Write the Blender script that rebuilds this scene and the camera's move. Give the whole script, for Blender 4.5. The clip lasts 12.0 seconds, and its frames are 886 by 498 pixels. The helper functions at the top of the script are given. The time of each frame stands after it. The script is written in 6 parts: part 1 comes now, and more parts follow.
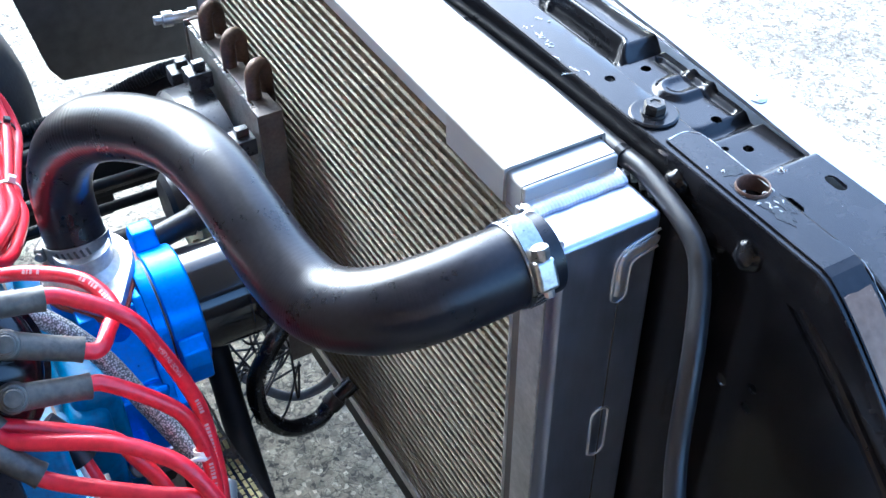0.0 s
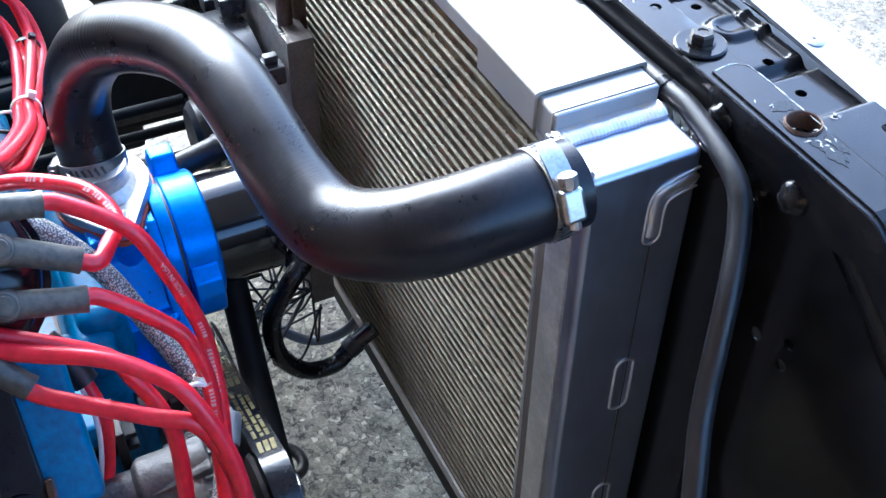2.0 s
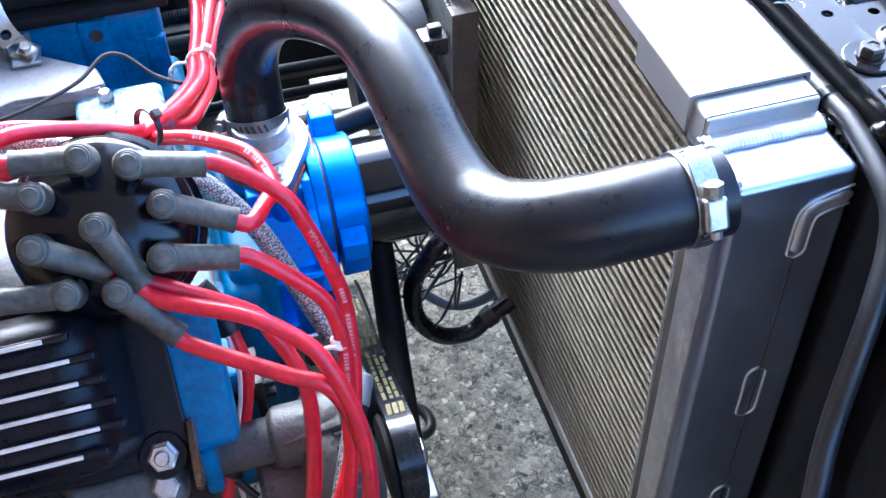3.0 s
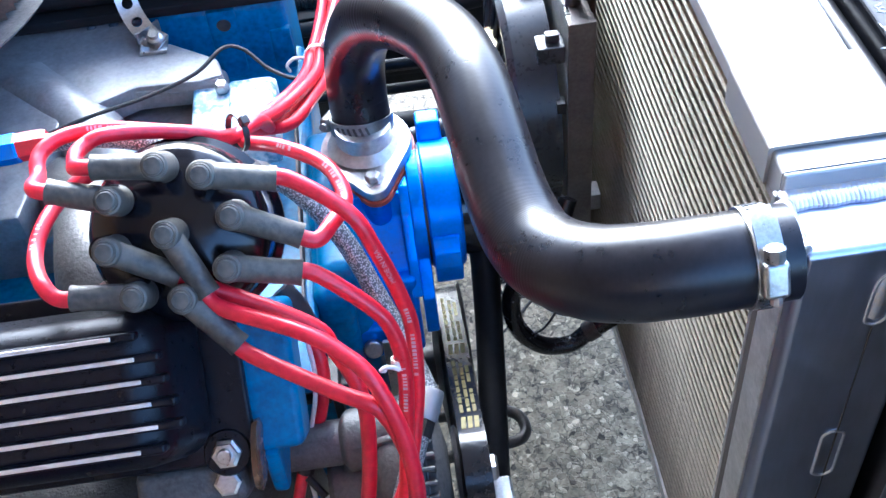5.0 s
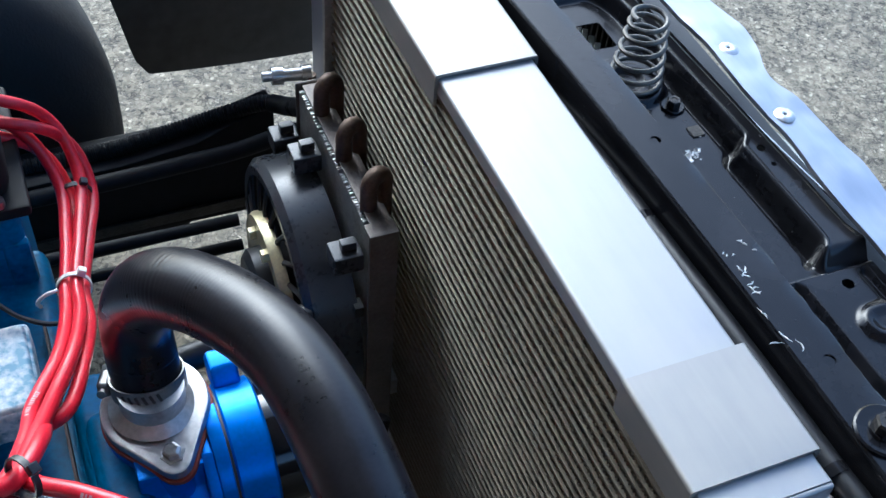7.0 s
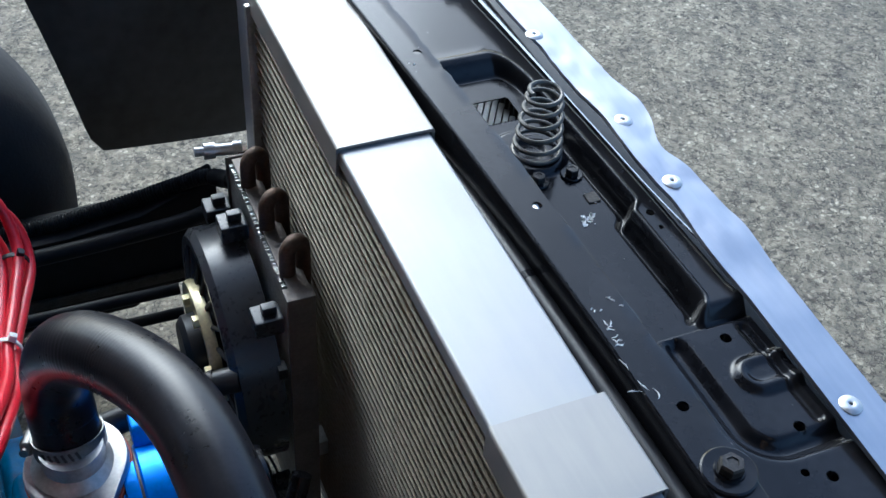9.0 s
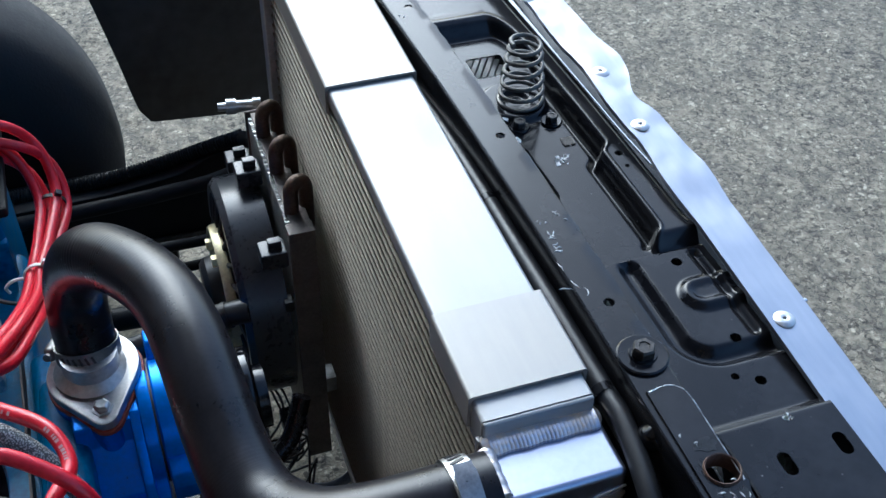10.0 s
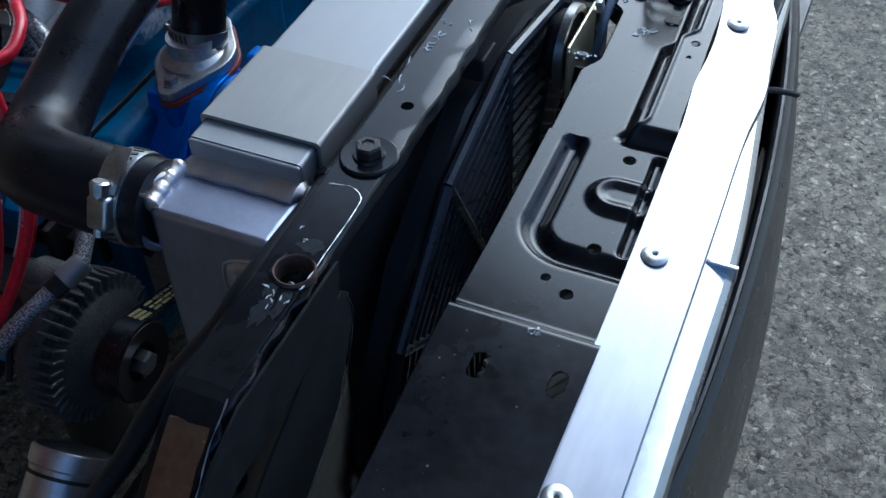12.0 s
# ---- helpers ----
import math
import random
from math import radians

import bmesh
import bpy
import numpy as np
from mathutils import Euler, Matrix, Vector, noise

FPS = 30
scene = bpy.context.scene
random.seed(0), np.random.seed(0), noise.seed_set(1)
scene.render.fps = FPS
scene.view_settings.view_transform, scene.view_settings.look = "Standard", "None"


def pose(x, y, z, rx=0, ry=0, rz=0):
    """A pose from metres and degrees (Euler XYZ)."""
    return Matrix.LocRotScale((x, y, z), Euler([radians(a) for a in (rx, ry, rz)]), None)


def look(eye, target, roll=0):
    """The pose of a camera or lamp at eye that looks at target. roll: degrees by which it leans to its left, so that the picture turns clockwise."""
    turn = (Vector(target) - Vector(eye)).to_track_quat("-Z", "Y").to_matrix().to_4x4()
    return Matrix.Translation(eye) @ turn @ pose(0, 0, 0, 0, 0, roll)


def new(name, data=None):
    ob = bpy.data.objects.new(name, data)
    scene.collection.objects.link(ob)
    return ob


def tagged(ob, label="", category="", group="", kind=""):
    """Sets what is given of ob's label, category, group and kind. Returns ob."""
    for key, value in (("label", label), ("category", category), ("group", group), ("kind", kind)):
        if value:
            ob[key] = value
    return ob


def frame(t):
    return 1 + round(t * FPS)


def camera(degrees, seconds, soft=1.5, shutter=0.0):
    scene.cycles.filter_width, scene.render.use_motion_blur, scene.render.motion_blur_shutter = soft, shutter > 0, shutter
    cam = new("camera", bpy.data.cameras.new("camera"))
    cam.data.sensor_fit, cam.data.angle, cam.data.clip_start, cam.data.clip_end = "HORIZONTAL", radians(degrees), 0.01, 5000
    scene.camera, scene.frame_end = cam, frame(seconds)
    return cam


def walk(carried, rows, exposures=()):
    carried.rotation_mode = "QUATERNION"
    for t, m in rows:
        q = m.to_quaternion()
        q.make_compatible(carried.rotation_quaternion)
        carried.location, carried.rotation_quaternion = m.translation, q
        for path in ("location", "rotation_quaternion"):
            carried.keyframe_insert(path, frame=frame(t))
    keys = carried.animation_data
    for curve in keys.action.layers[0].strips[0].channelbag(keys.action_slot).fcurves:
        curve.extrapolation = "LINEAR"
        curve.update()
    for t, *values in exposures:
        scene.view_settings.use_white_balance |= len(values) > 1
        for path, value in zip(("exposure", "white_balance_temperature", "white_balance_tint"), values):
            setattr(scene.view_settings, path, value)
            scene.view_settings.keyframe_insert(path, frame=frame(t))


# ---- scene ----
cam = camera(43.6, 12.0)
EXPOSURES = [(0, 3.03, 4840, 3), (0.6, 2.56, 4870, 3), (1.2, 2.12, 4890, 3), (1.6, 2.40, 4870, 4), (2.2, 3.05, 4880, 6), (3.7, 3.32, 4860, 8), (5.3, 3.24, 4860, 6), (5.9, 2.82, 4850, 4), (6.5, 2.08, 4870, 2), (7, 1.44, 4920, 2), (7.7, 1.31, 4930, 2), (9.3, 1.03, 4960, 1), (10, 1.0, 4910, 1), (10.6, 1.10, 4760, 1), (11, 0.84, 4640, 1), (11.5, 0.58, 4620, 1), (12, 0.33, 4600, 1)]
PATH = [
    (0, (-0.283, -0.429, 1.15), (0.446, 0.865, -0.189), -0.4),
    (0.5, (-0.274, -0.427, 1.158), (0.549, 0.851, -0.141), 0.9),
    (1, (-0.275, -0.429, 1.156), (0.577, 0.862, -0.111), 1.9),
    (1.5, (-0.286, -0.426, 1.12), (0.47, 0.876, -0.197), 1.3),
    (2, (-0.266, -0.424, 1.105), (0.38, 0.875, -0.272), 0.7),
    (2.5, (-0.259, -0.419, 1.114), (0.232, 0.907, -0.3), -0.9),
    (3, (-0.258, -0.422, 1.125), (0.114, 0.923, -0.308), -1.5),
    (3.5, (-0.258, -0.43, 1.122), (0.029, 0.923, -0.322), -2.3),
    (3.7, (-0.254, -0.438, 1.119), (0.001, 0.916, -0.33), -3.2),
    (5.3, (-0.183, -0.377, 1.15), (-0.141, 0.979, -0.32), -6.5),
    (5.5, (-0.199, -0.362, 1.156), (-0.05, 0.974, -0.325), -3.0),
    (6, (-0.2, -0.374, 1.176), (0.068, 0.982, -0.27), -2.5),
    (6.5, (-0.206, -0.294, 1.169), (0.268, 0.987, -0.292), 2.0),
    (7, (-0.233, -0.189, 1.195), (0.367, 1.027, -0.275), 5.7),
    (7.5, (-0.243, -0.192, 1.214), (0.389, 1.041, -0.229), 6.1),
    (7.7, (-0.243, -0.199, 1.217), (0.392, 1.045, -0.214), 5.9),
    (9.3, (-0.168, -0.262, 1.227), (0.462, 1.046, -0.148), 4.6),
    (9.5, (-0.157, -0.277, 1.227), (0.409, 1.054, -0.155), 4.6),
    (10, (-0.153, -0.368, 1.233), (0.353, 1.009, -0.126), 1.7),
    (10.5, (-0.081, -0.472, 1.212), (0.303, 0.979, -0.11), 1.9),
    (10.8, (0.06, -0.527, 1.183), (0.138, 1.002, -0.103), 2.1),
    (11, (0.122, -0.541, 1.172), (0.006, 0.985, -0.115), 0.3),
    (11.2, (0.175, -0.512, 1.142), (-0.076, 0.987, -0.157), -1.2),
    (11.5, (0.264, -0.451, 1.117), (-0.157, 0.955, -0.243), -4.1),
    (11.7, (0.294, -0.403, 1.114), (-0.212, 0.955, -0.264), -1.8),
    (12, (0.316, -0.382, 1.122), (-0.267, 0.899, -0.299), -2.0),
]
walk(cam, [(t, look(eye, target, roll)) for t, eye, target, roll in PATH], EXPOSURES)

# ---- light ----
world = bpy.data.worlds.new("sky")
scene.world = world
world.use_nodes = True
wn = world.node_tree
sky = wn.nodes.new("ShaderNodeTexSky")
sky.sky_type = "NISHITA"
sky.sun_disc = False
sky.sun_elevation, sky.sun_rotation = radians(34), radians(1)
sky.dust_density = 4.0
wn.links.new(sky.outputs[0], wn.nodes["Background"].inputs[0])
wn.nodes["Background"].inputs[1].default_value = 0.15
sun = new("sun", bpy.data.lights.new("sun", "SUN"))
sun.data.energy, sun.data.angle, sun.data.color = 0.68, radians(38.0), (1.0, 0.96, 0.9)
sun.matrix_world = look((0.02, 1.40, 0.96), (0, 0, 0))


# ---- materials ----
def material(name, colour, rough=0.5, metal=0.0, vary=0.15, scale=40.0, bump=0.1, coat=0.0, fine=6.0, second=None, amount=0.5, stretch=(1, 1, 1), spec=0.5):
    """A surface with a grain and broader stains: two noises at real-world size, in the colour, the gloss and the relief."""
    m = bpy.data.materials.new(name)
    m.use_nodes = True
    nt = m.node_tree
    n, l = nt.nodes, nt.links
    b = n["Principled BSDF"]
    tc = n.new("ShaderNodeTexCoord")
    mp = n.new("ShaderNodeMapping")
    mp.inputs["Scale"].default_value = stretch
    l.new(tc.outputs["Object"], mp.inputs[0])
    big = n.new("ShaderNodeTexNoise")
    big.inputs["Scale"].default_value, big.inputs["Detail"].default_value = scale, 4
    small = n.new("ShaderNodeTexNoise")
    small.inputs["Scale"].default_value, small.inputs["Detail"].default_value = scale * fine, 3
    l.new(tc.outputs["Object"], big.inputs[0])
    l.new(mp.outputs[0], small.inputs[0])
    mix = n.new("ShaderNodeMix")
    mix.data_type = "FLOAT"
    mix.inputs[0].default_value = 0.45
    l.new(big.outputs[0], mix.inputs[2])
    l.new(small.outputs[0], mix.inputs[3])
    ramp = n.new("ShaderNodeValToRGB")
    dark = [c * (1 - vary) for c in colour]
    light = second or [min(1, c * (1 + vary)) for c in colour]
    ramp.color_ramp.elements[0].position, ramp.color_ramp.elements[1].position = 0.5 - amount * 0.3, 0.5 + amount * 0.3
    ramp.color_ramp.elements[0].color, ramp.color_ramp.elements[1].color = (*dark, 1), (*light, 1)
    l.new(mix.outputs[0], ramp.inputs[0])
    l.new(ramp.outputs[0], b.inputs["Base Color"])
    rr = n.new("ShaderNodeMapRange")
    rr.inputs["From Min"].default_value, rr.inputs["From Max"].default_value = 0.3, 0.7
    rr.inputs["To Min"].default_value, rr.inputs["To Max"].default_value = max(0.02, rough * 0.8), min(1, rough * 1.25)
    l.new(mix.outputs[0], rr.inputs["Value"])
    l.new(rr.outputs[0], b.inputs["Roughness"])
    b.inputs["Metallic"].default_value = metal
    b.inputs["Coat Weight"].default_value = coat
    b.inputs["Coat Roughness"].default_value = 0.12
    b.inputs["Specular IOR Level"].default_value = spec
    if bump:
        bp = n.new("ShaderNodeBump")
        bp.inputs["Strength"].default_value, bp.inputs["Distance"].default_value = bump, 0.0012
        l.new(small.outputs[0], bp.inputs["Height"])
        l.new(bp.outputs[0], b.inputs["Normal"])
    return m


def concrete():
    """Worn concrete: pebbles of several greys set in a sandy face, with stains and dark oil spots."""
    m = material("concrete", (0.225, 0.19, 0.132), 0.85, 0.0, 0.5, 22, 0.4, fine=13, second=(0.385, 0.335, 0.24), amount=0.6)
    n, l = m.node_tree.nodes, m.node_tree.links
    b = n["Principled BSDF"]
    tc = [q for q in n if q.type == "TEX_COORD"][0]
    warp = n.new("ShaderNodeTexNoise")
    warp.inputs["Scale"].default_value = 60
    l.new(tc.outputs["Object"], warp.inputs[0])
    add = n.new("ShaderNodeVectorMath")
    add.operation = "MULTIPLY_ADD"
    add.inputs[1].default_value = (0.012, 0.012, 0.012)
    l.new(warp.outputs["Color"], add.inputs[0])
    l.new(tc.outputs["Object"], add.inputs[2])
    v = n.new("ShaderNodeTexVoronoi")
    v.inputs["Scale"].default_value = 170
    v.inputs["Randomness"].default_value = 1.0
    l.new(add.outputs[0], v.inputs["Vector"])
    e = n.new("ShaderNodeTexVoronoi")
    e.feature = "DISTANCE_TO_EDGE"
    e.inputs["Scale"].default_value = 170
    l.new(add.outputs[0], e.inputs["Vector"])
    tone = n.new("ShaderNodeValToRGB")
    tone.color_ramp.elements[0].position, tone.color_ramp.elements[1].position = 0.05, 0.95
    tone.color_ramp.elements[0].color, tone.color_ramp.elements[1].color = (0.04, 0.034, 0.026, 1), (0.56, 0.49, 0.36, 1)
    mid = tone.color_ramp.elements.new(0.22)
    mid.color = (0.18, 0.152, 0.108, 1)
    mid = tone.color_ramp.elements.new(0.8)
    mid.color = (0.32, 0.28, 0.205, 1)
    sep = n.new("ShaderNodeSeparateColor")
    l.new(v.outputs["Color"], sep.inputs[0])
    l.new(sep.outputs[0], tone.inputs[0])
    gap = n.new("ShaderNodeMapRange")
    gap.inputs["From Min"].default_value, gap.inputs["From Max"].default_value = 0.0, 0.07
    l.new(e.outputs["Distance"], gap.inputs["Value"])
    pick = n.new("ShaderNodeMapRange")
    pick.inputs["From Min"].default_value, pick.inputs["From Max"].default_value = 0.46, 0.54
    l.new(sep.outputs[1], pick.inputs["Value"])
    patch = n.new("ShaderNodeTexNoise")
    patch.inputs["Scale"].default_value, patch.inputs["Detail"].default_value = 3.2, 6
    l.new(tc.outputs["Object"], patch.inputs[0])
    thr = n.new("ShaderNodeMapRange")
    thr.inputs["From Min"].default_value, thr.inputs["From Max"].default_value = 0.42, 0.62
    l.new(patch.outputs[0], thr.inputs["Value"])
    mul = n.new("ShaderNodeMath")
    mul.operation = "MULTIPLY"
    some = n.new("ShaderNodeMath")
    some.operation = "MULTIPLY"
    l.new(gap.outputs[0], some.inputs[0])
    l.new(pick.outputs[0], some.inputs[1])
    l.new(some.outputs[0], mul.inputs[0])
    sub = n.new("ShaderNodeMapRange")
    sub.inputs["To Min"].default_value, sub.inputs["To Max"].default_value = 0.65, 0.95
    l.new(thr.outputs[0], sub.inputs["Value"])
    l.new(sub.outputs[0], mul.inputs[1])
    mixc = n.new("ShaderNodeMix")
    mixc.data_type = "RGBA"
    l.new(mul.outputs[0], mixc.inputs["Factor"])
    ramp = [q for q in n if q.type == "VALTORGB"][0]
    l.new(ramp.outputs[0], mixc.inputs["A"])
    l.new(tone.outputs[0], mixc.inputs["B"])
    dark = n.new("ShaderNodeTexNoise")
    dark.inputs["Scale"].default_value, dark.inputs["Detail"].default_value = 3.6, 8
    l.new(tc.outputs["Object"], dark.inputs[0])
    st = n.new("ShaderNodeMapRange")
    st.inputs["From Min"].default_value, st.inputs["From Max"].default_value = 0.36, 0.66
    st.inputs["To Min"].default_value, st.inputs["To Max"].default_value = 0.72, 1.10
    l.new(dark.outputs[0], st.inputs["Value"])
    out = n.new("ShaderNodeVectorMath")
    out.operation = "SCALE"
    # broken dark seams between the larger stones, and a mottle of a few centimetres
    seams = n.new("ShaderNodeTexVoronoi")
    seams.feature = "DISTANCE_TO_EDGE"
    seams.inputs["Scale"].default_value = 62
    bend = n.new("ShaderNodeVectorMath")
    bend.operation = "MULTIPLY_ADD"
    bend.inputs[1].default_value = (0.03, 0.03, 0.03)
    l.new(warp.outputs["Color"], bend.inputs[0])
    l.new(tc.outputs["Object"], bend.inputs[2])
    l.new(bend.outputs[0], seams.inputs["Vector"])
    breaks = n.new("ShaderNodeTexNoise")
    breaks.inputs["Scale"].default_value, breaks.inputs["Detail"].default_value = 38, 4
    l.new(tc.outputs["Object"], breaks.inputs[0])
    wide = n.new("ShaderNodeMapRange")
    wide.inputs["From Min"].default_value, wide.inputs["From Max"].default_value = 0.40, 0.68
    wide.inputs["To Min"].default_value, wide.inputs["To Max"].default_value = 0.004, 0.125
    l.new(breaks.outputs[0], wide.inputs["Value"])
    ratio = n.new("ShaderNodeMath")
    ratio.operation = "DIVIDE"
    l.new(seams.outputs["Distance"], ratio.inputs[0])
    l.new(wide.outputs[0], ratio.inputs[1])
    line = n.new("ShaderNodeMapRange")
    line.inputs["From Min"].default_value, line.inputs["From Max"].default_value = 0.3, 1.0
    line.inputs["To Min"].default_value, line.inputs["To Max"].default_value = 0.42, 1.0
    l.new(ratio.outputs[0], line.inputs["Value"])
    mottle = n.new("ShaderNodeTexNoise")
    mottle.inputs["Scale"].default_value, mottle.inputs["Detail"].default_value = 85, 5
    l.new(tc.outputs["Object"], mottle.inputs[0])
    mt = n.new("ShaderNodeMapRange")
    mt.inputs["From Min"].default_value, mt.inputs["From Max"].default_value = 0.34, 0.66
    mt.inputs["To Min"].default_value, mt.inputs["To Max"].default_value = 0.66, 1.40
    l.new(mottle.outputs[0], mt.inputs["Value"])
    both = n.new("ShaderNodeMath")
    both.operation = "MULTIPLY"
    l.new(line.outputs[0], both.inputs[0])
    l.new(mt.outputs[0], both.inputs[1])
    every = n.new("ShaderNodeMath")
    every.operation = "MULTIPLY"
    l.new(both.outputs[0], every.inputs[0])
    l.new(st.outputs[0], every.inputs[1])
    l.new(mixc.outputs["Result"], out.inputs[0])
    l.new(every.outputs[0], out.inputs["Scale"])
    l.new(out.outputs[0], b.inputs["Base Color"])
    bp = n.new("ShaderNodeBump")
    bp.inputs["Strength"].default_value, bp.inputs["Distance"].default_value = 0.6, 0.002
    l.new(mul.outputs[0], bp.inputs["Height"])
    l.new(bp.outputs[0], b.inputs["Normal"])
    return m


def dusty(m):
    """Sparse specks and soft smears of dust over a dark paint, dull where they lie."""
    n, l = m.node_tree.nodes, m.node_tree.links
    b = n["Principled BSDF"]
    tc = [q for q in n if q.type == "TEX_COORD"][0]
    speck = n.new("ShaderNodeTexVoronoi")
    speck.inputs["Scale"].default_value = 150
    l.new(tc.outputs["Object"], speck.inputs["Vector"])
    dot = n.new("ShaderNodeMapRange")
    dot.inputs["From Min"].default_value, dot.inputs["From Max"].default_value = 0.13, 0.05
    l.new(speck.outputs["Distance"], dot.inputs["Value"])
    sep = n.new("ShaderNodeSeparateColor")
    l.new(speck.outputs["Color"], sep.inputs[0])
    few = n.new("ShaderNodeMapRange")
    few.inputs["From Min"].default_value, few.inputs["From Max"].default_value = 0.84, 0.98
    l.new(sep.outputs[0], few.inputs["Value"])
    smear = n.new("ShaderNodeTexNoise")
    smear.inputs["Scale"].default_value, smear.inputs["Detail"].default_value = 14, 7
    l.new(tc.outputs["Object"], smear.inputs[0])
    film = n.new("ShaderNodeMapRange")
    film.inputs["From Min"].default_value, film.inputs["From Max"].default_value = 0.46, 0.75
    film.inputs["To Max"].default_value = 0.07
    l.new(smear.outputs[0], film.inputs["Value"])
    mul = n.new("ShaderNodeMath")
    mul.operation = "MULTIPLY"
    l.new(dot.outputs[0], mul.inputs[0])
    l.new(few.outputs[0], mul.inputs[1])
    top = n.new("ShaderNodeMath")
    top.operation = "MAXIMUM"
    l.new(mul.outputs[0], top.inputs[0])
    l.new(film.outputs[0], top.inputs[1])
    mix = n.new("ShaderNodeMix")
    mix.data_type = "RGBA"
    l.new(top.outputs[0], mix.inputs["Factor"])
    l.new([q for q in n if q.type == "VALTORGB"][0].outputs[0], mix.inputs["A"])
    mix.inputs["B"].default_value = (0.16, 0.155, 0.15, 1)
    l.new(mix.outputs["Result"], b.inputs["Base Color"])
    return m


ALU = material("mill_aluminium", (0.36, 0.365, 0.375), 0.50, 0.6, 0.08, 18, 0.05, stretch=(1, 0.1, 1), second=(0.39, 0.385, 0.375))
ALU_OLD = material("dull_aluminium", (0.62, 0.61, 0.6), 0.45, 1.0, 0.2, 50, 0.15)
POLISHED = material("polished_strip", (0.55, 0.55, 0.57), 0.23, 1.0, 0.05, 30, 0.03)
CAST = material("cast_aluminium", (0.27, 0.27, 0.275), 0.45, 0.45, 0.22, 45, 0.2)
FIN = material("core_fins", (0.35, 0.30, 0.23), 0.6, 0.3, 0.4, 120, 0.3)
TUBE = material("core_tubes", (0.25, 0.22, 0.172), 0.55, 0.5, 0.25, 90, 0.2)
BLACK = dusty(material("black_satin_paint", (0.008, 0.0082, 0.0105), 0.16, 0.0, 0.4, 25, 0.012, spec=0.29))
RUBBER = material("black_rubber", (0.008, 0.008, 0.010), 0.245, 0.0, 0.35, 60, 0.13, spec=0.42)
PLASTIC = material("black_plastic", (0.011, 0.011, 0.013), 0.45, 0.0, 0.3, 60, 0.1)
HOSE_RUBBER = material("hose_rubber", (0.0105, 0.010, 0.0130), 0.30, 0.0, 0.35, 34, 0.045, fine=9, spec=0.31)
BOOT = material("grey_boot_rubber", (0.020, 0.020, 0.024), 0.5, 0.0, 0.4, 42, 0.3, second=(0.12, 0.108, 0.088), amount=0.7)
RED = material("red_silicone", (0.62, 0.012, 0.03), 0.33, 0.0, 0.2, 40, 0.05)
BLUE = material("blue_anodised", (0.02, 0.19, 0.74), 0.34, 0.5, 0.15, 50, 0.08)
ENGINE = material("blue_engine_enamel", (0.012, 0.145, 0.32), 0.40, 0.0, 0.4, 30, 0.3, spec=0.3)
DULL_CLAMP = material("dull_clamp_steel", (0.24, 0.24, 0.24), 0.42, 0.9, 0.2, 90, 0.1)
STEEL = material("plain_steel", (0.5, 0.5, 0.5), 0.32, 1.0, 0.2, 90, 0.1)
ZINC = material("yellow_zinc", (0.62, 0.55, 0.34), 0.35, 0.6, 0.2, 60, 0.1)
BROWN = material("brown_tube", (0.11, 0.075, 0.055), 0.5, 0.5, 0.4, 70, 0.25)
ORANGE = material("orange_gasket", (0.30, 0.055, 0.03), 0.55, 0.0, 0.2, 60, 0.1)
TYRE = material("tyre_rubber", (0.021, 0.021, 0.023), 0.75, 0.0, 0.3, 40, 0.3)
CONCRETE = concrete()
PLASTER = material("unseen_ceiling_board", (0.52, 0.50, 0.50), 0.8, 0.0, 0.1, 3, 0.2)
EAVE = material("unseen_dark_board", (0.06, 0.052, 0.045), 0.7, 0.0, 0.3, 3, 0.2)
TIMBER = material("unseen_brown_wall", (0.60, 0.41, 0.26), 0.6, 0.0, 0.35, 3, 0.2, stretch=(1, 1, 0.1))
ALU_TANK = material("tank_aluminium", (0.43, 0.455, 0.57), 0.36, 1.0, 0.08, 45, 0.012, stretch=(1, 1, 0.15))
ALU_BRIGHT = material("brushed_edge", (0.78, 0.78, 0.8), 0.4, 1.0, 0.1, 120, 0.2)
WELD = material("weld_bead", (0.74, 0.74, 0.84), 0.36, 0.9, 0.12, 70, 0.1, second=(0.80, 0.66, 0.52), amount=0.5)
CAP = material("brushed_cap", (0.33, 0.32, 0.305), 0.50, 0.6, 0.10, 22, 0.05, stretch=(1, 0.1, 1), second=(0.37, 0.355, 0.33))
# grimy cast metal, made darker to carry the shade low in the bay
ALTER = material("shaded_grimy_cast", (0.115, 0.112, 0.110), 0.55, 0.5, 0.35, 60, 0.5)
WORN = material("worn_paint", (0.016, 0.018, 0.022), 0.3, 0.0, 0.5, 150, 0.1, spec=0.2)
# dark brown-grey with the shade of joints and holes in its colour
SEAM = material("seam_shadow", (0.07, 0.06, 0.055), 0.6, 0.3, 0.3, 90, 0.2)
PALE = material("pale_primer", (0.62, 0.62, 0.62), 0.6, 0.0, 0.3, 200, 0.1)
PALE_FIN = material("pale_fins", (0.62, 0.62, 0.6), 0.4, 0.9, 0.2, 90, 0.1)
SLOT = material("slot_dark", (0.06, 0.06, 0.06), 0.5, 0.5, 0.3, 90, 0.1)
RUST = material("rusty_steel", (0.10, 0.06, 0.045), 0.7, 0.2, 0.4, 90, 0.4)
BOLT = material("dark_bolt", (0.045, 0.042, 0.04), 0.42, 0.6, 0.4, 120, 0.3)
GRIME = material("grimy_metal", (0.05, 0.045, 0.04), 0.45, 0.4, 0.5, 90, 0.8)
LINE = material("matt_rubber", (0.014, 0.015, 0.018), 0.4, 0.0, 0.25, 60, 0.1)
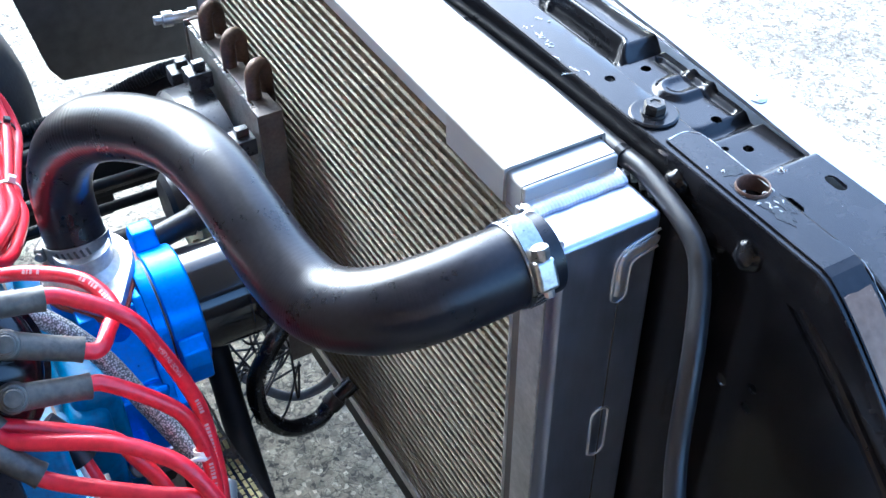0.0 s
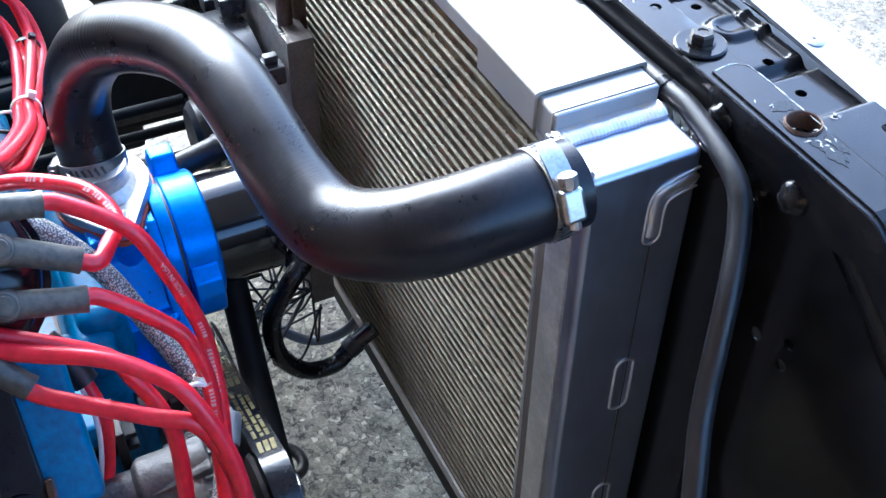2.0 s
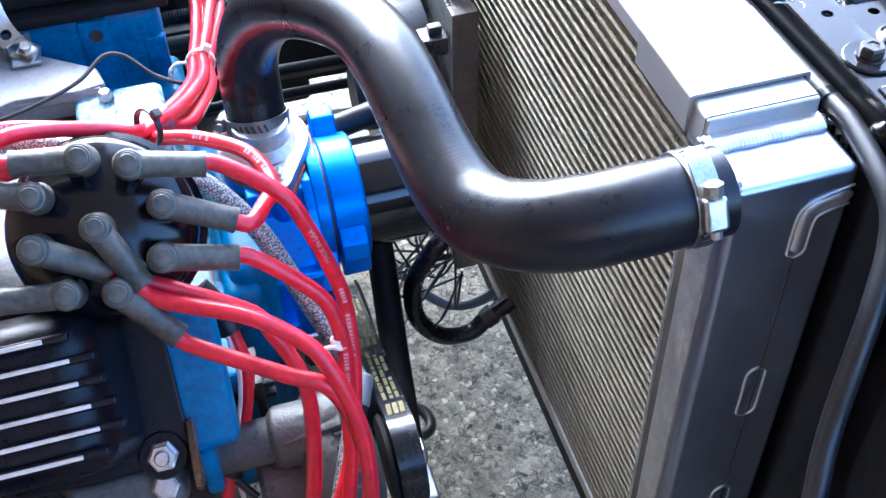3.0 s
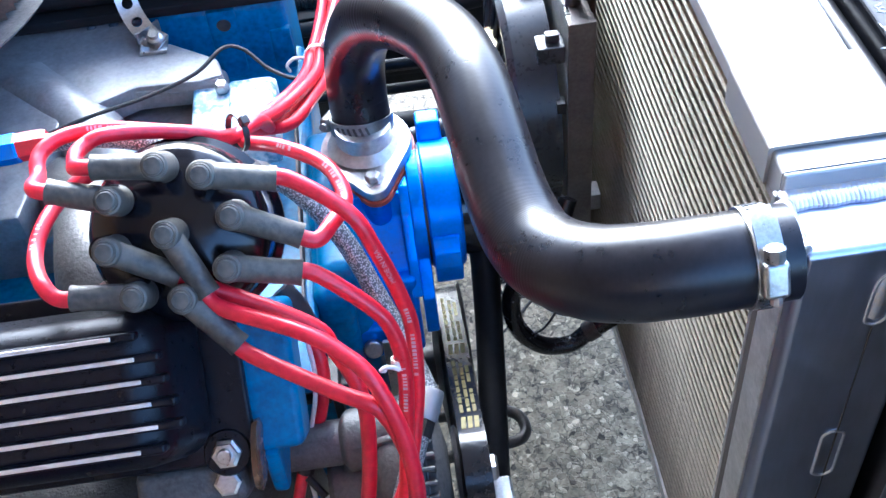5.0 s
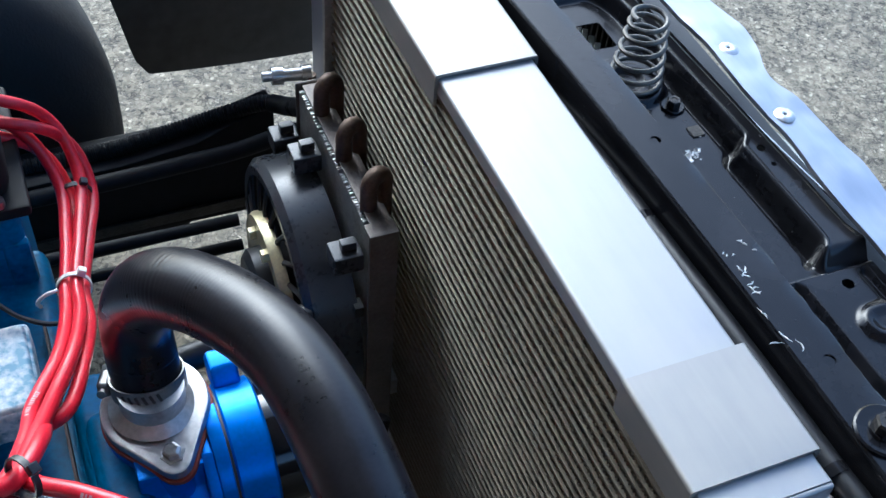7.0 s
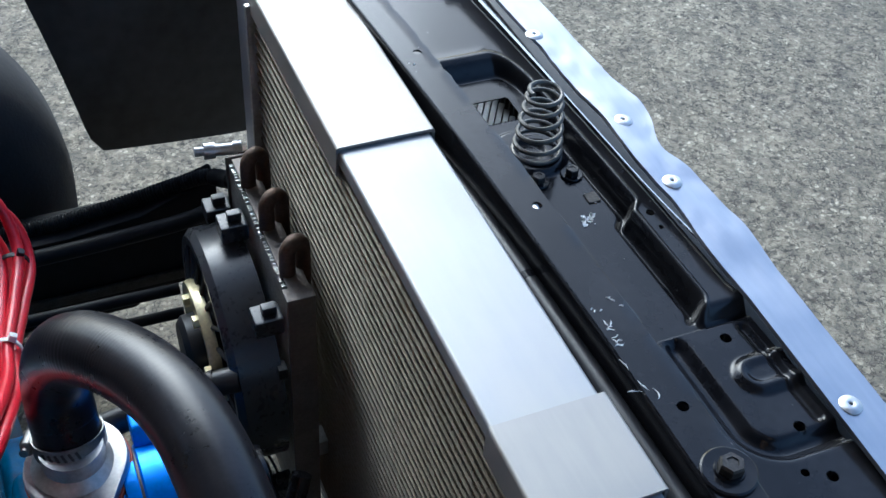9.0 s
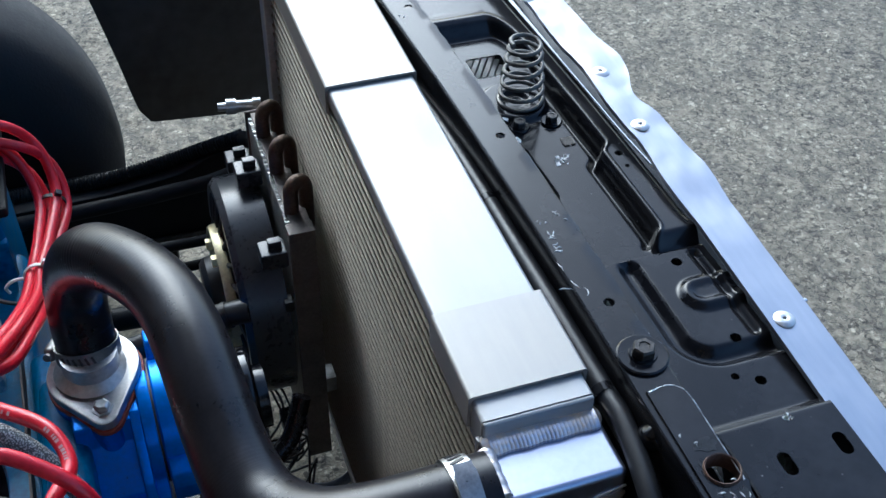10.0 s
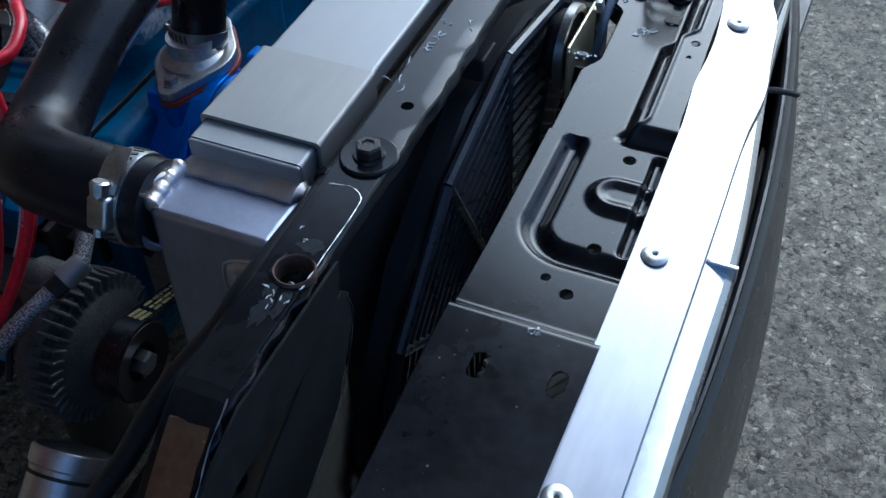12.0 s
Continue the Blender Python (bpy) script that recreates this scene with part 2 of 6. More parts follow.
SPRING = material("spring_steel", (0.10, 0.095, 0.088), 0.42, 0.6, 0.35, 90, 0.2)
BLUEGREY = material("blue_grey_sleeve", (0.10, 0.12, 0.16), 0.5, 0.0, 0.25, 90, 0.15)
BUMPER = material("bumper_plastic", (0.012, 0.012, 0.012), 0.3, 0.0, 0.3, 40, 0.1)
BRONZE = material("glossy_brown", (0.15, 0.080, 0.042), 0.24, 0.45, 0.3, 28, 0.04, second=(0.21, 0.125, 0.075), amount=0.6)
STRIP = material("dull_strip", (0.44, 0.44, 0.47), 0.36, 1.0, 0.08, 30, 0.06, stretch=(1, 0.15, 1))
COOLER = material("cooler_plate", (0.17, 0.15, 0.135), 0.5, 0.5, 0.3, 50, 0.25)
PLASTIC2 = material("shroud_plastic", (0.030, 0.032, 0.038), 0.29, 0.0, 0.25, 40, 0.08)
BLACKR = material("chassis_black", (0.012, 0.012, 0.013), 0.55, 0.0, 0.4, 14, 0.15, spec=0.15)
LINER = material("liner_plastic", (0.035, 0.033, 0.031), 0.5, 0.0, 0.5, 9, 0.2)
PALE_BLUE = material("worn_blue_white", (0.16, 0.38, 0.55), 0.5, 0.0, 0.3, 30, 0.4, second=(0.72, 0.76, 0.78), amount=0.25)
MOTOR = material("gloss_black", (0.004, 0.004, 0.006), 0.12, 0.0, 0.2, 30, 0.006, spec=0.5)
CAPB = material("cap_plastic", (0.004, 0.004, 0.007), 0.17, 0.0, 0.3, 40, 0.01, spec=0.4)
ZIP = material("white_nylon", (0.75, 0.74, 0.70), 0.45, 0.0, 0.1, 60, 0.05)
COVER = material("crackle_black", (0.006, 0.006, 0.009), 0.3, 0.0, 0.3, 200, 0.15, spec=0.20)
PRINT = material("white_print", (0.55, 0.34, 0.35), 0.5, 0.0, 0.1, 200, 0.0)
YELLOW = material("yellow_print", (0.24, 0.20, 0.07), 0.6, 0.0, 0.35, 200, 0.1)


def braid(name, colour, dark):
    """Woven cover: a fine diamond weave in colour and relief."""
    m = material(name, colour, 0.4, 0.4, 0.2, 80, 0.1)
    n, l = m.node_tree.nodes, m.node_tree.links
    b = n["Principled BSDF"]
    v = n.new("ShaderNodeTexVoronoi")
    v.inputs["Scale"].default_value = 750
    l.new([x for x in n if x.type == "TEX_COORD"][0].outputs["Object"], v.inputs["Vector"])
    r = n.new("ShaderNodeValToRGB")
    r.color_ramp.elements[0].color, r.color_ramp.elements[1].color = (*colour, 1), (*dark, 1)
    r.color_ramp.elements[0].position, r.color_ramp.elements[1].position = 0.25, 0.6
    l.new(v.outputs["Distance"], r.inputs[0])
    l.new(r.outputs[0], b.inputs["Base Color"])
    bp = n.new("ShaderNodeBump")
    bp.invert = True
    bp.inputs["Strength"].default_value, bp.inputs["Distance"].default_value = 0.35, 0.0006
    l.new(v.outputs["Distance"], bp.inputs["Height"])
    l.new(bp.outputs[0], b.inputs["Normal"])
    return m


BRAID = braid("braided_grey", (0.60, 0.60, 0.58), (0.12, 0.12, 0.12))
BRAID_BRIGHT = braid("braided_bright", (0.62, 0.62, 0.61), (0.12, 0.12, 0.12))


# ---- shaping helpers ----
def finish(ob, smooth=True, sharp=35):
    if smooth:
        ob.data.shade_smooth()
        ob.data.set_sharp_from_angle(angle=radians(sharp))
        if 6 < len(ob.data.polygons) < 700:
            # flat faces stay flat beside their rounded edges
            wn = ob.modifiers.new("even_shading", "WEIGHTED_NORMAL")
            wn.keep_sharp, wn.weight = True, 80
    return ob


def thing(name, label, category, group="", kind="", at=(0, 0, 0)):
    ob = new(name)
    ob.location = at
    return tagged(ob, label, category, group, kind)


def part(name, bm, mat, parent=None, label="", smooth=True):
    me = bpy.data.meshes.new(name)
    bmesh.ops.recalc_face_normals(bm, faces=bm.faces)
    bm.to_mesh(me)
    bm.free()
    me.materials.append(mat)
    ob = new(name, me)
    if parent:
        ob.parent = parent
        p = parent
        while p:
            me.transform(Matrix.Translation(-p.location))
            p = p.parent
    if label:
        ob["label"] = label
    return finish(ob, smooth)


def box(x0, x1, y0, y1, z0, z1, bev=0.0, seg=2, bm=None):
    b = bmesh.new()
    bmesh.ops.create_cube(b, size=1)
    for v in b.verts:
        v.co = Vector((x0 + (v.co.x + 0.5) * (x1 - x0), y0 + (v.co.y + 0.5) * (y1 - y0), z0 + (v.co.z + 0.5) * (z1 - z0)))
    if bev:
        bmesh.ops.bevel(b, geom=b.edges[:], offset=bev, segments=seg, affect="EDGES", profile=0.5)
    return merge(bm, b)


def merge(a, b):
    if a is None:
        return b
    me = bpy.data.meshes.new("tmp")
    b.to_mesh(me)
    b.free()
    a.from_mesh(me)
    bpy.data.meshes.remove(me)
    return a


def turned(bm, m):
    bmesh.ops.transform(bm, matrix=m, verts=bm.verts)
    return bm


def toward(origin, axis, up=(0, 0, 1)):
    """A frame at origin whose z lies along axis."""
    q = Vector(axis).normalized().to_track_quat("Z", "Y")
    return Matrix.Translation(origin) @ q.to_matrix().to_4x4()


def lathe(profile, n=32, bm=None, m=None, closed=False):
    """Turns (radius, height) pairs about z."""
    b = bmesh.new()
    rings = []
    for r, h in profile:
        if r < 1e-6:
            rings.append([b.verts.new((0, 0, h))])
        else:
            rings.append([b.verts.new((r * math.cos(2 * math.pi * i / n), r * math.sin(2 * math.pi * i / n), h)) for i in range(n)])
    pairs = list(zip(rings, rings[1:])) + ([(rings[-1], rings[0])] if closed else [])
    for a, c in pairs:
        for i in range(n):
            j = (i + 1) % n
            vs = [a[i % len(a)], a[j % len(a)], c[j % len(c)], c[i % len(c)]]
            vs = list(dict.fromkeys(vs))
            if len(vs) > 2:
                b.faces.new(vs)
    if m:
        turned(b, m)
    return merge(bm, b)


def spline(points, per=12):
    """Catmull-Rom through points."""
    p = [Vector(q) for q in points]
    p = [p[0] * 2 - p[1]] + p + [p[-1] * 2 - p[-2]]
    out = []
    for i in range(1, len(p) - 2):
        for k in range(per):
            t = k / per
            a, b, c, d = p[i - 1], p[i], p[i + 1], p[i + 2]
            out.append(0.5 * ((2 * b) + (c - a) * t + (2 * a - 5 * b + 4 * c - d) * t * t + (3 * b - a - 3 * c + d) * t ** 3))
    return out + [p[-2]]


def sweep(path, radius, n=14, bm=None, caps=True):
    """A tube along a path; radius a number or a function of 0..1."""
    b = bmesh.new()
    path = [Vector(q) for q in path]
    rings, t0, nrm = [], None, None
    for i, q in enumerate(path):
        t = (path[min(i + 1, len(path) - 1)] - path[max(i - 1, 0)]).normalized()
        if nrm is None:
            nrm = t.orthogonal().normalized()
        else:
            nrm = (t0.rotation_difference(t) @ nrm).normalized()
        t0 = t
        bi = t.cross(nrm)
        r = radius(i / (len(path) - 1)) if callable(radius) else radius
        rings.append([b.verts.new(q + r * (math.cos(2 * math.pi * k / n) * nrm + math.sin(2 * math.pi * k / n) * bi)) for k in range(n)])
    for a, c in zip(rings, rings[1:]):
        for k in range(n):
            b.faces.new((a[k], a[(k + 1) % n], c[(k + 1) % n], c[k]))
    if caps:
        b.faces.new(rings[0])
        b.faces.new(rings[-1])
    return merge(bm, b)


def refine(path, step=0.003):
    out = [path[0]]
    for a, b in zip(path, path[1:]):
        n = max(1, int((b - a).length / step))
        out += [a.lerp(b, (k + 1) / n) for k in range(n)]
    return out


def prism(outline, depth, m=None, bev=0.0, bm=None):
    """An outline in x, y drawn out along z from 0 to depth."""
    b = bmesh.new()
    f = b.faces.new([b.verts.new((x, y, 0)) for x, y in outline])
    r = bmesh.ops.extrude_face_region(b, geom=[f])
    bmesh.ops.translate(b, vec=(0, 0, depth), verts=[g for g in r["geom"] if isinstance(g, bmesh.types.BMVert)])
    if bev:
        bmesh.ops.bevel(b, geom=b.edges[:], offset=bev, segments=2, affect="EDGES", profile=0.5)
    if m:
        turned(b, m)
    return merge(bm, b)


# ---- ground ----
GROUND = 0.10


def ground():
    bm = bmesh.new()
    bmesh.ops.create_grid(bm, x_segments=8, y_segments=8, size=60)
    turned(bm, pose(0, 0, GROUND))
    return tagged(part("ground", bm, CONCRETE), "weathered grey concrete with exposed pebbles under the car", "ground", kind="structure")


ground()


# ---- unseen walls and roof, added to shape light and reflections ----
def added_shelter():
    # walls and ceiling are invented: they block sky and tint what the metal reflects
    tagged(part("unseen_wall_south", box(-4.0, -0.2, -2.6, -2.45, GROUND, 2.9), TIMBER), "unseen brown wall added to block sky and warm the reflections", "wall", kind="structure")
    tagged(part("unseen_wall_north", box(-4.0, -2.2, 3.0, 3.15, GROUND, 3.9), TIMBER), "unseen brown wall added to block sky and warm the reflections", "wall", kind="structure")
    tagged(part("unseen_wall_west", box(-4.15, -4.0, -2.6, 3.15, GROUND, 2.9), TIMBER), "unseen brown wall added to block sky and warm the reflections", "wall", kind="structure")
    tagged(part("ceiling", box(-4.0, 0.50, -2.45, 0.75, 2.7, 2.85), PLASTER), "unseen pale ceiling added to shade the engine bay", "ceiling", kind="structure")
    # added board out of view, there to darken reflections in the black paint
    tagged(part("eave", box(-4.0, 0.05, 0.754, 1.75, 2.7, 2.85), EAVE), "unseen dark board added to darken reflections in the black panels", "eave", kind="structure")


added_shelter()

# ---- radiator ----
CORE_END, CORE_BOTTOM, CORE_TOP = 0.545, 0.262, 0.735
CAP_FAR = 0.319


def weld(a, b, r=0.003, n=14, flat=0.6):
    """A ripple bead from a to b, as one flattened run."""
    return bead_path([a, b], r, (Vector(b) - Vector(a)).length / n, flat)


def bead_path(points, r=0.0025, step=0.0022, flat=1.0):
    path = refine([Vector(q) for q in points], step / 6)
    n = len(path) - 1

    def radius(t):
        k = abs(math.sin(math.pi * t * n / 6))
        return r * (0.97 + 0.03 * k ** 0.5 + 0.04 * math.sin(t * 23)) * min(1, 0.35 + t * 14, 0.35 + (1 - t) * 14)
    b = sweep(path, radius, 12)
    if flat != 1.0:
        c = sum((v.co.z for v in b.verts)) / len(b.verts)
        for v in b.verts:
            v.co.z = c + (v.co.z - c) * flat
    return b


def fins():
    """Folded cooling fins between the tubes, in one mesh."""
    verts, faces = [], []
    pitch, fold = 0.010, 0.0024
    z = CORE_BOTTOM + 0.004
    rnd = random.Random(5)
    while z < CORE_TOP - 0.006:
        ph = rnd.uniform(0, fold)
        n = int((CORE_END + 0.012) / fold * 2)
        for i in range(n):
            yy = -0.012 + ph + i * fold / 2 + rnd.uniform(-0.0002, 0.0002)
            zz = z + 0.0012 + (0.0076 if i % 2 else 0)
            k = len(verts)
            dx = rnd.uniform(0, 0.0007) + (0.0016 if rnd.random() < 0.012 else 0)
            verts += [(0.0035 + dx, yy, zz), (0.064, yy, zz)]
            if i:
                faces.append((k - 2, k, k + 1, k - 1))
        z += pitch
    me = bpy.data.meshes.new("fins")
    me.from_pydata(verts, [], faces)
    me.materials.append(FIN)
    return me


def channel(y0, y1, x0, x1, ztop, drop, thick=0.0022, bm=None, bev=0.0025):
    """An upside-down folded channel along y."""
    b = bmesh.new()
    prof = [(x0, ztop - drop), (x0, ztop), (x1, ztop), (x1, ztop - drop)]
    inner = [(x1 - thick, ztop - drop), (x1 - thick, ztop - thick), (x0 + thick, ztop - thick), (x0 + thick, ztop - drop)]
    ring = prof + inner
    a = [b.verts.new((x, y0, z)) for x, z in ring]
    c = [b.verts.new((x, y1, z)) for x, z in ring]
    n = len(ring)
    for i in range(n):
        b.faces.new((a[i], a[(i + 1) % n], c[(i + 1) % n], c[i]))
    b.faces.new(a)
    b.faces.new(c)
    es = [e for e in b.edges if abs(e.verts[0].co.y - e.verts[1].co.y) > 0.5 * abs(y1 - y0) and e.verts[0].co.z > ztop - thick * 1.5]
    bmesh.ops.bevel(b, geom=es, offset=bev, segments=4, affect="EDGES", profile=0.5)
    return merge(bm, b)


def radiator():
    rad = thing("radiator", "aluminium radiator with welded end tanks and folded top channel", "radiator", at=(0.037, 0.25, CORE_BOTTOM))
    fm = new("cooling_fins", fins())
    fm.parent = rad
    fm.data.transform(Matrix.Translation(-rad.location))
    tagged(fm, "dusty folded cooling fins", kind="stuff")
    me = None
    z = CORE_BOTTOM + 0.004
    while z < CORE_TOP - 0.004:
        if me is None:
            b = box(0.0022, 0.066, -0.013, CORE_END, -0.0010, 0.0010, 0.0006, 2)
            turned(b, Matrix.Translation((-0.037, -0.25, 0)))
            t = part("tube", b, TUBE)
            t.parent = rad
            me = t.data
        else:
            t = new("tube", me)
            t.parent = rad
        t.location = (0, 0, z - CORE_BOTTOM)
        z += 0.010
    part("bottom_channel", turned(channel(-0.013, CORE_END, 0.0, 0.070, 0.0, 0.014), pose(0.07, 0, CORE_BOTTOM - 0.002, 0, 180, 0)), ALU_OLD, rad)
    part("top_channel", channel(0.0, CORE_END, 0.0022, 0.0705, 0.7472, 0.0115, bm=channel(-0.0155, 0.0, 0.0022, 0.0705, 0.7472, 0.026)), ALU, rad)
    part("channel_end", box(0.0026, 0.0701, -0.0185, -0.0150, 0.722, 0.7466, 0.0015, 3), ALU, rad)
    part("end_cap", channel(0.0, 0.068, 0.0, 0.0735, 0.7505, 0.025), CAP, rad, "brushed folded aluminium end cap")
    part("end_cap", channel(CAP_FAR, CORE_END, 0.0, 0.0735, 0.7505, 0.025), CAP, rad, "brushed folded aluminium end cap")
    # near tank: body, header edge, side strip
    body = box(0.001, 0.0735, -0.0605, -0.0175, CORE_BOTTOM - 0.01, 0.7315, 0.0042, 4)
    tank = part("end_tank", body, ALU_TANK, rad, "fabricated aluminium end tank with weld beads")
    part("header_plate", box(0.0, 0.074, -0.0172, -0.0125, CORE_BOTTOM - 0.01, 0.732, 0.0012), ALU_OLD, rad)
    part("side_strip", box(-0.0012, 0.001, -0.050, -0.026, CORE_BOTTOM - 0.01, 0.700, 0.0006), ALU_OLD, rad, "dull aluminium strip along the tank")
    # thin strip whose dark colour gives the joint its shade
    part("shaded_seam", box(-0.0004, 0.0012, -0.0255, -0.0176, CORE_BOTTOM - 0.01, 0.705, 0.0004), SEAM, rad)
    w = weld((0.001, -0.0205, 0.7330), (0.0735, -0.0205, 0.7330), 0.0095, 30, 0.42)
    part("weld_bead", w, WELD, tank, "heat-tinted ripple weld")
    rib = bead_path([(0.0475, -0.0605, 0.674), (0.0475, -0.0605, 0.700), (0.0485, -0.0605, 0.7045), (0.053, -0.0605, 0.7075), (0.0735, -0.0605, 0.7115)], 0.0042, 0.0040)
    for v in rib.verts:
        v.co.y = -0.0605 + (v.co.y + 0.0605) * 0.35
    part("weld_bead", rib, WELD, tank)
    ends = [(0.0475 + 0.0058 * math.cos(radians(a)), 0.676 + 0.0058 * math.sin(radians(a))) for a in range(180, 361, 20)]
    edge = [(0.073, 0.7185), (0.056, 0.7145), (0.0465, 0.7105), (0.0425, 0.704), (0.0417, 0.69)] + ends + [(0.0533, 0.69), (0.0545, 0.6985), (0.060, 0.7020), (0.073, 0.7050)]
    part("weld_edge", sweep(spline([(x, -0.0607, z) for x, z in edge], 5), 0.0008, 8), ALU_BRIGHT, tank)
    for z0, z1 in ((0.521, 0.569), (0.385, 0.432), (0.30, 0.34)):
        loop = []
        for k in range(25):
            a = 2 * math.pi * k / 24
            loop.append((0.0455 + 0.0068 * math.cos(a), -0.0606, (z0 + z1) / 2 + (0.5 * (z1 - z0) - 0.006) * (1 if math.sin(a) > 0 else -1) + 0.0064 * math.sin(a)))
        part("weld_ring", sweep(loop, 0.0011, 8), ALU_BRIGHT, tank)
    part("seam", box(0.0466, 0.0476, -0.0609, -0.060, 0.30, 0.668), SEAM, tank)
    # corner weld lump and neck
    part("weld_bead", bead_path([(0.0005, -0.058, 0.7305), (0.0, -0.040, 0.7325), (0.001, -0.024, 0.733)], 0.0058, 0.004), WELD, tank)
    nm = toward((0.0005, -0.0470, 0.7185), (-0.94, 0.24, -0.24))
    part("weld_bead", lathe([(0.0198 + 0.0024 * math.cos(a), -0.0010 + 0.0024 * math.sin(a)) for a in [2 * math.pi * k / 10 for k in range(10)]], 56, m=nm, closed=True), WELD, tank)
    part("inlet_neck", lathe([(0.0185, 0), (0.0215, 0), (0.0215, 0.028), (0.0195, 0.028), (0.0185, 0.02)], 40, m=nm, closed=True), ALU_OLD, tank)
    # far tank
    part("end_tank", box(0.001, 0.0735, CORE_END + 0.001, CORE_END + 0.05, CORE_BOTTOM - 0.01, 0.7315, 0.0042, 4), ALU_TANK, rad, "fabricated aluminium end tank")
    part("header_plate", box(-0.004, 0.074, CORE_END - 0.006, CORE_END, CORE_BOTTOM - 0.01, 0.733, 0.0012), ALU_OLD, rad)
    # feet on the crossmember
    for y in (0.05, 0.49):
        part("mount_foot", box(0.012, 0.06, y - 0.02, y + 0.02, 0.232, CORE_BOTTOM - 0.012, 0.003), RUBBER, rad)
    return rad


radiator()
tagged(part("crossmember", box(0.014, 0.085, -0.42, 0.64, 0.19, 0.232, 0.006), BLACKR), "black steel crossmember under the radiator", "crossmember", kind="structure")


# ---- upper hose ----
HOSE = [(-0.2134, 0.2774, 0.5624), (-0.2133, 0.2952, 0.6131), (-0.2039, 0.2821, 0.6555), (-0.1875, 0.2503, 0.6904), (-0.1643, 0.2065, 0.7109), (-0.1462, 0.1576, 0.7235), (-0.138, 0.1039, 0.7239), (-0.1331, 0.0489, 0.7087), (-0.1242, 0.0062, 0.6982), (-0.1088, -0.0201, 0.7046), (-0.0883, -0.0384, 0.7139), (-0.0524, -0.0461, 0.7202), (-0.0009, -0.0456, 0.7213)]
HOSE_RADII = [0.0234, 0.0236, 0.0243, 0.0243, 0.0234, 0.0230, 0.0231, 0.0236, 0.0245, 0.0250, 0.0253, 0.0254, 0.0247]
HOSE_PATH = spline(HOSE, 16)


def hose():
    h = thing("radiator_hose", "thick black rubber upper radiator hose with smooth moulded bends", "radiator hose", at=HOSE[0])
    path = spline(HOSE, 100)
    path = [path[0]] + [sum(path[max(0, i - 50):i + 51], Vector()) / len(path[max(0, i - 50):i + 51]) if 50 <= i < len(path) - 50 else path[i] for i in range(1, len(path))]
    rnd = random.Random(31)
    amp = [rnd.uniform(0.25, 1.0) for _ in range(60)]

    def radius(t):
        r = float(np.interp(t * (len(HOSE_RADII) - 1), range(len(HOSE_RADII)), HOSE_RADII))
        w = math.exp(-((t - 0.27) / 0.08) ** 2) + math.exp(-((t - 0.70) / 0.06) ** 2)
        return r * (1 + (0.0004 + 0.0023 * w) * amp[int(t * 59)] * math.sin(t * 1250 + 9 * math.sin(t * 37)) + 0.006 * math.sin(t * 61) * math.sin(t * 23))
    part("tube", sweep(path, radius, 56), HOSE_RUBBER, h)
    m = None
    rnd = random.Random(3)
    for k in range(5):
        p = Vector((-0.151, 0.119, 0.7405)) + Vector((0.0016 * k - 0.003, rnd.uniform(-0.001, 0.001), -0.00025 * k))
        m = merge(m, turned(box(-0.0012, 0.0012, -0.0004, 0.0004, -0.0006, 0.0006), Matrix.Translation(p) @ pose(0, 0, 0, 0, 0, rnd.uniform(-50, 50))))
    part("scuff", m, PALE, h, "pale scuff in the rubber")


hose()


def hose_clamp(at, axis, face, r, width=0.0125, metal=None, slots=(22, 335)):
    """A worm-drive band; face: the way the screw housing points."""
    c = thing("hose_clamp", "shiny slotted worm-drive hose clamp round the hose end", "hose clamp", "hose clamps", at=at)
    z = Vector(axis).normalized()
    x = (Vector(face) - z * Vector(face).dot(z)).normalized()
    y = z.cross(x)
    m = Matrix.Translation(at) @ Matrix((x, y, z)).transposed().to_4x4()
    h = width / 2
    part("band", lathe([(r, -h), (r + 0.0012, -h), (r + 0.0014, -h * 0.8), (r + 0.0014, h * 0.8), (r + 0.0012, h), (r, h)], 48, m=m, closed=True), metal or STEEL, c)
    me = None
    for k in range(int((slots[1] - slots[0]) / 10.8) + 1):
        a = slots[0] + k * 10.8
        o = m @ pose(0, 0, 0, 0, 0, a) @ pose(r + 0.0014, 0, 0, 18, 0, 0)
        if me is None:
            q = part("slot", box(-0.0004, 0.0004, -0.0010, 0.0010, -h * 0.62, h * 0.62), SLOT)
            me = q.data
        else:
            q = new("slot", me)
        q.parent = c
        q.matrix_local = Matrix.Translation(-c.location) @ o
    part("screw_housing", turned(box(0.0, 0.0085, -0.0095, 0.0095, -h * 0.95, h * 0.95, 0.0028, 3), m @ pose(r, 0, 0)), metal or STEEL, c)
    part("screw", lathe([(0, -0.013), (0.0032, -0.013), (0.0032, 0.010), (0.0052, 0.010), (0.0055, 0.0165), (0.004, 0.0175), (0, 0.0175)], 8, m=m @ pose(r + 0.0048, 0, 0, 90, 0, 0)), metal or STEEL, c)
    tail = bmesh.new()
    rows = []
    for k in range(11):
        t = radians(-20 - 5.2 * k)
        q = r + 0.0022 + 0.0042 * (k / 10) ** 2
        e = h * (0.9 if k < 9 else 0.75)
        rows.append([tail.verts.new((u * math.cos(t), u * math.sin(t), w)) for u, w in ((q, -e), (q + 0.0011, -e), (q + 0.0011, e), (q, e))])
    for p0, p1 in zip(rows, rows[1:]):
        for i in range(4):
            tail.faces.new((p0[i], p0[(i + 1) % 4], p1[(i + 1) % 4], p1[i]))
    tail.faces.new(rows[0])
    tail.faces.new(rows[-1])
    part("strap_tail", turned(tail, m), metal or STEEL, c)
    return c


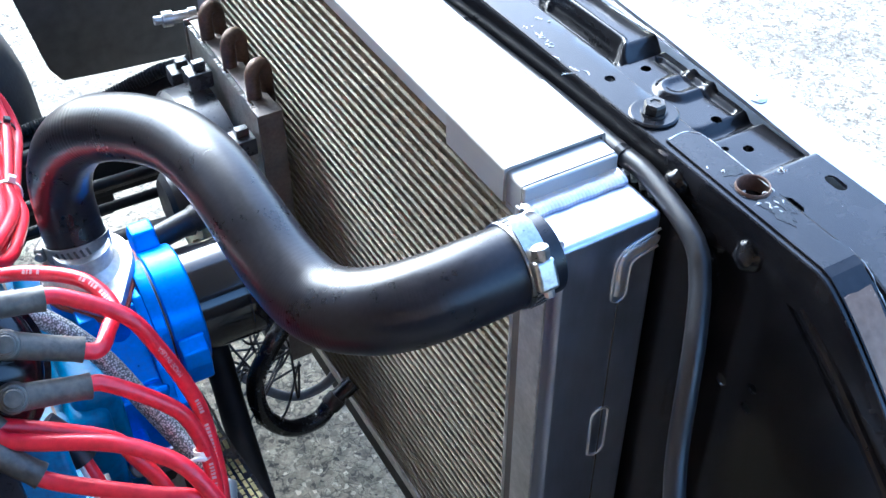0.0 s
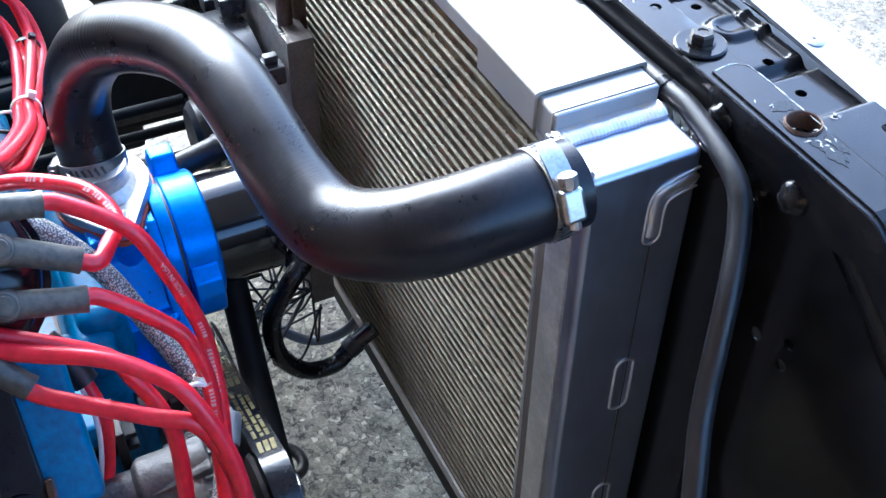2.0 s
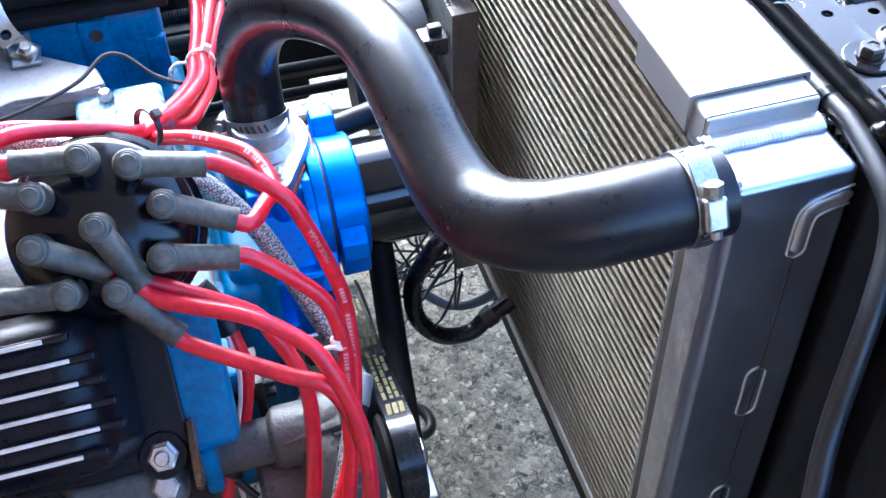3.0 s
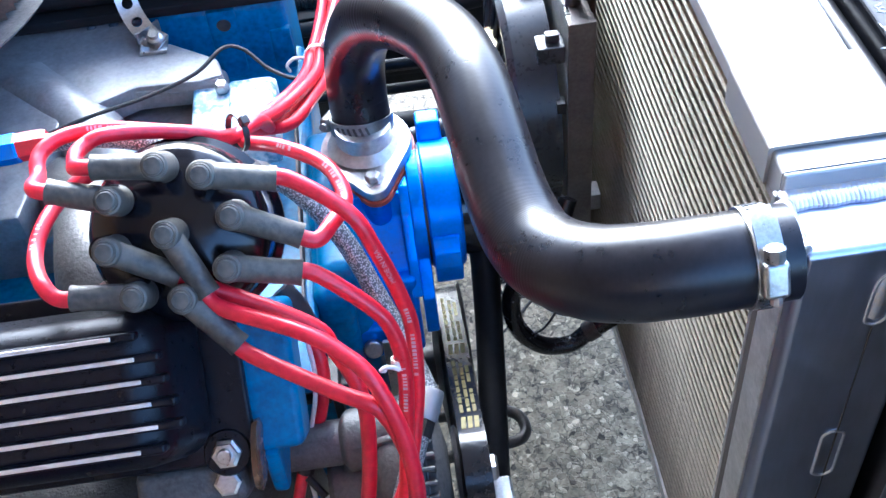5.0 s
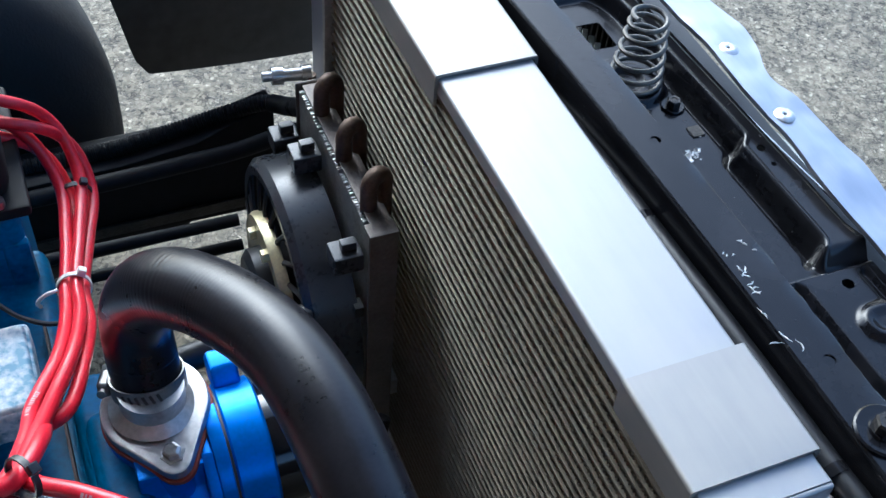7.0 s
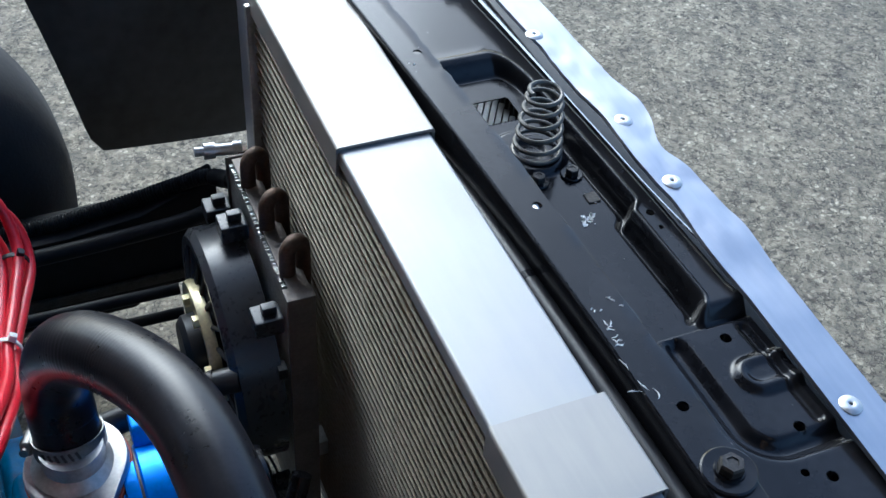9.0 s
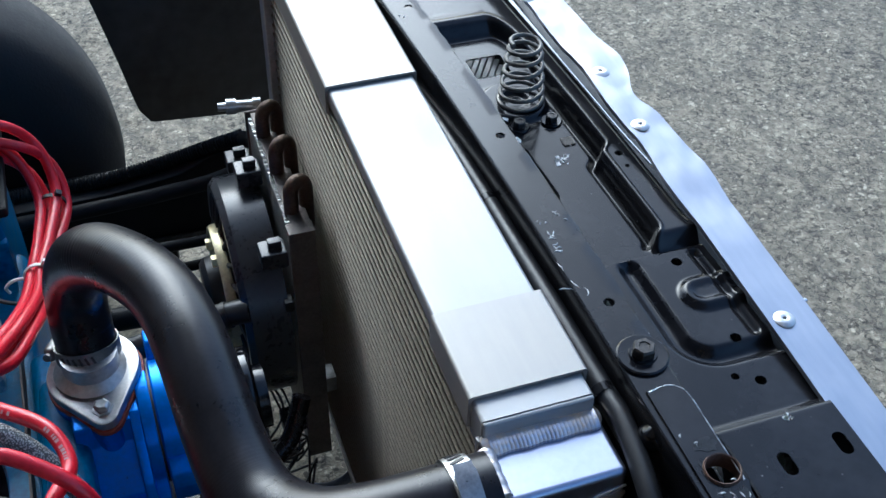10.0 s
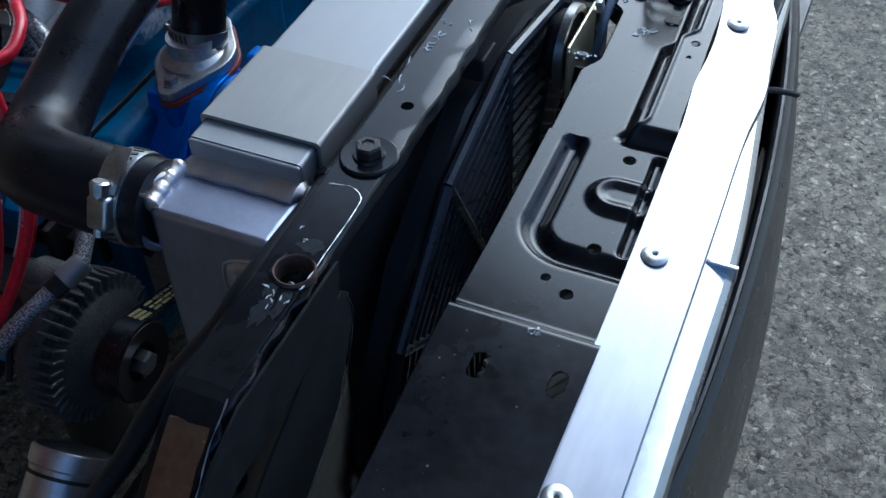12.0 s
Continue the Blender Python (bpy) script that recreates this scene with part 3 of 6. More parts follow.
def hose_frame(back):
    path = HOSE_PATH
    d = (path[-1] - path[-2]).normalized()
    return path[-1] - d * back, d


p, d = hose_frame(0.0175)
hose_clamp(p, d, (-0.1, -0.90, 0.42), 0.0252, 0.0140)
hose_clamp((-0.2134, 0.2803, 0.5705), (0.0, 0.33, 0.94), (-0.9, 0.3, 0), 0.0242, 0.0125, DULL_CLAMP, (62, 122))


# ---- front support: bar, near panel, shelf ----
def bow(y):
    return -0.070 * max(0.0, y) ** 2


def smooth(a, b, x):
    t = min(1.0, max(0.0, (x - a) / (b - a)))
    return t * t * (3 - 2 * t)


def droop(y):
    """How far the bar's near end bends down."""
    d = max(0.0, -0.160 - y)
    return d * d / (d + 0.02) if d else 0.0


def grid_mesh(cols, rows, fn):
    b = bmesh.new()
    vs = [[b.verts.new(fn(i, j)) for i in range(cols)] for j in range(rows)]
    for j in range(rows - 1):
        for i in range(cols - 1):
            b.faces.new((vs[j][i], vs[j][i + 1], vs[j + 1][i + 1], vs[j + 1][i]))
    return b


def sheet(name, bm, mat, parent=None, label="", thick=0.0015, holes=None, sharp=22):
    """A pressed sheet given thickness, with holes cut through it."""
    ob = part(name, bm, mat, parent, label)
    s = ob.modifiers.new("thickness", "SOLIDIFY")
    s.thickness, s.offset = thick, -1
    cut = None
    if holes:
        me = bpy.data.meshes.new("cutter")
        holes.to_mesh(me)
        holes.free()
        cut = new("cutter", me)
        bo = ob.modifiers.new("holes", "BOOLEAN")
        bo.operation, bo.object, bo.solver = "DIFFERENCE", cut, "EXACT"
        bpy.context.view_layer.update()
    dg = bpy.context.evaluated_depsgraph_get()
    me = bpy.data.meshes.new_from_object(ob.evaluated_get(dg))
    ob.modifiers.clear()
    ob.data = me
    if cut:
        bpy.data.objects.remove(cut)
    return finish(ob, True, sharp)


def drill(x, y, z, r, bm=None, n=20, slot=0.0, turn=0.0, depth=0.02):
    b = bmesh.new()
    pts = []
    for k in range(n):
        a = 2 * math.pi * k / n
        pts.append((r * math.cos(a), r * math.sin(a) + (slot if math.sin(a) >= 0 else -slot)))
    return prism(pts, depth * 2, Matrix.Translation((x, y, z - depth)) @ pose(0, 0, 0, 0, 0, turn), bm=bm)


def support_bar():
    bar = tagged(new("support_bar"), "black painted steel radiator support bar with chipped edges", "support bar")
    bar.location = (0.104, 0.2, 0.70)
    ys = np.concatenate([np.arange(-0.46, -0.12, 0.006), np.arange(-0.12, 0.93, 0.01)])
    rnd = random.Random(8)
    wob = [rnd.uniform(-0.0008, 0.0008) for _ in ys]
    # cross-section: engine-side lip, rounded fold, top, front fold
    prof = [(0.0893, -0.036), (0.0893, -0.020), (0.0893, -0.0026), (0.0894, -0.0016), (0.0899, -0.0006), (0.0908, 0.0), (0.0918, 0.0), (0.100, 0.0), (0.108, 0.0), (0.1160, 0.0), (0.1170, -0.0004), (0.1178, -0.0016), (0.1180, -0.004), (0.1180, -0.010)]

    def at(i, j):
        y = float(ys[j])
        x, z = prof[i]
        near = smooth(-0.05, -0.11, y)
        x += bow(y) * 1.15 + (wob[j] if i > 9 else 0) * (1 + 2 * near) + 0.004 * smooth(-0.02, -0.10, y) * (1 if i < 4 else 0.2)
        if i > 9 and y < -0.15:
            z *= 0.4
        return (x, y, 0.755 + z - droop(y))
    h = drill(0.1085, -0.091, 0.755, 0.0098, n=28)
    for x, y, r in ((0.1055, 0.041, 0.0036), (0.1030, 0.217, 0.0034), (0.094, 0.405, 0.0034), (0.109, -0.33, 0.005)):
        h = drill(x, y, 0.755 - droop(y), r, h)
    sheet("bar", grid_mesh(len(prof), len(ys), at), BLACK, bar, "", 0.0018, h)
    # lapped end plate with a round nose
    pts = [(0.0945, -0.161), (0.1165, -0.161), (0.1165, -0.040)] + [(0.1065 + 0.010 * math.cos(a), -0.040 + 0.010 * math.sin(a)) for a in [radians(20 + k * 17.5) for k in range(5)]] + [(0.0945, -0.030)]
    h = drill(0.1085, -0.091, 0.755, 0.0096, n=28)
    lap = part("lap_plate", prism(pts, 0.0012, pose(0, 0, 0.7553), 0.0003), BLACK, bar)
    cut(lap, h)
    lip = lathe([(0.0092, -0.009), (0.0102, -0.009), (0.0106, 0.0005), (0.0098, 0.0022), (0.0092, 0.0018)], 28, m=pose(0.1085, -0.091, 0.7562), closed=True)
    part("hole_collar", lip, RUST, bar, "rusty rolled edge of the hole")
    sheet("bent_end", grid_mesh(5, 50, lambda i, j: (0.0945 + 0.0055 * i, -0.1605 - 0.006 * j, 0.7565 - droop(-0.1605 - 0.006 * j))), BLACK, bar, "", 0.0012)
    # glossy brown sheet that follows the bend just above the bent end
    bare = grid_mesh(5, 12, lambda i, j: (0.0952 + (0.0195 + 0.0005 * math.sin(j * 2.3)) * i / 4, -0.177 - 0.007 * j + 0.0004 * math.sin(i * 2.1), 0.7569 - droop(-0.177 - 0.007 * j + 0.0004 * math.sin(i * 2.1))))
    # paint rubbed to bright metal along the lap, the bar's outer edge and the plate below
    for pts in ([(0.0957, -0.0315, 0.7566), (0.1065, -0.0298, 0.7566), (0.1138, -0.0335, 0.7566), (0.1164, -0.042, 0.7566), (0.1165, -0.075, 0.7566), (0.1165, -0.100, 0.7566)],
                [(0.1174 + 0.0006 * math.sin(k * 1.9) + 0.0003 * math.sin(k * 4.7), -0.165 - 0.008 * k, 0.7572 - droop(-0.165 - 0.008 * k)) for k in range(16)],
                [(0.1210, -0.068, 0.722), (0.1210, -0.0655, 0.702), (0.1210, -0.088, 0.662), (0.1210, -0.145, 0.6235)]):
        part("worn_edge", sweep(refine(spline(pts, 6), 0.002), lambda t: 0.00028 + 0.0001 * math.sin(t * 41) + 0.0001 * math.sin(t * 97), 6), STEEL, bar, "paint rubbed to bright metal")
    part("brown_patch", bare, BRONZE, bar, "brown patch on the bent end")
    fl = [(-0.072, 0.729), (-0.066, 0.722), (-0.066, 0.700), (-0.09, 0.66), (-0.30, 0.52), (-0.36, 0.50), (-0.36, 0.585), (-0.148, 0.696), (-0.097, 0.721), (-0.080, 0.7285)]
    part("front_flange", prism(fl, 0.0016, Matrix(((0, 0, 1, 0.1192), (1, 0, 0, 0), (0, 1, 0, 0), (0, 0, 0, 1))), 0.0004), BLACKR, bar)
    rnd = random.Random(4)
    scratches = [(0.094, 0.10, 9, 40, 0.018), (0.1095, 0.122, 4, 65, 0.010), (0.0945, 0.121, 3, 30, 0.008), (0.106, -0.112, 5, 80, 0.016), (0.100, -0.070, 3, 10, 0.010), (0.1135, -0.105, 4, 70, 0.014), (0.083, 0.39, 3, 20, 0.006), (0.092, 0.06, 4, 85, 0.03)]
    for x, y, n, ang, ln in scratches:
        top = 0.7566 if -0.158 < y < -0.03 else 0.7552
        for k in range(n):
            px, py, t = x + rnd.uniform(-0.003, 0.003), y + rnd.uniform(-0.5, 0.5) * ln, radians(ang + rnd.uniform(-35, 35))
            line = []
            for q in range(6):
                line.append((px, py, top))
                t += rnd.uniform(-0.7, 0.7)
                px, py = px + math.cos(t) * ln * 0.06, py + math.sin(t) * ln * 0.06
            part("scratch", sweep(line, lambda v: 0.0001 + 0.00035 * math.sin(3.1 * v) * rnd.uniform(0.5, 1.5), 5), PALE, bar, "scratch down to pale primer")
    for x, y, w, h in ((0.1085, -0.074, 0.009, 0.005), (0.1005, -0.090, 0.0035, 0.010), (0.106, -0.118, 0.005, 0.011), (0.1125, -0.112, 0.003, 0.012), (0.104, -0.105, 0.004, 0.006)):
        o = [(w * rnd.uniform(0.55, 1.1) * math.cos(a), h * rnd.uniform(0.55, 1.1) * math.sin(a)) for a in [k * 2 * math.pi / 22 for k in range(22)]]
        o = [(x + u, min(-0.0395, y + v)) for u, v in o]
        o = [q for q in o if math.hypot(q[0] - 0.1085, q[1] + 0.091) > 0.0108 and 0.095 < q[0] < 0.1162]
        if len(o) > 4:
            part("worn_patch", prism(o, 0.0002, pose(0, 0, 0.7566)), WORN, bar, "paint worn grey")
    return bar


def cut(ob, holes):
    me = bpy.data.meshes.new("cutter")
    holes.to_mesh(me)
    holes.free()
    if ob.parent:
        me.transform(Matrix.Translation(-ob.parent.location))
    c = new("cutter", me)
    if ob.parent:
        c.parent = ob.parent
    bo = ob.modifiers.new("holes", "BOOLEAN")
    bo.operation, bo.object, bo.solver = "DIFFERENCE", c, "EXACT"
    bpy.context.view_layer.update()
    me = bpy.data.meshes.new_from_object(ob.evaluated_get(bpy.context.evaluated_depsgraph_get()))
    ob.modifiers.clear()
    ob.data = me
    bpy.data.objects.remove(c)
    return finish(ob)


support_bar()


def hex_bolt(name, at, axis, across=0.0125, high=0.006, washer=0.0, mat=None, label="", wmat=None):
    b = thing(name, label or "dark hexagon bolt with a broad washer", "bolt", "bolts of the support", at=at)
    m = toward(at, axis)
    r = across / 2 / math.cos(radians(30))
    part("head", lathe([(0, 0), (r * 0.9, 0), (r, 0.0006), (r, high * 0.8), (r * 0.86, high), (r * 0.5, high), (r * 0.45, high * 0.9), (0, high * 0.9)], 6, m=m @ pose(0, 0, 0.0015)), mat or BOLT, b, smooth=False)
    if washer:
        part("washer", lathe([(0, 0), (washer, 0), (washer, 0.0010), (washer * 0.93, 0.0018), (washer * 0.55, 0.0016), (washer * 0.52, 0.003), (0, 0.003)], 40, m=m), wmat or BLACK, b)
    return b


hex_bolt("bolt", (0.105, -0.005, 0.7555), (0, 0, 1), 0.0125, 0.0075, 0.0155, label="dark hex bolt with large washer on the bar")


def lump(at, r, seed, mat):
    b = bmesh.new()
    bmesh.ops.create_icosphere(b, subdivisions=3, radius=r)
    for v in b.verts:
        n = noise.noise(v.co * (1.6 / r) + Vector((seed, 0, 0)))
        v.co *= 1 + 0.2 * n
        v.co.x *= 0.8
    turned(b, Matrix.Translation(at))
    return b


def near_panel():
    """The inner panel that drops from the bar beside the tank."""
    p = tagged(new("inner_panel"), "dark black inner panel with punched holes below the bar", "inner panel")
    p.location = (0.10, -0.2, 0.2)
    ys = np.arange(-0.52, -0.060, 0.008)
    zs = np.arange(0.0, 1.001, 0.05)

    def at(i, j):
        y = float(ys[j])
        top = 0.722 - droop(y)
        z = 0.20 + (top - 0.20) * float(zs[i])
        x = 0.098 + 0.004 * math.sin(y * 30) * (1 - zs[i]) + 0.006 * smooth(0.5, 0.42, z)
        return (x, y, z)
    h = None
    for y, z, r in ((-0.1355, 0.635, 0.0040), (-0.111, 0.620, 0.0046), (-0.135, 0.616, 0.0042), (-0.141, 0.688, 0.0035), (-0.150, 0.660, 0.005)):
        h = merge(h, lathe([(0, -0.03), (r, -0.03), (r, 0.03), (0, 0.03)], 18, m=toward((0.1, y, z), (1, 0, 0))))
    sheet("panel", grid_mesh(len(zs), len(ys), at), BLACK, p, "", 0.0014, h)
    for pts in ([(-0.078, 0.72), (-0.097, 0.684), (-0.088, 0.60), (-0.075, 0.50), (-0.04, 0.50), (-0.04, 0.72)], [(-0.082, 0.722), (-0.121, 0.706), (-0.142, 0.66), (-0.17, 0.60), (-0.40, 0.55), (-0.40, 0.60), (-0.20, 0.675), (-0.14, 0.72)]):
        part("lapped_plate", prism([(y, z) for y, z in pts], 0.0016, Matrix(((0, 0, -1, 0.0965), (1, 0, 0, 0), (0, 1, 0, 0), (0, 0, 0, 1)))), BLACK, p)
    part("return_plate", box(0.0785, 0.0800, -0.10, -0.012, 0.20, 0.722, 0.0005), BLACK, p)
    part("stud_end", lump((0.091, -0.049, 0.738), 0.0085, 1, BLACK), BLACK, p, "painted weld stud")
    part("stud_end", lump((0.094, -0.112, 0.727), 0.0100, 4, BLACK), BLACK, p, "painted weld stud")
    part("dimple", lathe([(0.0, 0.006), (0.004, 0.0055), (0.008, 0.003), (0.0105, 0)], 20, m=toward((0.0962, -0.081, 0.716), (-1, 0, 0))), BLACK, p)
    part("rib", sweep(spline([(0.096, -0.155, 0.722), (0.094, -0.19, 0.700), (0.092, -0.24, 0.66), (0.088, -0.32, 0.60)]), 0.004, 10), BLACK, p)


near_panel()


def outer_plate():
    o = thing("outer_plate", "black side plate folded down in front of the bar", "side plate", at=(0.122, -0.2, 0.5))
    pts = [(-0.074, 0.752), (-0.076, 0.737), (-0.084, 0.726), (-0.10, 0.719), (-0.13, 0.715), (-0.18, 0.713), (-0.22, 0.690), (-0.40, 0.52), (-0.40, 0.56), (-0.225, 0.722), (-0.19, 0.742), (-0.165, 0.752)]
    part("plate", prism(pts, 0.0016, Matrix(((0, 0, 1, 0.1205), (1, 0, 0, 0), (0, 1, 0, 0), (0, 0, 0, 1)))), BLACKR, o)


outer_plate()


def rubber_line():
    c = thing("rubber_line", "thick black rubber line clipped along the support bar", "rubber line", at=(0.081, -0.1, 0.5))
    part("line", sweep(spline([(0.074, 0.52, 0.700), (0.0795, 0.30, 0.722), (0.0815, 0.12, 0.731), (0.0825, 0.0, 0.7345), (0.0825, -0.035, 0.735), (0.076, -0.084, 0.728), (0.068, -0.104, 0.713), (0.052, -0.124, 0.692), (0.038, -0.139, 0.667), (0.026, -0.152, 0.642), (0.014, -0.168, 0.622), (-0.004, -0.20, 0.58), (-0.02, -0.25, 0.52), (-0.03, -0.30, 0.40), (-0.03, -0.33, 0.24)], 10), 0.0065, 18), LINE, c)
    for y, z in ((0.40, 0.7125), (0.18, 0.728), (-0.008, 0.7345)):
        part("clip", sweep([(0.0815 - 0.012 * max(0, y - 0.1), y - 0.003, z), (0.0815 - 0.012 * max(0, y - 0.1), y + 0.003, z)], 0.0074, 18), BLACK, c)


rubber_line()


def punch(bm, inside, reach, x, y):
    """Opens a hole in a fine sheet: takes the faces in it away and draws its rim onto the outline."""
    bm.verts.ensure_lookup_table()
    near = [v for v in bm.verts if abs(v.co.x - x) < reach and abs(v.co.y - y) < reach]
    hole = {v for v in near if inside(v.co.x, v.co.y) < 0}
    gone = [f for f in {f for v in hole for f in v.link_faces} if all(v in hole for v in f.verts)]
    bmesh.ops.delete(bm, geom=gone, context="FACES")
    for v in near:
        if v.is_valid and v in hole and v.link_faces:
            c = v.co
            for _ in range(6):
                d = inside(c.x, c.y)
                g = Vector((inside(c.x + 1e-5, c.y) - d, inside(c.x, c.y + 1e-5) - d)) / 1e-5
                if g.length < 0.3:
                    break
                c.x, c.y = c.x - d * g.x / g.length_squared, c.y - d * g.y / g.length_squared
    bmesh.ops.delete(bm, geom=[v for v in bm.verts if not v.link_faces], context="VERTS")


def shelf():
    """The pressed latch panel in front of the bar."""
    sh = tagged(new("nose_stamping"), "pressed black steel nose panel with stamped recesses and holes", "nose panel")
    sh.location = (0.2, 0.1, 0.66)
    ys = np.concatenate([np.arange(-0.46, -0.18, 0.01), np.arange(-0.18, 0.48, 0.0016), np.arange(0.48, 0.86, 0.01)])
    us = np.concatenate([[-0.03, -0.012, -0.004], np.linspace(0, 1, 84)])

    def left(y):
        e = 0.1555 + 0.006 * smooth(-0.02, -0.2, y) + 0.009 * smooth(0.208, 0.228, y) * smooth(0.30, 0.285, y) - 0.014 * smooth(0.29, 0.32, y)
        return e + bow(y)

    def stadium(x, y, ax, ay, bx, by):
        px, py, qx, qy = x - ax, y - ay, bx - ax, by - ay
        t = max(0, min(1, (px * qx + py * qy) / (qx * qx + qy * qy)))
        return math.hypot(px - qx * t, py - qy * t)

    def height(x, y):
        x = x - bow(y)
        z = 0.681 + 0.0075 * smooth(-0.0165, -0.0265, y) - 0.0045 * smooth(0.1385, 0.1405, y)
        if -0.03 < y < 0.15:
            # groove in the shape of an L with a round corner, and its pad
            d = min(stadium(x, y, 0.1755, 0.130, 0.1755, 0.060), stadium(x, y, 0.200, 0.0352, 0.26, 0.0352))
            if x < 0.200 and y < 0.060:
                d = abs(math.hypot(x - 0.200, y - 0.060) - 0.0247)
            z -= 0.0062 * smooth(0.0098, 0.0012, d)
            d = stadium(x, y, 0.2125, 0.0915, 0.26, 0.0915)
            z += 0.0042 * smooth(0.0180, 0.0110, d) - 0.0018 * smooth(0.011, 0.004, d)
            d = stadium(x, y, 0.2300, 0.05, 0.2285, 0.131)
            z -= 0.0035 * smooth(0.0048, 0.0012, d)
        if y > 0.137:
            # raised rim round the basin
            e = 0.2125 + 0.0085 * smooth(0.250, 0.264, y) - 0.006 * smooth(0.160, 0.146, y)
            a, b = e - x, (0.470 - y) * 0.35
            d = 0.016 - math.hypot(0.016 - a, 0.016 - b) if a < 0.016 and b < 0.016 else min(a, b)
            k = smooth(0.0048, 0.0, d) * smooth(0.138, 0.152, y)
            z = z + (0.690 - z) * k + 0.0014 * smooth(0.0, -0.001, d) * smooth(-0.004, -0.002, d) * smooth(0.145, 0.152, y)
            z -= 0.006 * smooth(0.0125, 0.0075, a) * (1 - smooth(0.0055, 0.003, a)) * smooth(0.147, 0.158, y) * smooth(0.40, 0.36, y)
            z -= 0.004 * smooth(0.2335, 0.2375, x) * smooth(0.15, 0.17, y)
        z += 0.0045 * smooth(0.031, 0.026, math.hypot(x - 0.181, y - 0.352)) - 0.003 * smooth(0.014, 0.010, math.hypot(x - 0.181, y - 0.352))
        return z

    def at(i, j):
        y, u = float(ys[j]), float(us[i])
        a, b = left(y), 0.2390 + bow(y) * 0.8
        if u < 0:
            z = height(a, y)
            if u < -0.02:
                return (a - 0.0005, y, z - 0.016)
            return (a - (0.0004 if u < -0.01 else 0.0), y, z - (0.006 if u < -0.01 else 0.0014))
        x = max(a + 0.0012, 0.134 + (b - 0.134) * u) if u < 1 else b
        x = a + 0.0012 + (x - a - 0.0012) if x > a + 0.0012 else a + 0.0012 + u * 1e-5
        return (x, y, height(x, y))
    rounds = [(0.2105, 0.1265, 0.0042, 0)] + [(x, y, r, 0) for x, y, r in ((0.2135, 0.047, 0.0042), (0.1955, 0.0165, 0.0030), (0.2100, 0.0085, 0.0040), (0.2200, 0.2465, 0.0034), (0.2195, 0.2300, 0.0022), (0.1955, 0.288, 0.0026), (0.19, 0.60, 0.004), (0.1840, -0.166, 0.0034))]
    rounds += [(0.1860, -0.0595, 0.0045, 0.0042), (0.2270, -0.0565, 0.0045, 0.0042)]
    bm = grid_mesh(len(us), len(ys), at)
    for x, y, r, slot in rounds:
        punch(bm, lambda px, py: math.hypot(px - x, max(0, abs(py - y) - slot)) - r, 0.004 + r + slot, x, y)
    punch(bm, lambda px, py: max(abs(px - 0.172) - 0.017, abs(py - 0.412) - 0.016), 0.03, 0.172, 0.412)
    sheet("panel", bm, BLACK, sh, "", 0.0012, sharp=65)
    rnd = random.Random(14)
    for x, y, n, w, mat in ((0.1795, 0.266, 22, 0.007, PALE), (0.2045, -0.0290, 9, 0.003, PALE), (0.1955, 0.2885, 12, 0.005, PALE), (0.149, 0.225, 14, 0.006, PALE)):
        b = None
        for k in range(n):
            px, py, s = x + rnd.gauss(0, w * 0.5), y + rnd.gauss(0, w * 0.35), rnd.uniform(0.0005, 0.0016)
            o = [(s * rnd.uniform(0.5, 1.6) * math.cos(a), s * rnd.uniform(0.5, 1.6) * math.sin(a)) for a in [q * 1.05 for q in range(6)]]
            b = prism(o, 0.0003, pose(px, py, height(px, py) + 0.0003), bm=b)
        part("paint_chip", b, mat, sh, "flaked pale paint")
    for x, y, w, h, n in ((0.156, 0.330, 0.0028, 0.005, 9), (0.157, 0.302, 0.0026, 0.005, 9), (0.1935, 0.2875, 0.0046, 0.0042, 22), (0.186, 0.270, 0.004, 0.003, 11), (0.176, 0.262, 0.0035, 0.0022, 11)):
        o = [(w * rnd.uniform(0.45, 1.15) * math.cos(a), h * rnd.uniform(0.45, 1.15) * math.sin(a)) for a in [q * 2 * math.pi / n for q in range(n)]]
        part("paint_chip", prism(o, 0.0003, pose(x, y, height(x, y) + 0.0003)), PALE if n != 22 else WORN, sh, "flaked pale paint")
    part("square_nut", box(0.1905, 0.2005, 0.2825, 0.2935, 0.6766, 0.6778, 0.0005), GRIME, sh)
    return sh


shelf()
for x, y in ((0.164, 0.318), (0.193, 0.3175)):
    hex_bolt("bolt", (x, y, 0.6768), (0, 0, 1), 0.0095, 0.0058, 0.0090, label="small black flanged bolt in the latch panel")


def latch_support():
    """Stamped plate that hangs from the nose panel's inner edge."""
    o = thing("latch_support", "black stamped support plate hanging from the nose panel", "support plate", at=(0.15, 0.225, 0.45))
    pts = [(0.1184, 0.517), (0.137, 0.518), (0.135, 0.57), (0.137, 0.60), (0.1445, 0.667), (0.176, 0.667), (0.1824, 0.414), (0.158, 0.412), (0.1363, 0.284), (0.113, 0.2745), (0.1160, 0.40)]
    part("plate", prism(pts, 0.002, Matrix(((1, 0, 0, 0), (0, 0, -1, 0.226), (0, 1, 0, 0), (0, 0, 0, 1)))), BLACKR, o)
    part("flange", box(0.1175, 0.140, 0.200, 0.2245, 0.512, 0.5145, 0.0008), BLACKR, o)
    part("rivet", lathe([(0.0, 0.0035), (0.004, 0.003), (0.0065, 0.0)], 18, m=toward((0.1565, 0.224, 0.556), (0, -1, 0))), ALU_OLD, o, "bright domed rivet")
    part("rivet", lathe([(0.0, 0.002), (0.0025, 0.0015), (0.0035, 0.0)], 14, m=toward((0.1290, 0.224, 0.298), (0, -1, 0))), ALU_OLD, o, "bright domed rivet")


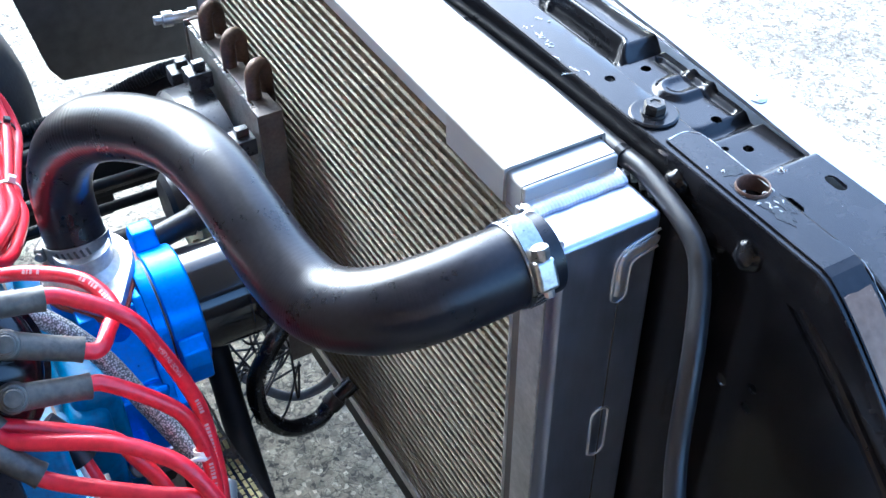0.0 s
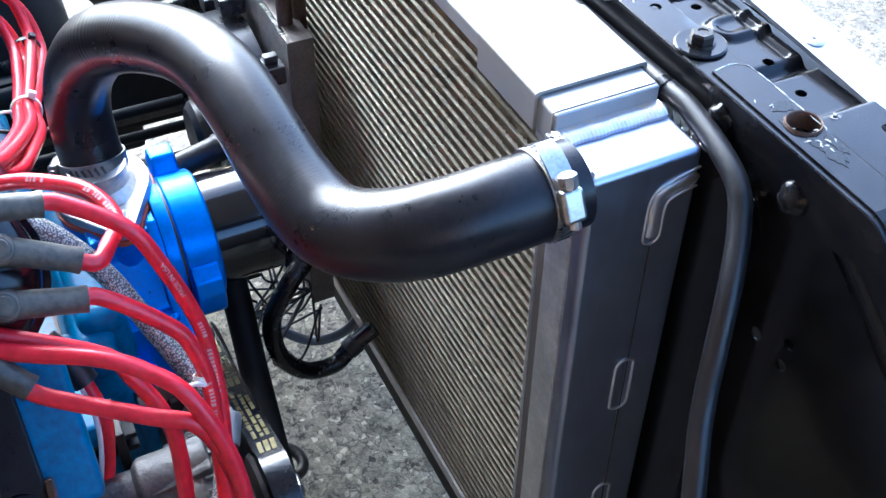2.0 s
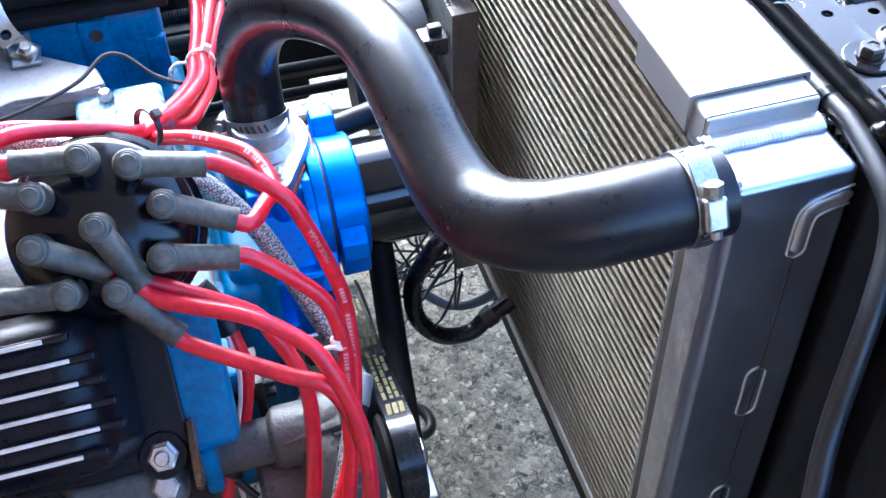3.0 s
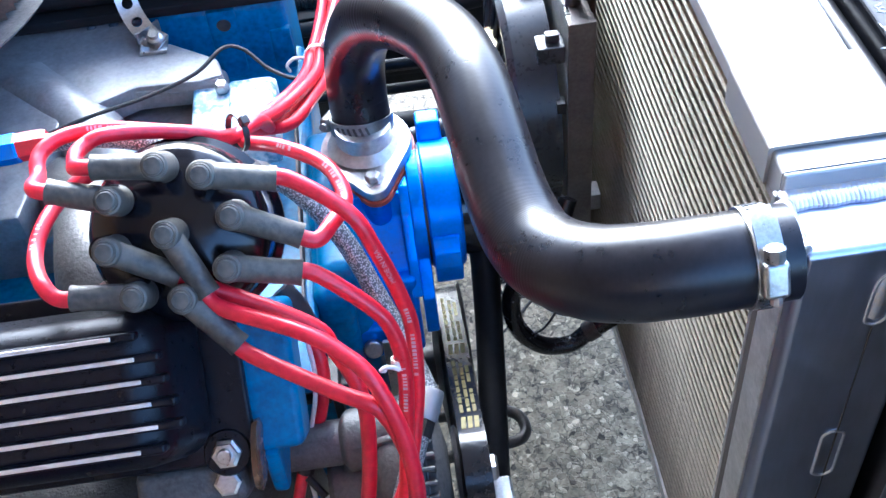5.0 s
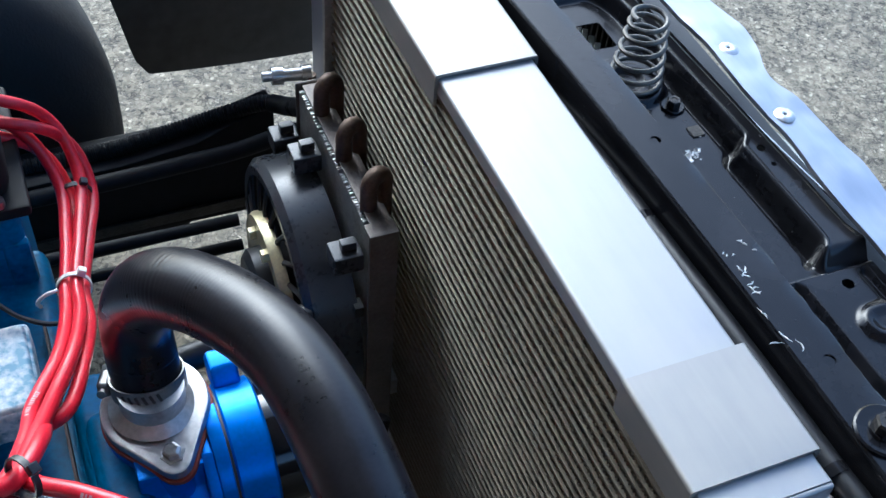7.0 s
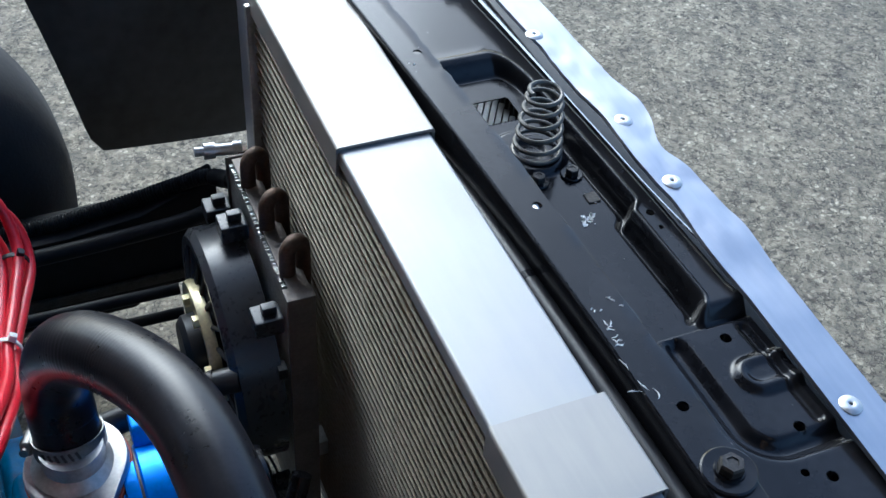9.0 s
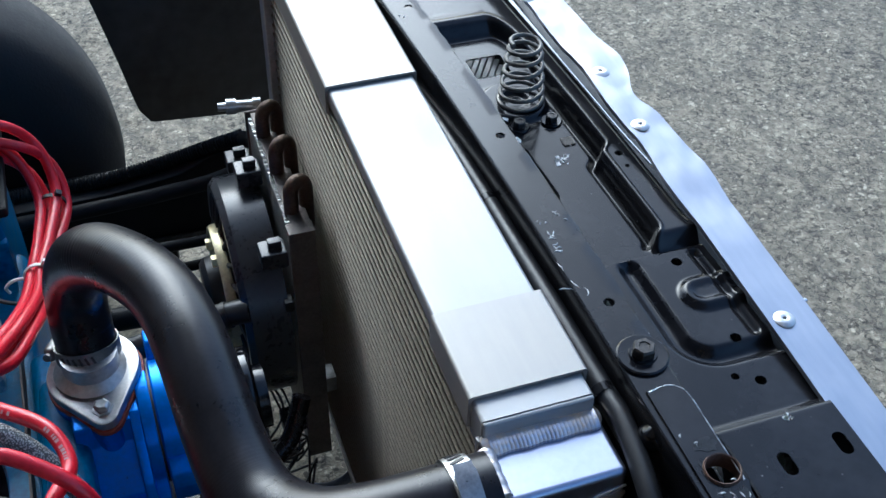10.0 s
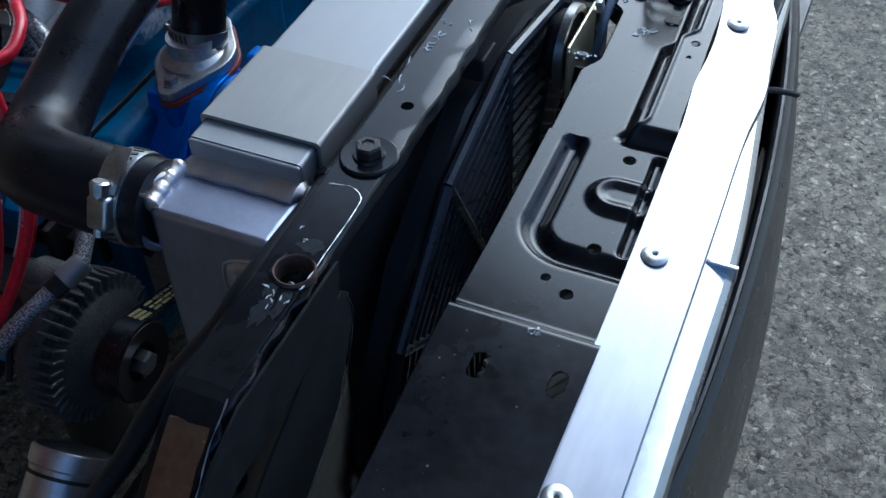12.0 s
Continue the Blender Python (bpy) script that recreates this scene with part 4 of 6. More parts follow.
latch_support()
tagged(part("side_bracket", merge(box(0.098, 0.122, 0.70, 0.73, 0.30, 0.672, 0.002), box(0.105, 0.24, -0.462, -0.45, 0.3, 0.672, 0.002)), BLACK), "black steel brackets that carry the latch panel", "bracket", kind="structure")


def vent_grille():
    g = thing("vent_grille", "pale slatted grille lying under the nose panel", "grille", at=(0.2, 0.1, 0.62))
    me = None
    for k in range(90):
        if me is None:
            v = part("slat", turned(box(-0.056, 0.056, -0.0026, 0.0026, -0.002, 0.002, 0.0006, 1), pose(0, 0, 0, 0, 0, 58)), PALE_FIN)
            me = v.data
        else:
            v = new("slat", me)
        v.parent = g
        y = -0.36 + 0.0105 * k
        v.location = (bow(y), y - 0.1, 0.002)
    part("rail", box(0.238, 0.246, -0.40, 0.60, 0.614, 0.628, 0.001), PLASTIC, g)
    part("hanger", box(0.240, 0.244, -0.38, -0.36, 0.626, 0.672, 0.0006), PLASTIC, g)


vent_grille()


def latch_spring():
    s = thing("latch_spring", "dark coiled hood latch spring standing on the panel", "spring", at=(0.178, 0.350, 0.673))
    path = []
    turns = 6.6
    for k in range(int(turns * 22)):
        t = k / (turns * 22)
        a = 2 * math.pi * turns * t
        r = 0.0195 - 0.0075 * t ** 1.3
        z = 0.6785 + 0.061 * smooth(0.0, 1.0, t) * 0.55 + 0.061 * t * 0.45
        path.append((0.178 + r * math.cos(a), 0.350 + r * math.sin(a) * 1.0, z))
    part("coil", sweep(path, 0.0019, 9), SPRING, s)
    part("seat_ring", lathe([(0.016, 0), (0.0235, 0), (0.0235, 0.003), (0.021, 0.0045), (0.016, 0.0045)], 32, m=pose(0.178, 0.350, 0.6730), closed=True), BLACK, s)


latch_spring()


def latch_tabs():
    # bright boxes added for the glints on the edges of the latch pieces
    for x, y in ((0.1445, 0.3115), (0.1445, 0.2815)):
        t = thing("latch_tab", "small bright tab standing for a reflecting latch edge", "tab", "latch tabs", at=(x, y, 0.6775))
        part("tab", turned(box(-0.0025, 0.0025, -0.0045, 0.0045, 0.0, 0.0085, 0.0008), pose(x, y, 0.6775, 0, -12, 8)), ALU_BRIGHT, t)


latch_tabs()


# ---- bright strip, grille and bumper ----
def strip_z(y):
    return 0.688 + 0.060 * y - 0.03 * max(0, y - 0.3)


def bright_strip():
    s = tagged(new("trim_strip"), "bent shiny aluminium trim strip with rivets on the nose", "trim strip")
    s.location = (0.255, 0.1, 0.68)
    ys = np.concatenate([np.arange(-0.46, 0.10, 0.012), np.arange(0.10, 0.50, 0.005), np.arange(0.50, 0.88, 0.012)])

    def edges(y):
        i = 0.2350 + bow(y) * 0.95
        o = 0.2730 + bow(y) * 0.9
        o += 0.004 * math.exp(-((y - 0.20) / 0.03) ** 2) - 0.009 * math.exp(-((y - 0.300) / 0.022) ** 2) + 0.006 * math.exp(-((y - 0.355) / 0.028) ** 2)
        i += 0.0015 * math.sin(y * 60) * smooth(0.12, 0.2, y) * smooth(0.5, 0.42, y)
        return i, o
    us = [0, 0.02, 0.1, 0.25, 0.4, 0.55, 0.7, 0.85, 0.95, 1.0, 1.02, 1.03]

    def at(k, j):
        y = float(ys[j])
        i, o = edges(y)
        u = us[k]
        dent = 0.0017 * (noise.noise(Vector((u * 1.5, y * 22, 3))) + 0.5 * noise.noise(Vector((u * 4, y * 60, 9)))) * smooth(0.10, 0.19, y) * smooth(0.52, 0.42, y)
        dent += 0.0004 * noise.noise(Vector((u, y * 9, 1)))
        z = strip_z(y) + 0.001 + dent - 0.0042 * u
        x = i + (o - i) * min(u, 1.0)
        if k == 0:
            z -= 0.003
        if u > 1.0:
            x, z = o + 0.0006, z - (0.006 if u > 1.025 else 0.002)
        return (x, y, z)
    sheet("strip", grid_mesh(len(us), len(ys), at), STRIP, s, "", 0.001)
    part("end_tab", turned(box(-0.019, 0.022, -0.05, 0.018, -0.001, 0.0012, 0.0006), pose(0.2560, -0.180, strip_z(-0.18) + 0.0022, 0, 0, -1)), POLISHED, s, "lapped end of the strip")
    for x, y in ((0.2425, 0.3335), (0.2435, 0.2590), (0.2475, 0.0445), (0.2460, -0.113), (0.2450, -0.30), (0.226, 0.46), (0.212, 0.60)):
        m = toward((x, y, strip_z(y) + 0.0002), (0.02, 0, 1))
        r = part("rivet", lathe([(0.0013, 0.0004), (0.0016, 0.0012), (0.0034, 0.0019), (0.0058, 0.0014), (0.0076, 0.0003), (0.0078, -0.0004), (0.0, -0.0004)], 28, m=m), ALU_OLD, s, "domed pop rivet")
        part("rivet_core", lathe([(0, 0.0005), (0.0013, 0.0005), (0.0013, -0.0003), (0, -0.0003)], 12, m=m), SLOT, r)


bright_strip()


def grille():
    g = thing("grille", "black slatted grille under the bright trim strip", "grille", at=(0.24, 0.1, 0.45))
    part("frame", merge(box(0.244, 0.262, -0.46, 0.80, 0.655, 0.668, 0.002), box(0.244, 0.262, -0.46, 0.80, 0.42, 0.435, 0.002)), PLASTIC, g)
    me = None
    y = -0.455
    while y < 0.80:
        if me is None:
            b = box(-0.008, 0.010, -0.0016, 0.0016, 0.43, 0.660, 0.0006, 1)
            turned(b, Matrix.Translation((0, 0, -0.45)))
            o = part("slat", b, PLASTIC)
            o.parent = g
            me = o.data
        else:
            o = new("slat", me)
            o.parent = g
        o.location = (0.020 + bow(y) * 0.9, y - 0.1, 0)
        y += 0.0085
    lo = thing("lower_trim", "pale satin lower trim panel below the strip", "trim panel", at=(0.275, 0.1, 0.62))
    ys = np.arange(-0.46, 0.80, 0.02)
    pr = [(0.2665, 0.655), (0.2675, 0.667), (0.271, 0.6685), (0.285, 0.664), (0.2890, 0.660), (0.2900, 0.640)]
    sheet("panel", grid_mesh(len(pr), len(ys), lambda i, j: (pr[i][0] + bow(float(ys[j])) * 0.9 - 0.016 * smooth(0.06, 0.32, float(ys[j])) + 0.002 * smooth(-0.02, -0.2, float(ys[j])), float(ys[j]), pr[i][1])), POLISHED, lo, "", 0.001)
    part("joint", turned(box(0.268, 0.2905, 0.072, 0.0755, 0.657, 0.6685, 0.001), pose(0, 0, 0.0004)), POLISHED, lo)
    bu = thing("bumper", "smooth black plastic front bumper edge", "bumper", at=(0.30, 0.1, 0.3))
    pb = [(0.287, 0.615), (0.290, 0.624), (0.294, 0.627), (0.299, 0.622), (0.304, 0.604), (0.311, 0.56), (0.3165, 0.50), (0.313, 0.44), (0.297, 0.36), (0.27, 0.27)]
    sheet("skin", grid_mesh(len(pb), len(ys), lambda i, j: (pb[i][0] - 0.26 * (float(ys[j]) - 0.08) ** 2, float(ys[j]), pb[i][1])), BUMPER, bu, "", 0.003)
    sheet("edge_lip", grid_mesh(4, len(ys), lambda i, j: ((0.2880, 0.2893, 0.2915, 0.2935)[i] - 0.26 * (float(ys[j]) - 0.08) ** 2, float(ys[j]), (0.6245, 0.6275, 0.6290, 0.6290)[i])), PLASTIC, bu, "matt upper lip", 0.0012)
    hk = thing("tow_hook", "small bent dark wire hook on the bumper edge", "hook", at=(0.288, 0.268, 0.645))
    part("hook", sweep(spline([(0.258, 0.262, 0.648), (0.272, 0.266, 0.652), (0.284, 0.268, 0.652), (0.290, 0.273, 0.648), (0.289, 0.279, 0.646)], 6), 0.0022, 8), BOLT, hk)


grille()


# ---- horn and latch pieces behind the shelf edge ----
def horn():
    h = thing("horn", "round dark horn with a dull metal rim behind the panel", "horn", at=(0.136, 0.262, 0.655))
    m = toward((0.128, 0.262, 0.655), (1, 0, 0))
    part("body", lathe([(0, -0.014), (0.020, -0.014), (0.026, -0.008), (0.027, 0.0), (0.0, 0.0)], 36, m=m), PLASTIC, h)
    part("rim", lathe([(0.026, -0.002), (0.0315, -0.002), (0.0315, 0.004), (0.026, 0.004)], 40, m=m, closed=True), STEEL, h, "dull blue-grey metal rim")
    part("face", lathe([(0, 0.001), (0.012, 0.003), (0.026, 0.001), (0.026, 0.0), (0, 0.0)], 36, m=m), PLASTIC, h)
    part("stud", lathe([(0, 0), (0.003, 0), (0.003, 0.015), (0, 0.015)], 10, m=toward((0.131, 0.258, 0.652), (1, -0.2, 0.15))), STEEL, h)
    part("bracket", merge(box(0.134, 0.1365, 0.236, 0.30, 0.60, 0.672, 0.001), box(0.134, 0.150, 0.29, 0.30, 0.668, 0.6705, 0.0008)), ZINC, h, "zinc bracket")
    k = thing("latch_cable", "blue-grey taped latch cable at the panel edge", "cable", at=(0.146, 0.30, 0.672))
    part("sleeve", sweep(spline([(0.1455, 0.322, 0.676), (0.148, 0.305, 0.679), (0.1485, 0.285, 0.675), (0.149, 0.268, 0.664), (0.148, 0.25, 0.64)], 8), 0.0032, 10), BLUEGREY, k)
    part("wire", sweep(spline([(0.136, 0.60, 0.665), (0.131, 0.46, 0.670), (0.136, 0.37, 0.672), (0.1455, 0.322, 0.676)], 8), 0.0016, 8), RUST, k)


horn()


# ---- pusher fan in front of the radiator ----
def pusher_fan():
    cy, cz, R, x = 0.195, 0.452, 0.240, 0.1095
    f = thing("front_fan", "black plastic cooling fan with slatted guard before the radiator", "fan", at=(x, cy, cz))
    n = 14

    def corner(k, r):
        t = radians(92.4 + k * 360 / n)
        return Vector((x, cy + r * math.cos(t), cz + r * math.sin(t)))
    for k in range(n):
        part("rib", sweep([corner(k, 0.045) + Vector((0.001, 0, 0)), corner(k, R) + Vector((0.001, 0, 0))], 0.0032, 8), PLASTIC2, f)
        part("frame_side", sweep([corner(k, R), corner(k + 1, R)], 0.0042, 8), PLASTIC2, f)
        r = 0.056
        while r < R - 0.004:
            a, b = corner(k, r), corner(k + 1, r)
            u = (b - a).normalized()
            q = Matrix.Translation((a + b) / 2) @ Matrix(((1, 0, 0), (0, u.y, -u.z), (0, u.z, u.y))).to_4x4()
            part("slat", turned(box(-0.002, 0.0022, -(b - a).length / 2, (b - a).length / 2, -0.0011, 0.0011, 0.0004, 1), q), PLASTIC2, f, smooth=False)
            r += 0.0112
    m = toward((x - 0.022, cy, cz), (1, 0, 0))
    part("shroud", lathe([(R - 0.010, 0.0), (R + 0.003, 0.0), (R + 0.003, 0.014), (R - 0.002, 0.017), (R - 0.008, 0.014)], 14, m=m @ pose(0, 0, 0, 0, 0, 2.4), closed=True), PLASTIC, f)
    part("shroud_plate", box(0.0765, 0.0785, -0.011, 0.46, 0.245, 0.715, 0.0006), PLASTIC, f)
    part("hub", lathe([(0, -0.018), (0.05, -0.018), (0.05, 0.002), (0.044, 0.006), (0, 0.006)], 40, m=toward((x, cy, cz), (1, 0, 0))), PLASTIC, f)
    for a in range(0, 360, 36):
        b = box(-0.016, -0.013, -0.02, 0.02, 0.045, R - 0.016, 0.001, 1)
        part("blade", turned(b, Matrix.Translation((x, cy, cz)) @ pose(0, 0, 0, a, 0, 0) @ pose(0, 0, 0, 0, 0, 12)), PLASTIC, f)
    for y, z in ((0.157, 0.705), (0.410, 0.58), (0.2, 0.232)):
        part("mount_tab", box(0.0765, 0.1085, y - 0.012, y + 0.012, z - 0.008, z + 0.010, 0.003), PLASTIC, f)


pusher_fan()


# ---- oil cooler and fan on the engine side ----
def oil_cooler():
    c = thing("oil_cooler", "tube-and-fin oil cooler with brown bent pipes", "oil cooler", at=(-0.022, 0.43, 0.25))
    x0, x1, y0, y1, z0, z1 = -0.034, -0.0135, 0.336, 0.520, 0.285, 0.592
    part("end_plate", merge(box(x0 - 0.002, x1 + 0.001, y0 - 0.003, y0, z0, z1 + 0.004, 0.0012), box(x0 - 0.002, x1 + 0.001, y0 - 0.003, y0 + 0.012, z1 + 0.002, z1 + 0.0045, 0.001)), COOLER, c, "grey-brown ribbed end plate")
    part("end_plate", box(x0 - 0.002, x1 + 0.001, y1, y1 + 0.003, z0, z1 + 0.004, 0.0012), COOLER, c)
    verts, faces = [], []
    y = y0 + 0.004
    rnd = random.Random(2)
    while y < y1 - 0.002:
        k = len(verts)
        dz = rnd.uniform(-0.0012, 0.0018)
        verts += [(x0, y, z0), (x1, y, z0), (x1, y + rnd.uniform(-0.0004, 0.0004), z1 + dz), (x0, y + rnd.uniform(-0.0004, 0.0004), z1 + dz)]
        verts += [(v[0], v[1] + 0.0006, v[2]) for v in verts[k:k + 4]]
        faces += [(k, k + 1, k + 2, k + 3), (k + 7, k + 6, k + 5, k + 4), (k + 3, k + 2, k + 6, k + 7), (k, k + 3, k + 7, k + 4), (k + 1, k + 5, k + 6, k + 2)]
        y += 0.0026
    me = bpy.data.meshes.new("fins")
    me.from_pydata(verts, [], faces)
    me.materials.append(PALE_FIN)
    f = new("fins", me)
    f.parent = c
    me.transform(Matrix.Translation(-c.location))
    tagged(f, "thin pale cooler fins", kind="stuff")
    part("top_plate", box(x0 + 0.003, x1, y0 + 0.002, y1 - 0.002, z1 + 0.002, z1 + 0.0035, 0.0005), COOLER, c, "grey-brown header plate")
    for y in (0.3685, 0.4265, 0.4835):
        p = []
        for k in range(13):
            a = math.pi * k / 12
            p.append((-0.0185 + 0.0072 * math.cos(a), y + 0.0030 * math.cos(a), 0.6135 + 0.0105 * math.sin(a)))
        p = [(p[0][0], p[0][1], 0.57)] + p + [(p[-1][0], p[-1][1], 0.570)]
        part("pipe_bend", sweep(refine([Vector(q) for q in p], 0.003), 0.0067, 16), BROWN, c, "brown painted return bend")
    part("hose_fitting", lathe([(0, 0), (0.0045, 0), (0.0045, 0.008), (0.008, 0.008), (0.008, 0.018), (0.0058, 0.018), (0.0058, 0.034), (0.0075, 0.034), (0.0075, 0.042), (0, 0.042)], 12, m=toward((-0.058, 0.546, 0.589), (1, -0.1, -0.05))), STEEL, c, "bright threaded hose fitting")
    part("pipe", sweep(spline([(-0.018, 0.540, 0.587), (-0.017, 0.535, 0.55), (-0.018, 0.53, 0.45), (-0.02, 0.53, 0.30)], 8), 0.006, 12), BROWN, c)
    part("bracket", box(-0.012, 0.001, 0.35, 0.37, 0.36, 0.38, 0.001), STEEL, c)
    part("bracket", box(-0.012, 0.001, 0.49, 0.51, 0.36, 0.38, 0.001), STEEL, c)


oil_cooler()


def engine_fan():
    cy, cz, R = 0.440, 0.448, 0.108
    f = thing("electric_fan", "black electric fan with zinc motor plate behind the radiator", "fan", at=(-0.06, cy, cz))
    m = toward((-0.082, cy, cz), (1, 0, 0))
    part("shroud", lathe([(R - 0.012, 0.0), (R - 0.004, 0.0), (R + 0.002, 0.006), (R + 0.003, 0.042), (R - 0.002, 0.042), (R - 0.003, 0.008), (R - 0.012, 0.004)], 64, m=m, closed=True), PLASTIC2, f)
    for k in range(22):
        a = radians(k * 360 / 22)
        part("rib", sweep([(-0.081, cy + 0.03 * math.cos(a), cz + 0.03 * math.sin(a)), (-0.083, cy + 0.07 * math.cos(a + 0.08), cz + 0.07 * math.sin(a + 0.08)), (-0.079, cy + (R - 0.008) * math.cos(a + 0.2), cz + (R - 0.008) * math.sin(a + 0.2))], 0.0022, 6), PLASTIC, f)
    part("motor", lathe([(0, -0.025), (0.028, -0.025), (0.034, -0.02), (0.036, 0.0), (0.036, 0.03), (0, 0.03)], 40, m=m), PLASTIC, f)
    part("motor_plate", lathe([(0.028, -0.008), (0.058, -0.008), (0.063, -0.010), (0.065, -0.006), (0.065, 0.0), (0.028, 0.0)], 48, m=m, closed=True), ZINC, f, "yellow zinc motor plate")
    for a in (100, 220, 340, 40, 160):
        t = radians(a)
        part("nut", lathe([(0, 0), (0.006, 0), (0.006, 0.006), (0, 0.006)], 6, m=toward((-0.090, cy + 0.046 * math.cos(t), cz + 0.046 * math.sin(t)), (-1, 0, 0))), ZINC, f, smooth=False)
    for y, z in ((0.354, 0.566), (0.458, 0.578), (0.520, 0.545), (0.345, 0.345)):
        tab = part("mount_tab", merge(box(-0.060, -0.036, y - 0.011, y + 0.011, z - 0.016, z + 0.002, 0.002), box(-0.052, -0.040, y - 0.004, y + 0.004, z + 0.002, z + 0.010, 0.001)), PLASTIC2, f)
    for a in range(0, 360, 45):
        b = box(-0.004, 0.004, -0.014, 0.014, 0.034, R - 0.010, 0.001, 1)
        part("blade", turned(b, Matrix.Translation((-0.06, cy, cz)) @ pose(0, 0, 0, a, 0, 0) @ pose(0, 0, 0, 0, 0, 35)), PLASTIC, f)
    for a in (60, 150, 290):
        t = radians(a)
        part("stand", box(-0.044, -0.036, cy + R * math.cos(t) - 0.006, cy + R * math.cos(t) + 0.006, cz + R * math.sin(t) - 0.006, cz + R * math.sin(t) + 0.006, 0.001), PLASTIC, f)


engine_fan()


# ---- far side of the bay ----
def far_side():
    r = thing("frame_rail", "black chassis rail and splash panel across the bay", "chassis rail", at=(-0.4, 0.68, GROUND))
    part("panel", prism([(-0.95, 0.318), (-0.018, 0.305), (-0.018, 0.448), (-0.060, 0.436), (-0.10, 0.418), (-0.18, 0.408), (-0.95, 0.395)], 0.03, Matrix(((1, 0, 0, 0), (0, 0, -1, 0.70), (0, 1, 0, 0), (0, 0, 0, 1))), 0.003), BLACKR, r)
    part("rail", box(-0.95, -0.115, 0.69, 0.75, 0.26, 0.385, 0.008), BLACKR, r)
    part("stay", box(-0.50, -0.47, 0.69, 0.74, GROUND, 0.27, 0.004), BLACKR, r)
    part("seam", box(-0.85, -0.05, 0.6645, 0.6685, 0.318, 0.332, 0.001), GRIME, r)
    for y, z, rad, x0, x1 in ((0.565, 0.4045, 0.0062, -0.55, -0.086), (0.556, 0.3785, 0.0058, -0.55, -0.086), (0.475, 0.392, 0.0125, -0.20, -0.086)):
        b = thing("brace_rod", "black round steel rod beside the fan", "rod", "brace rods", at=(x1, y, z))
        part("rod", sweep([(x0, y + 0.02, z - 0.01), (x1, y, z)], rad, 14), BLACKR, b)
    h = thing("conduit", "black tape-wrapped wiring conduit along the rail", "conduit", at=(-0.1, 0.68, 0.43))
    path = refine(spline([(-0.014, 0.600, 0.500), (-0.012, 0.645, 0.466), (-0.030, 0.665, 0.458), (-0.062, 0.680, 0.442), (-0.102, 0.690, 0.4265), (-0.179, 0.690, 0.4155), (-0.26, 0.695, 0.410), (-0.5, 0.705, 0.402)], 8), 0.0009)
    part("tube", sweep(path, lambda t: 0.0078 + 0.0011 * math.sin(t * (len(path) - 1) * 1.7), 12), BLACKR, h)
    part("tape_end", sweep(spline([(-0.010, 0.575, 0.520), (-0.012, 0.605, 0.496), (-0.012, 0.640, 0.469), (-0.022, 0.658, 0.461)], 6), 0.0098, 12), BLACKR, h)
    k = thing("rail_hose", "black rubber hose under the conduit beside the fan", "hose", at=(-0.05, 0.63, 0.43))
    part("hose", sweep(spline([(-0.012, 0.60, 0.47), (-0.03, 0.625, 0.445), (-0.065, 0.645, 0.420), (-0.11, 0.655, 0.408), (-0.20, 0.66, 0.400), (-0.5, 0.665, 0.39)], 8), 0.009, 12), BLACKR, k)
    tc = Vector((-0.437, 0.885, 0.333))
    t = thing("front_axle", "front axle with a black road tyre on the far side", "axle", at=tc)
    m = toward(tc, (0, 1, 0))
    y = part("tyre", lathe([(0.185, -0.078), (0.215, -0.088), (0.250, -0.088), (0.269, -0.076), (0.281, -0.050), (0.285, 0.000), (0.281, 0.050), (0.265, 0.080), (0.185, 0.080)], 96, m=m, closed=True), TYRE, t)
    part("rim", lathe([(0, -0.03), (0.06, -0.035), (0.160, -0.05), (0.187, -0.07), (0.187, 0.07), (0, 0.05)], 48, m=m), BLACKR, y)
    part("stub", sweep([(tc.x, 0.755, tc.z), (tc.x, 0.86, tc.z)], 0.02, 14), BLACKR, t)
    g = thing("fender_liner", "curved black plastic liner hanging beyond the radiator", "fender liner", at=(0.0, 0.9, 0.34))
    cols, rows = 24, 24

    def at(i, j):
        u, v = i / (cols - 1), j / (rows - 1)
        z = 0.338 - 0.036 * u + v * 0.46
        x = (-0.122 - 0.07 * v - 0.03 * v * v) + u * (0.34 + 0.07 * v)
        corner = 0.010 * max(0, 1 - (u * 22)) * max(0, 1 - v * 20)
        return (x + corner, 0.900 + 0.03 * u * u - 0.03 * v * v, z)
    sheet("liner", grid_mesh(cols, rows, at), LINER, g, "", 0.003)
    part("stay", box(0.16, 0.185, 0.90, 0.92, GROUND, 0.5, 0.003), BLACKR, g)


far_side()
tagged(part("fender_outer", box(-1.4, 0.22, -0.86, -0.84, 0.35, 0.84, 0.005), BLACKR), "black outer fender side of the car", "fender", kind="structure")


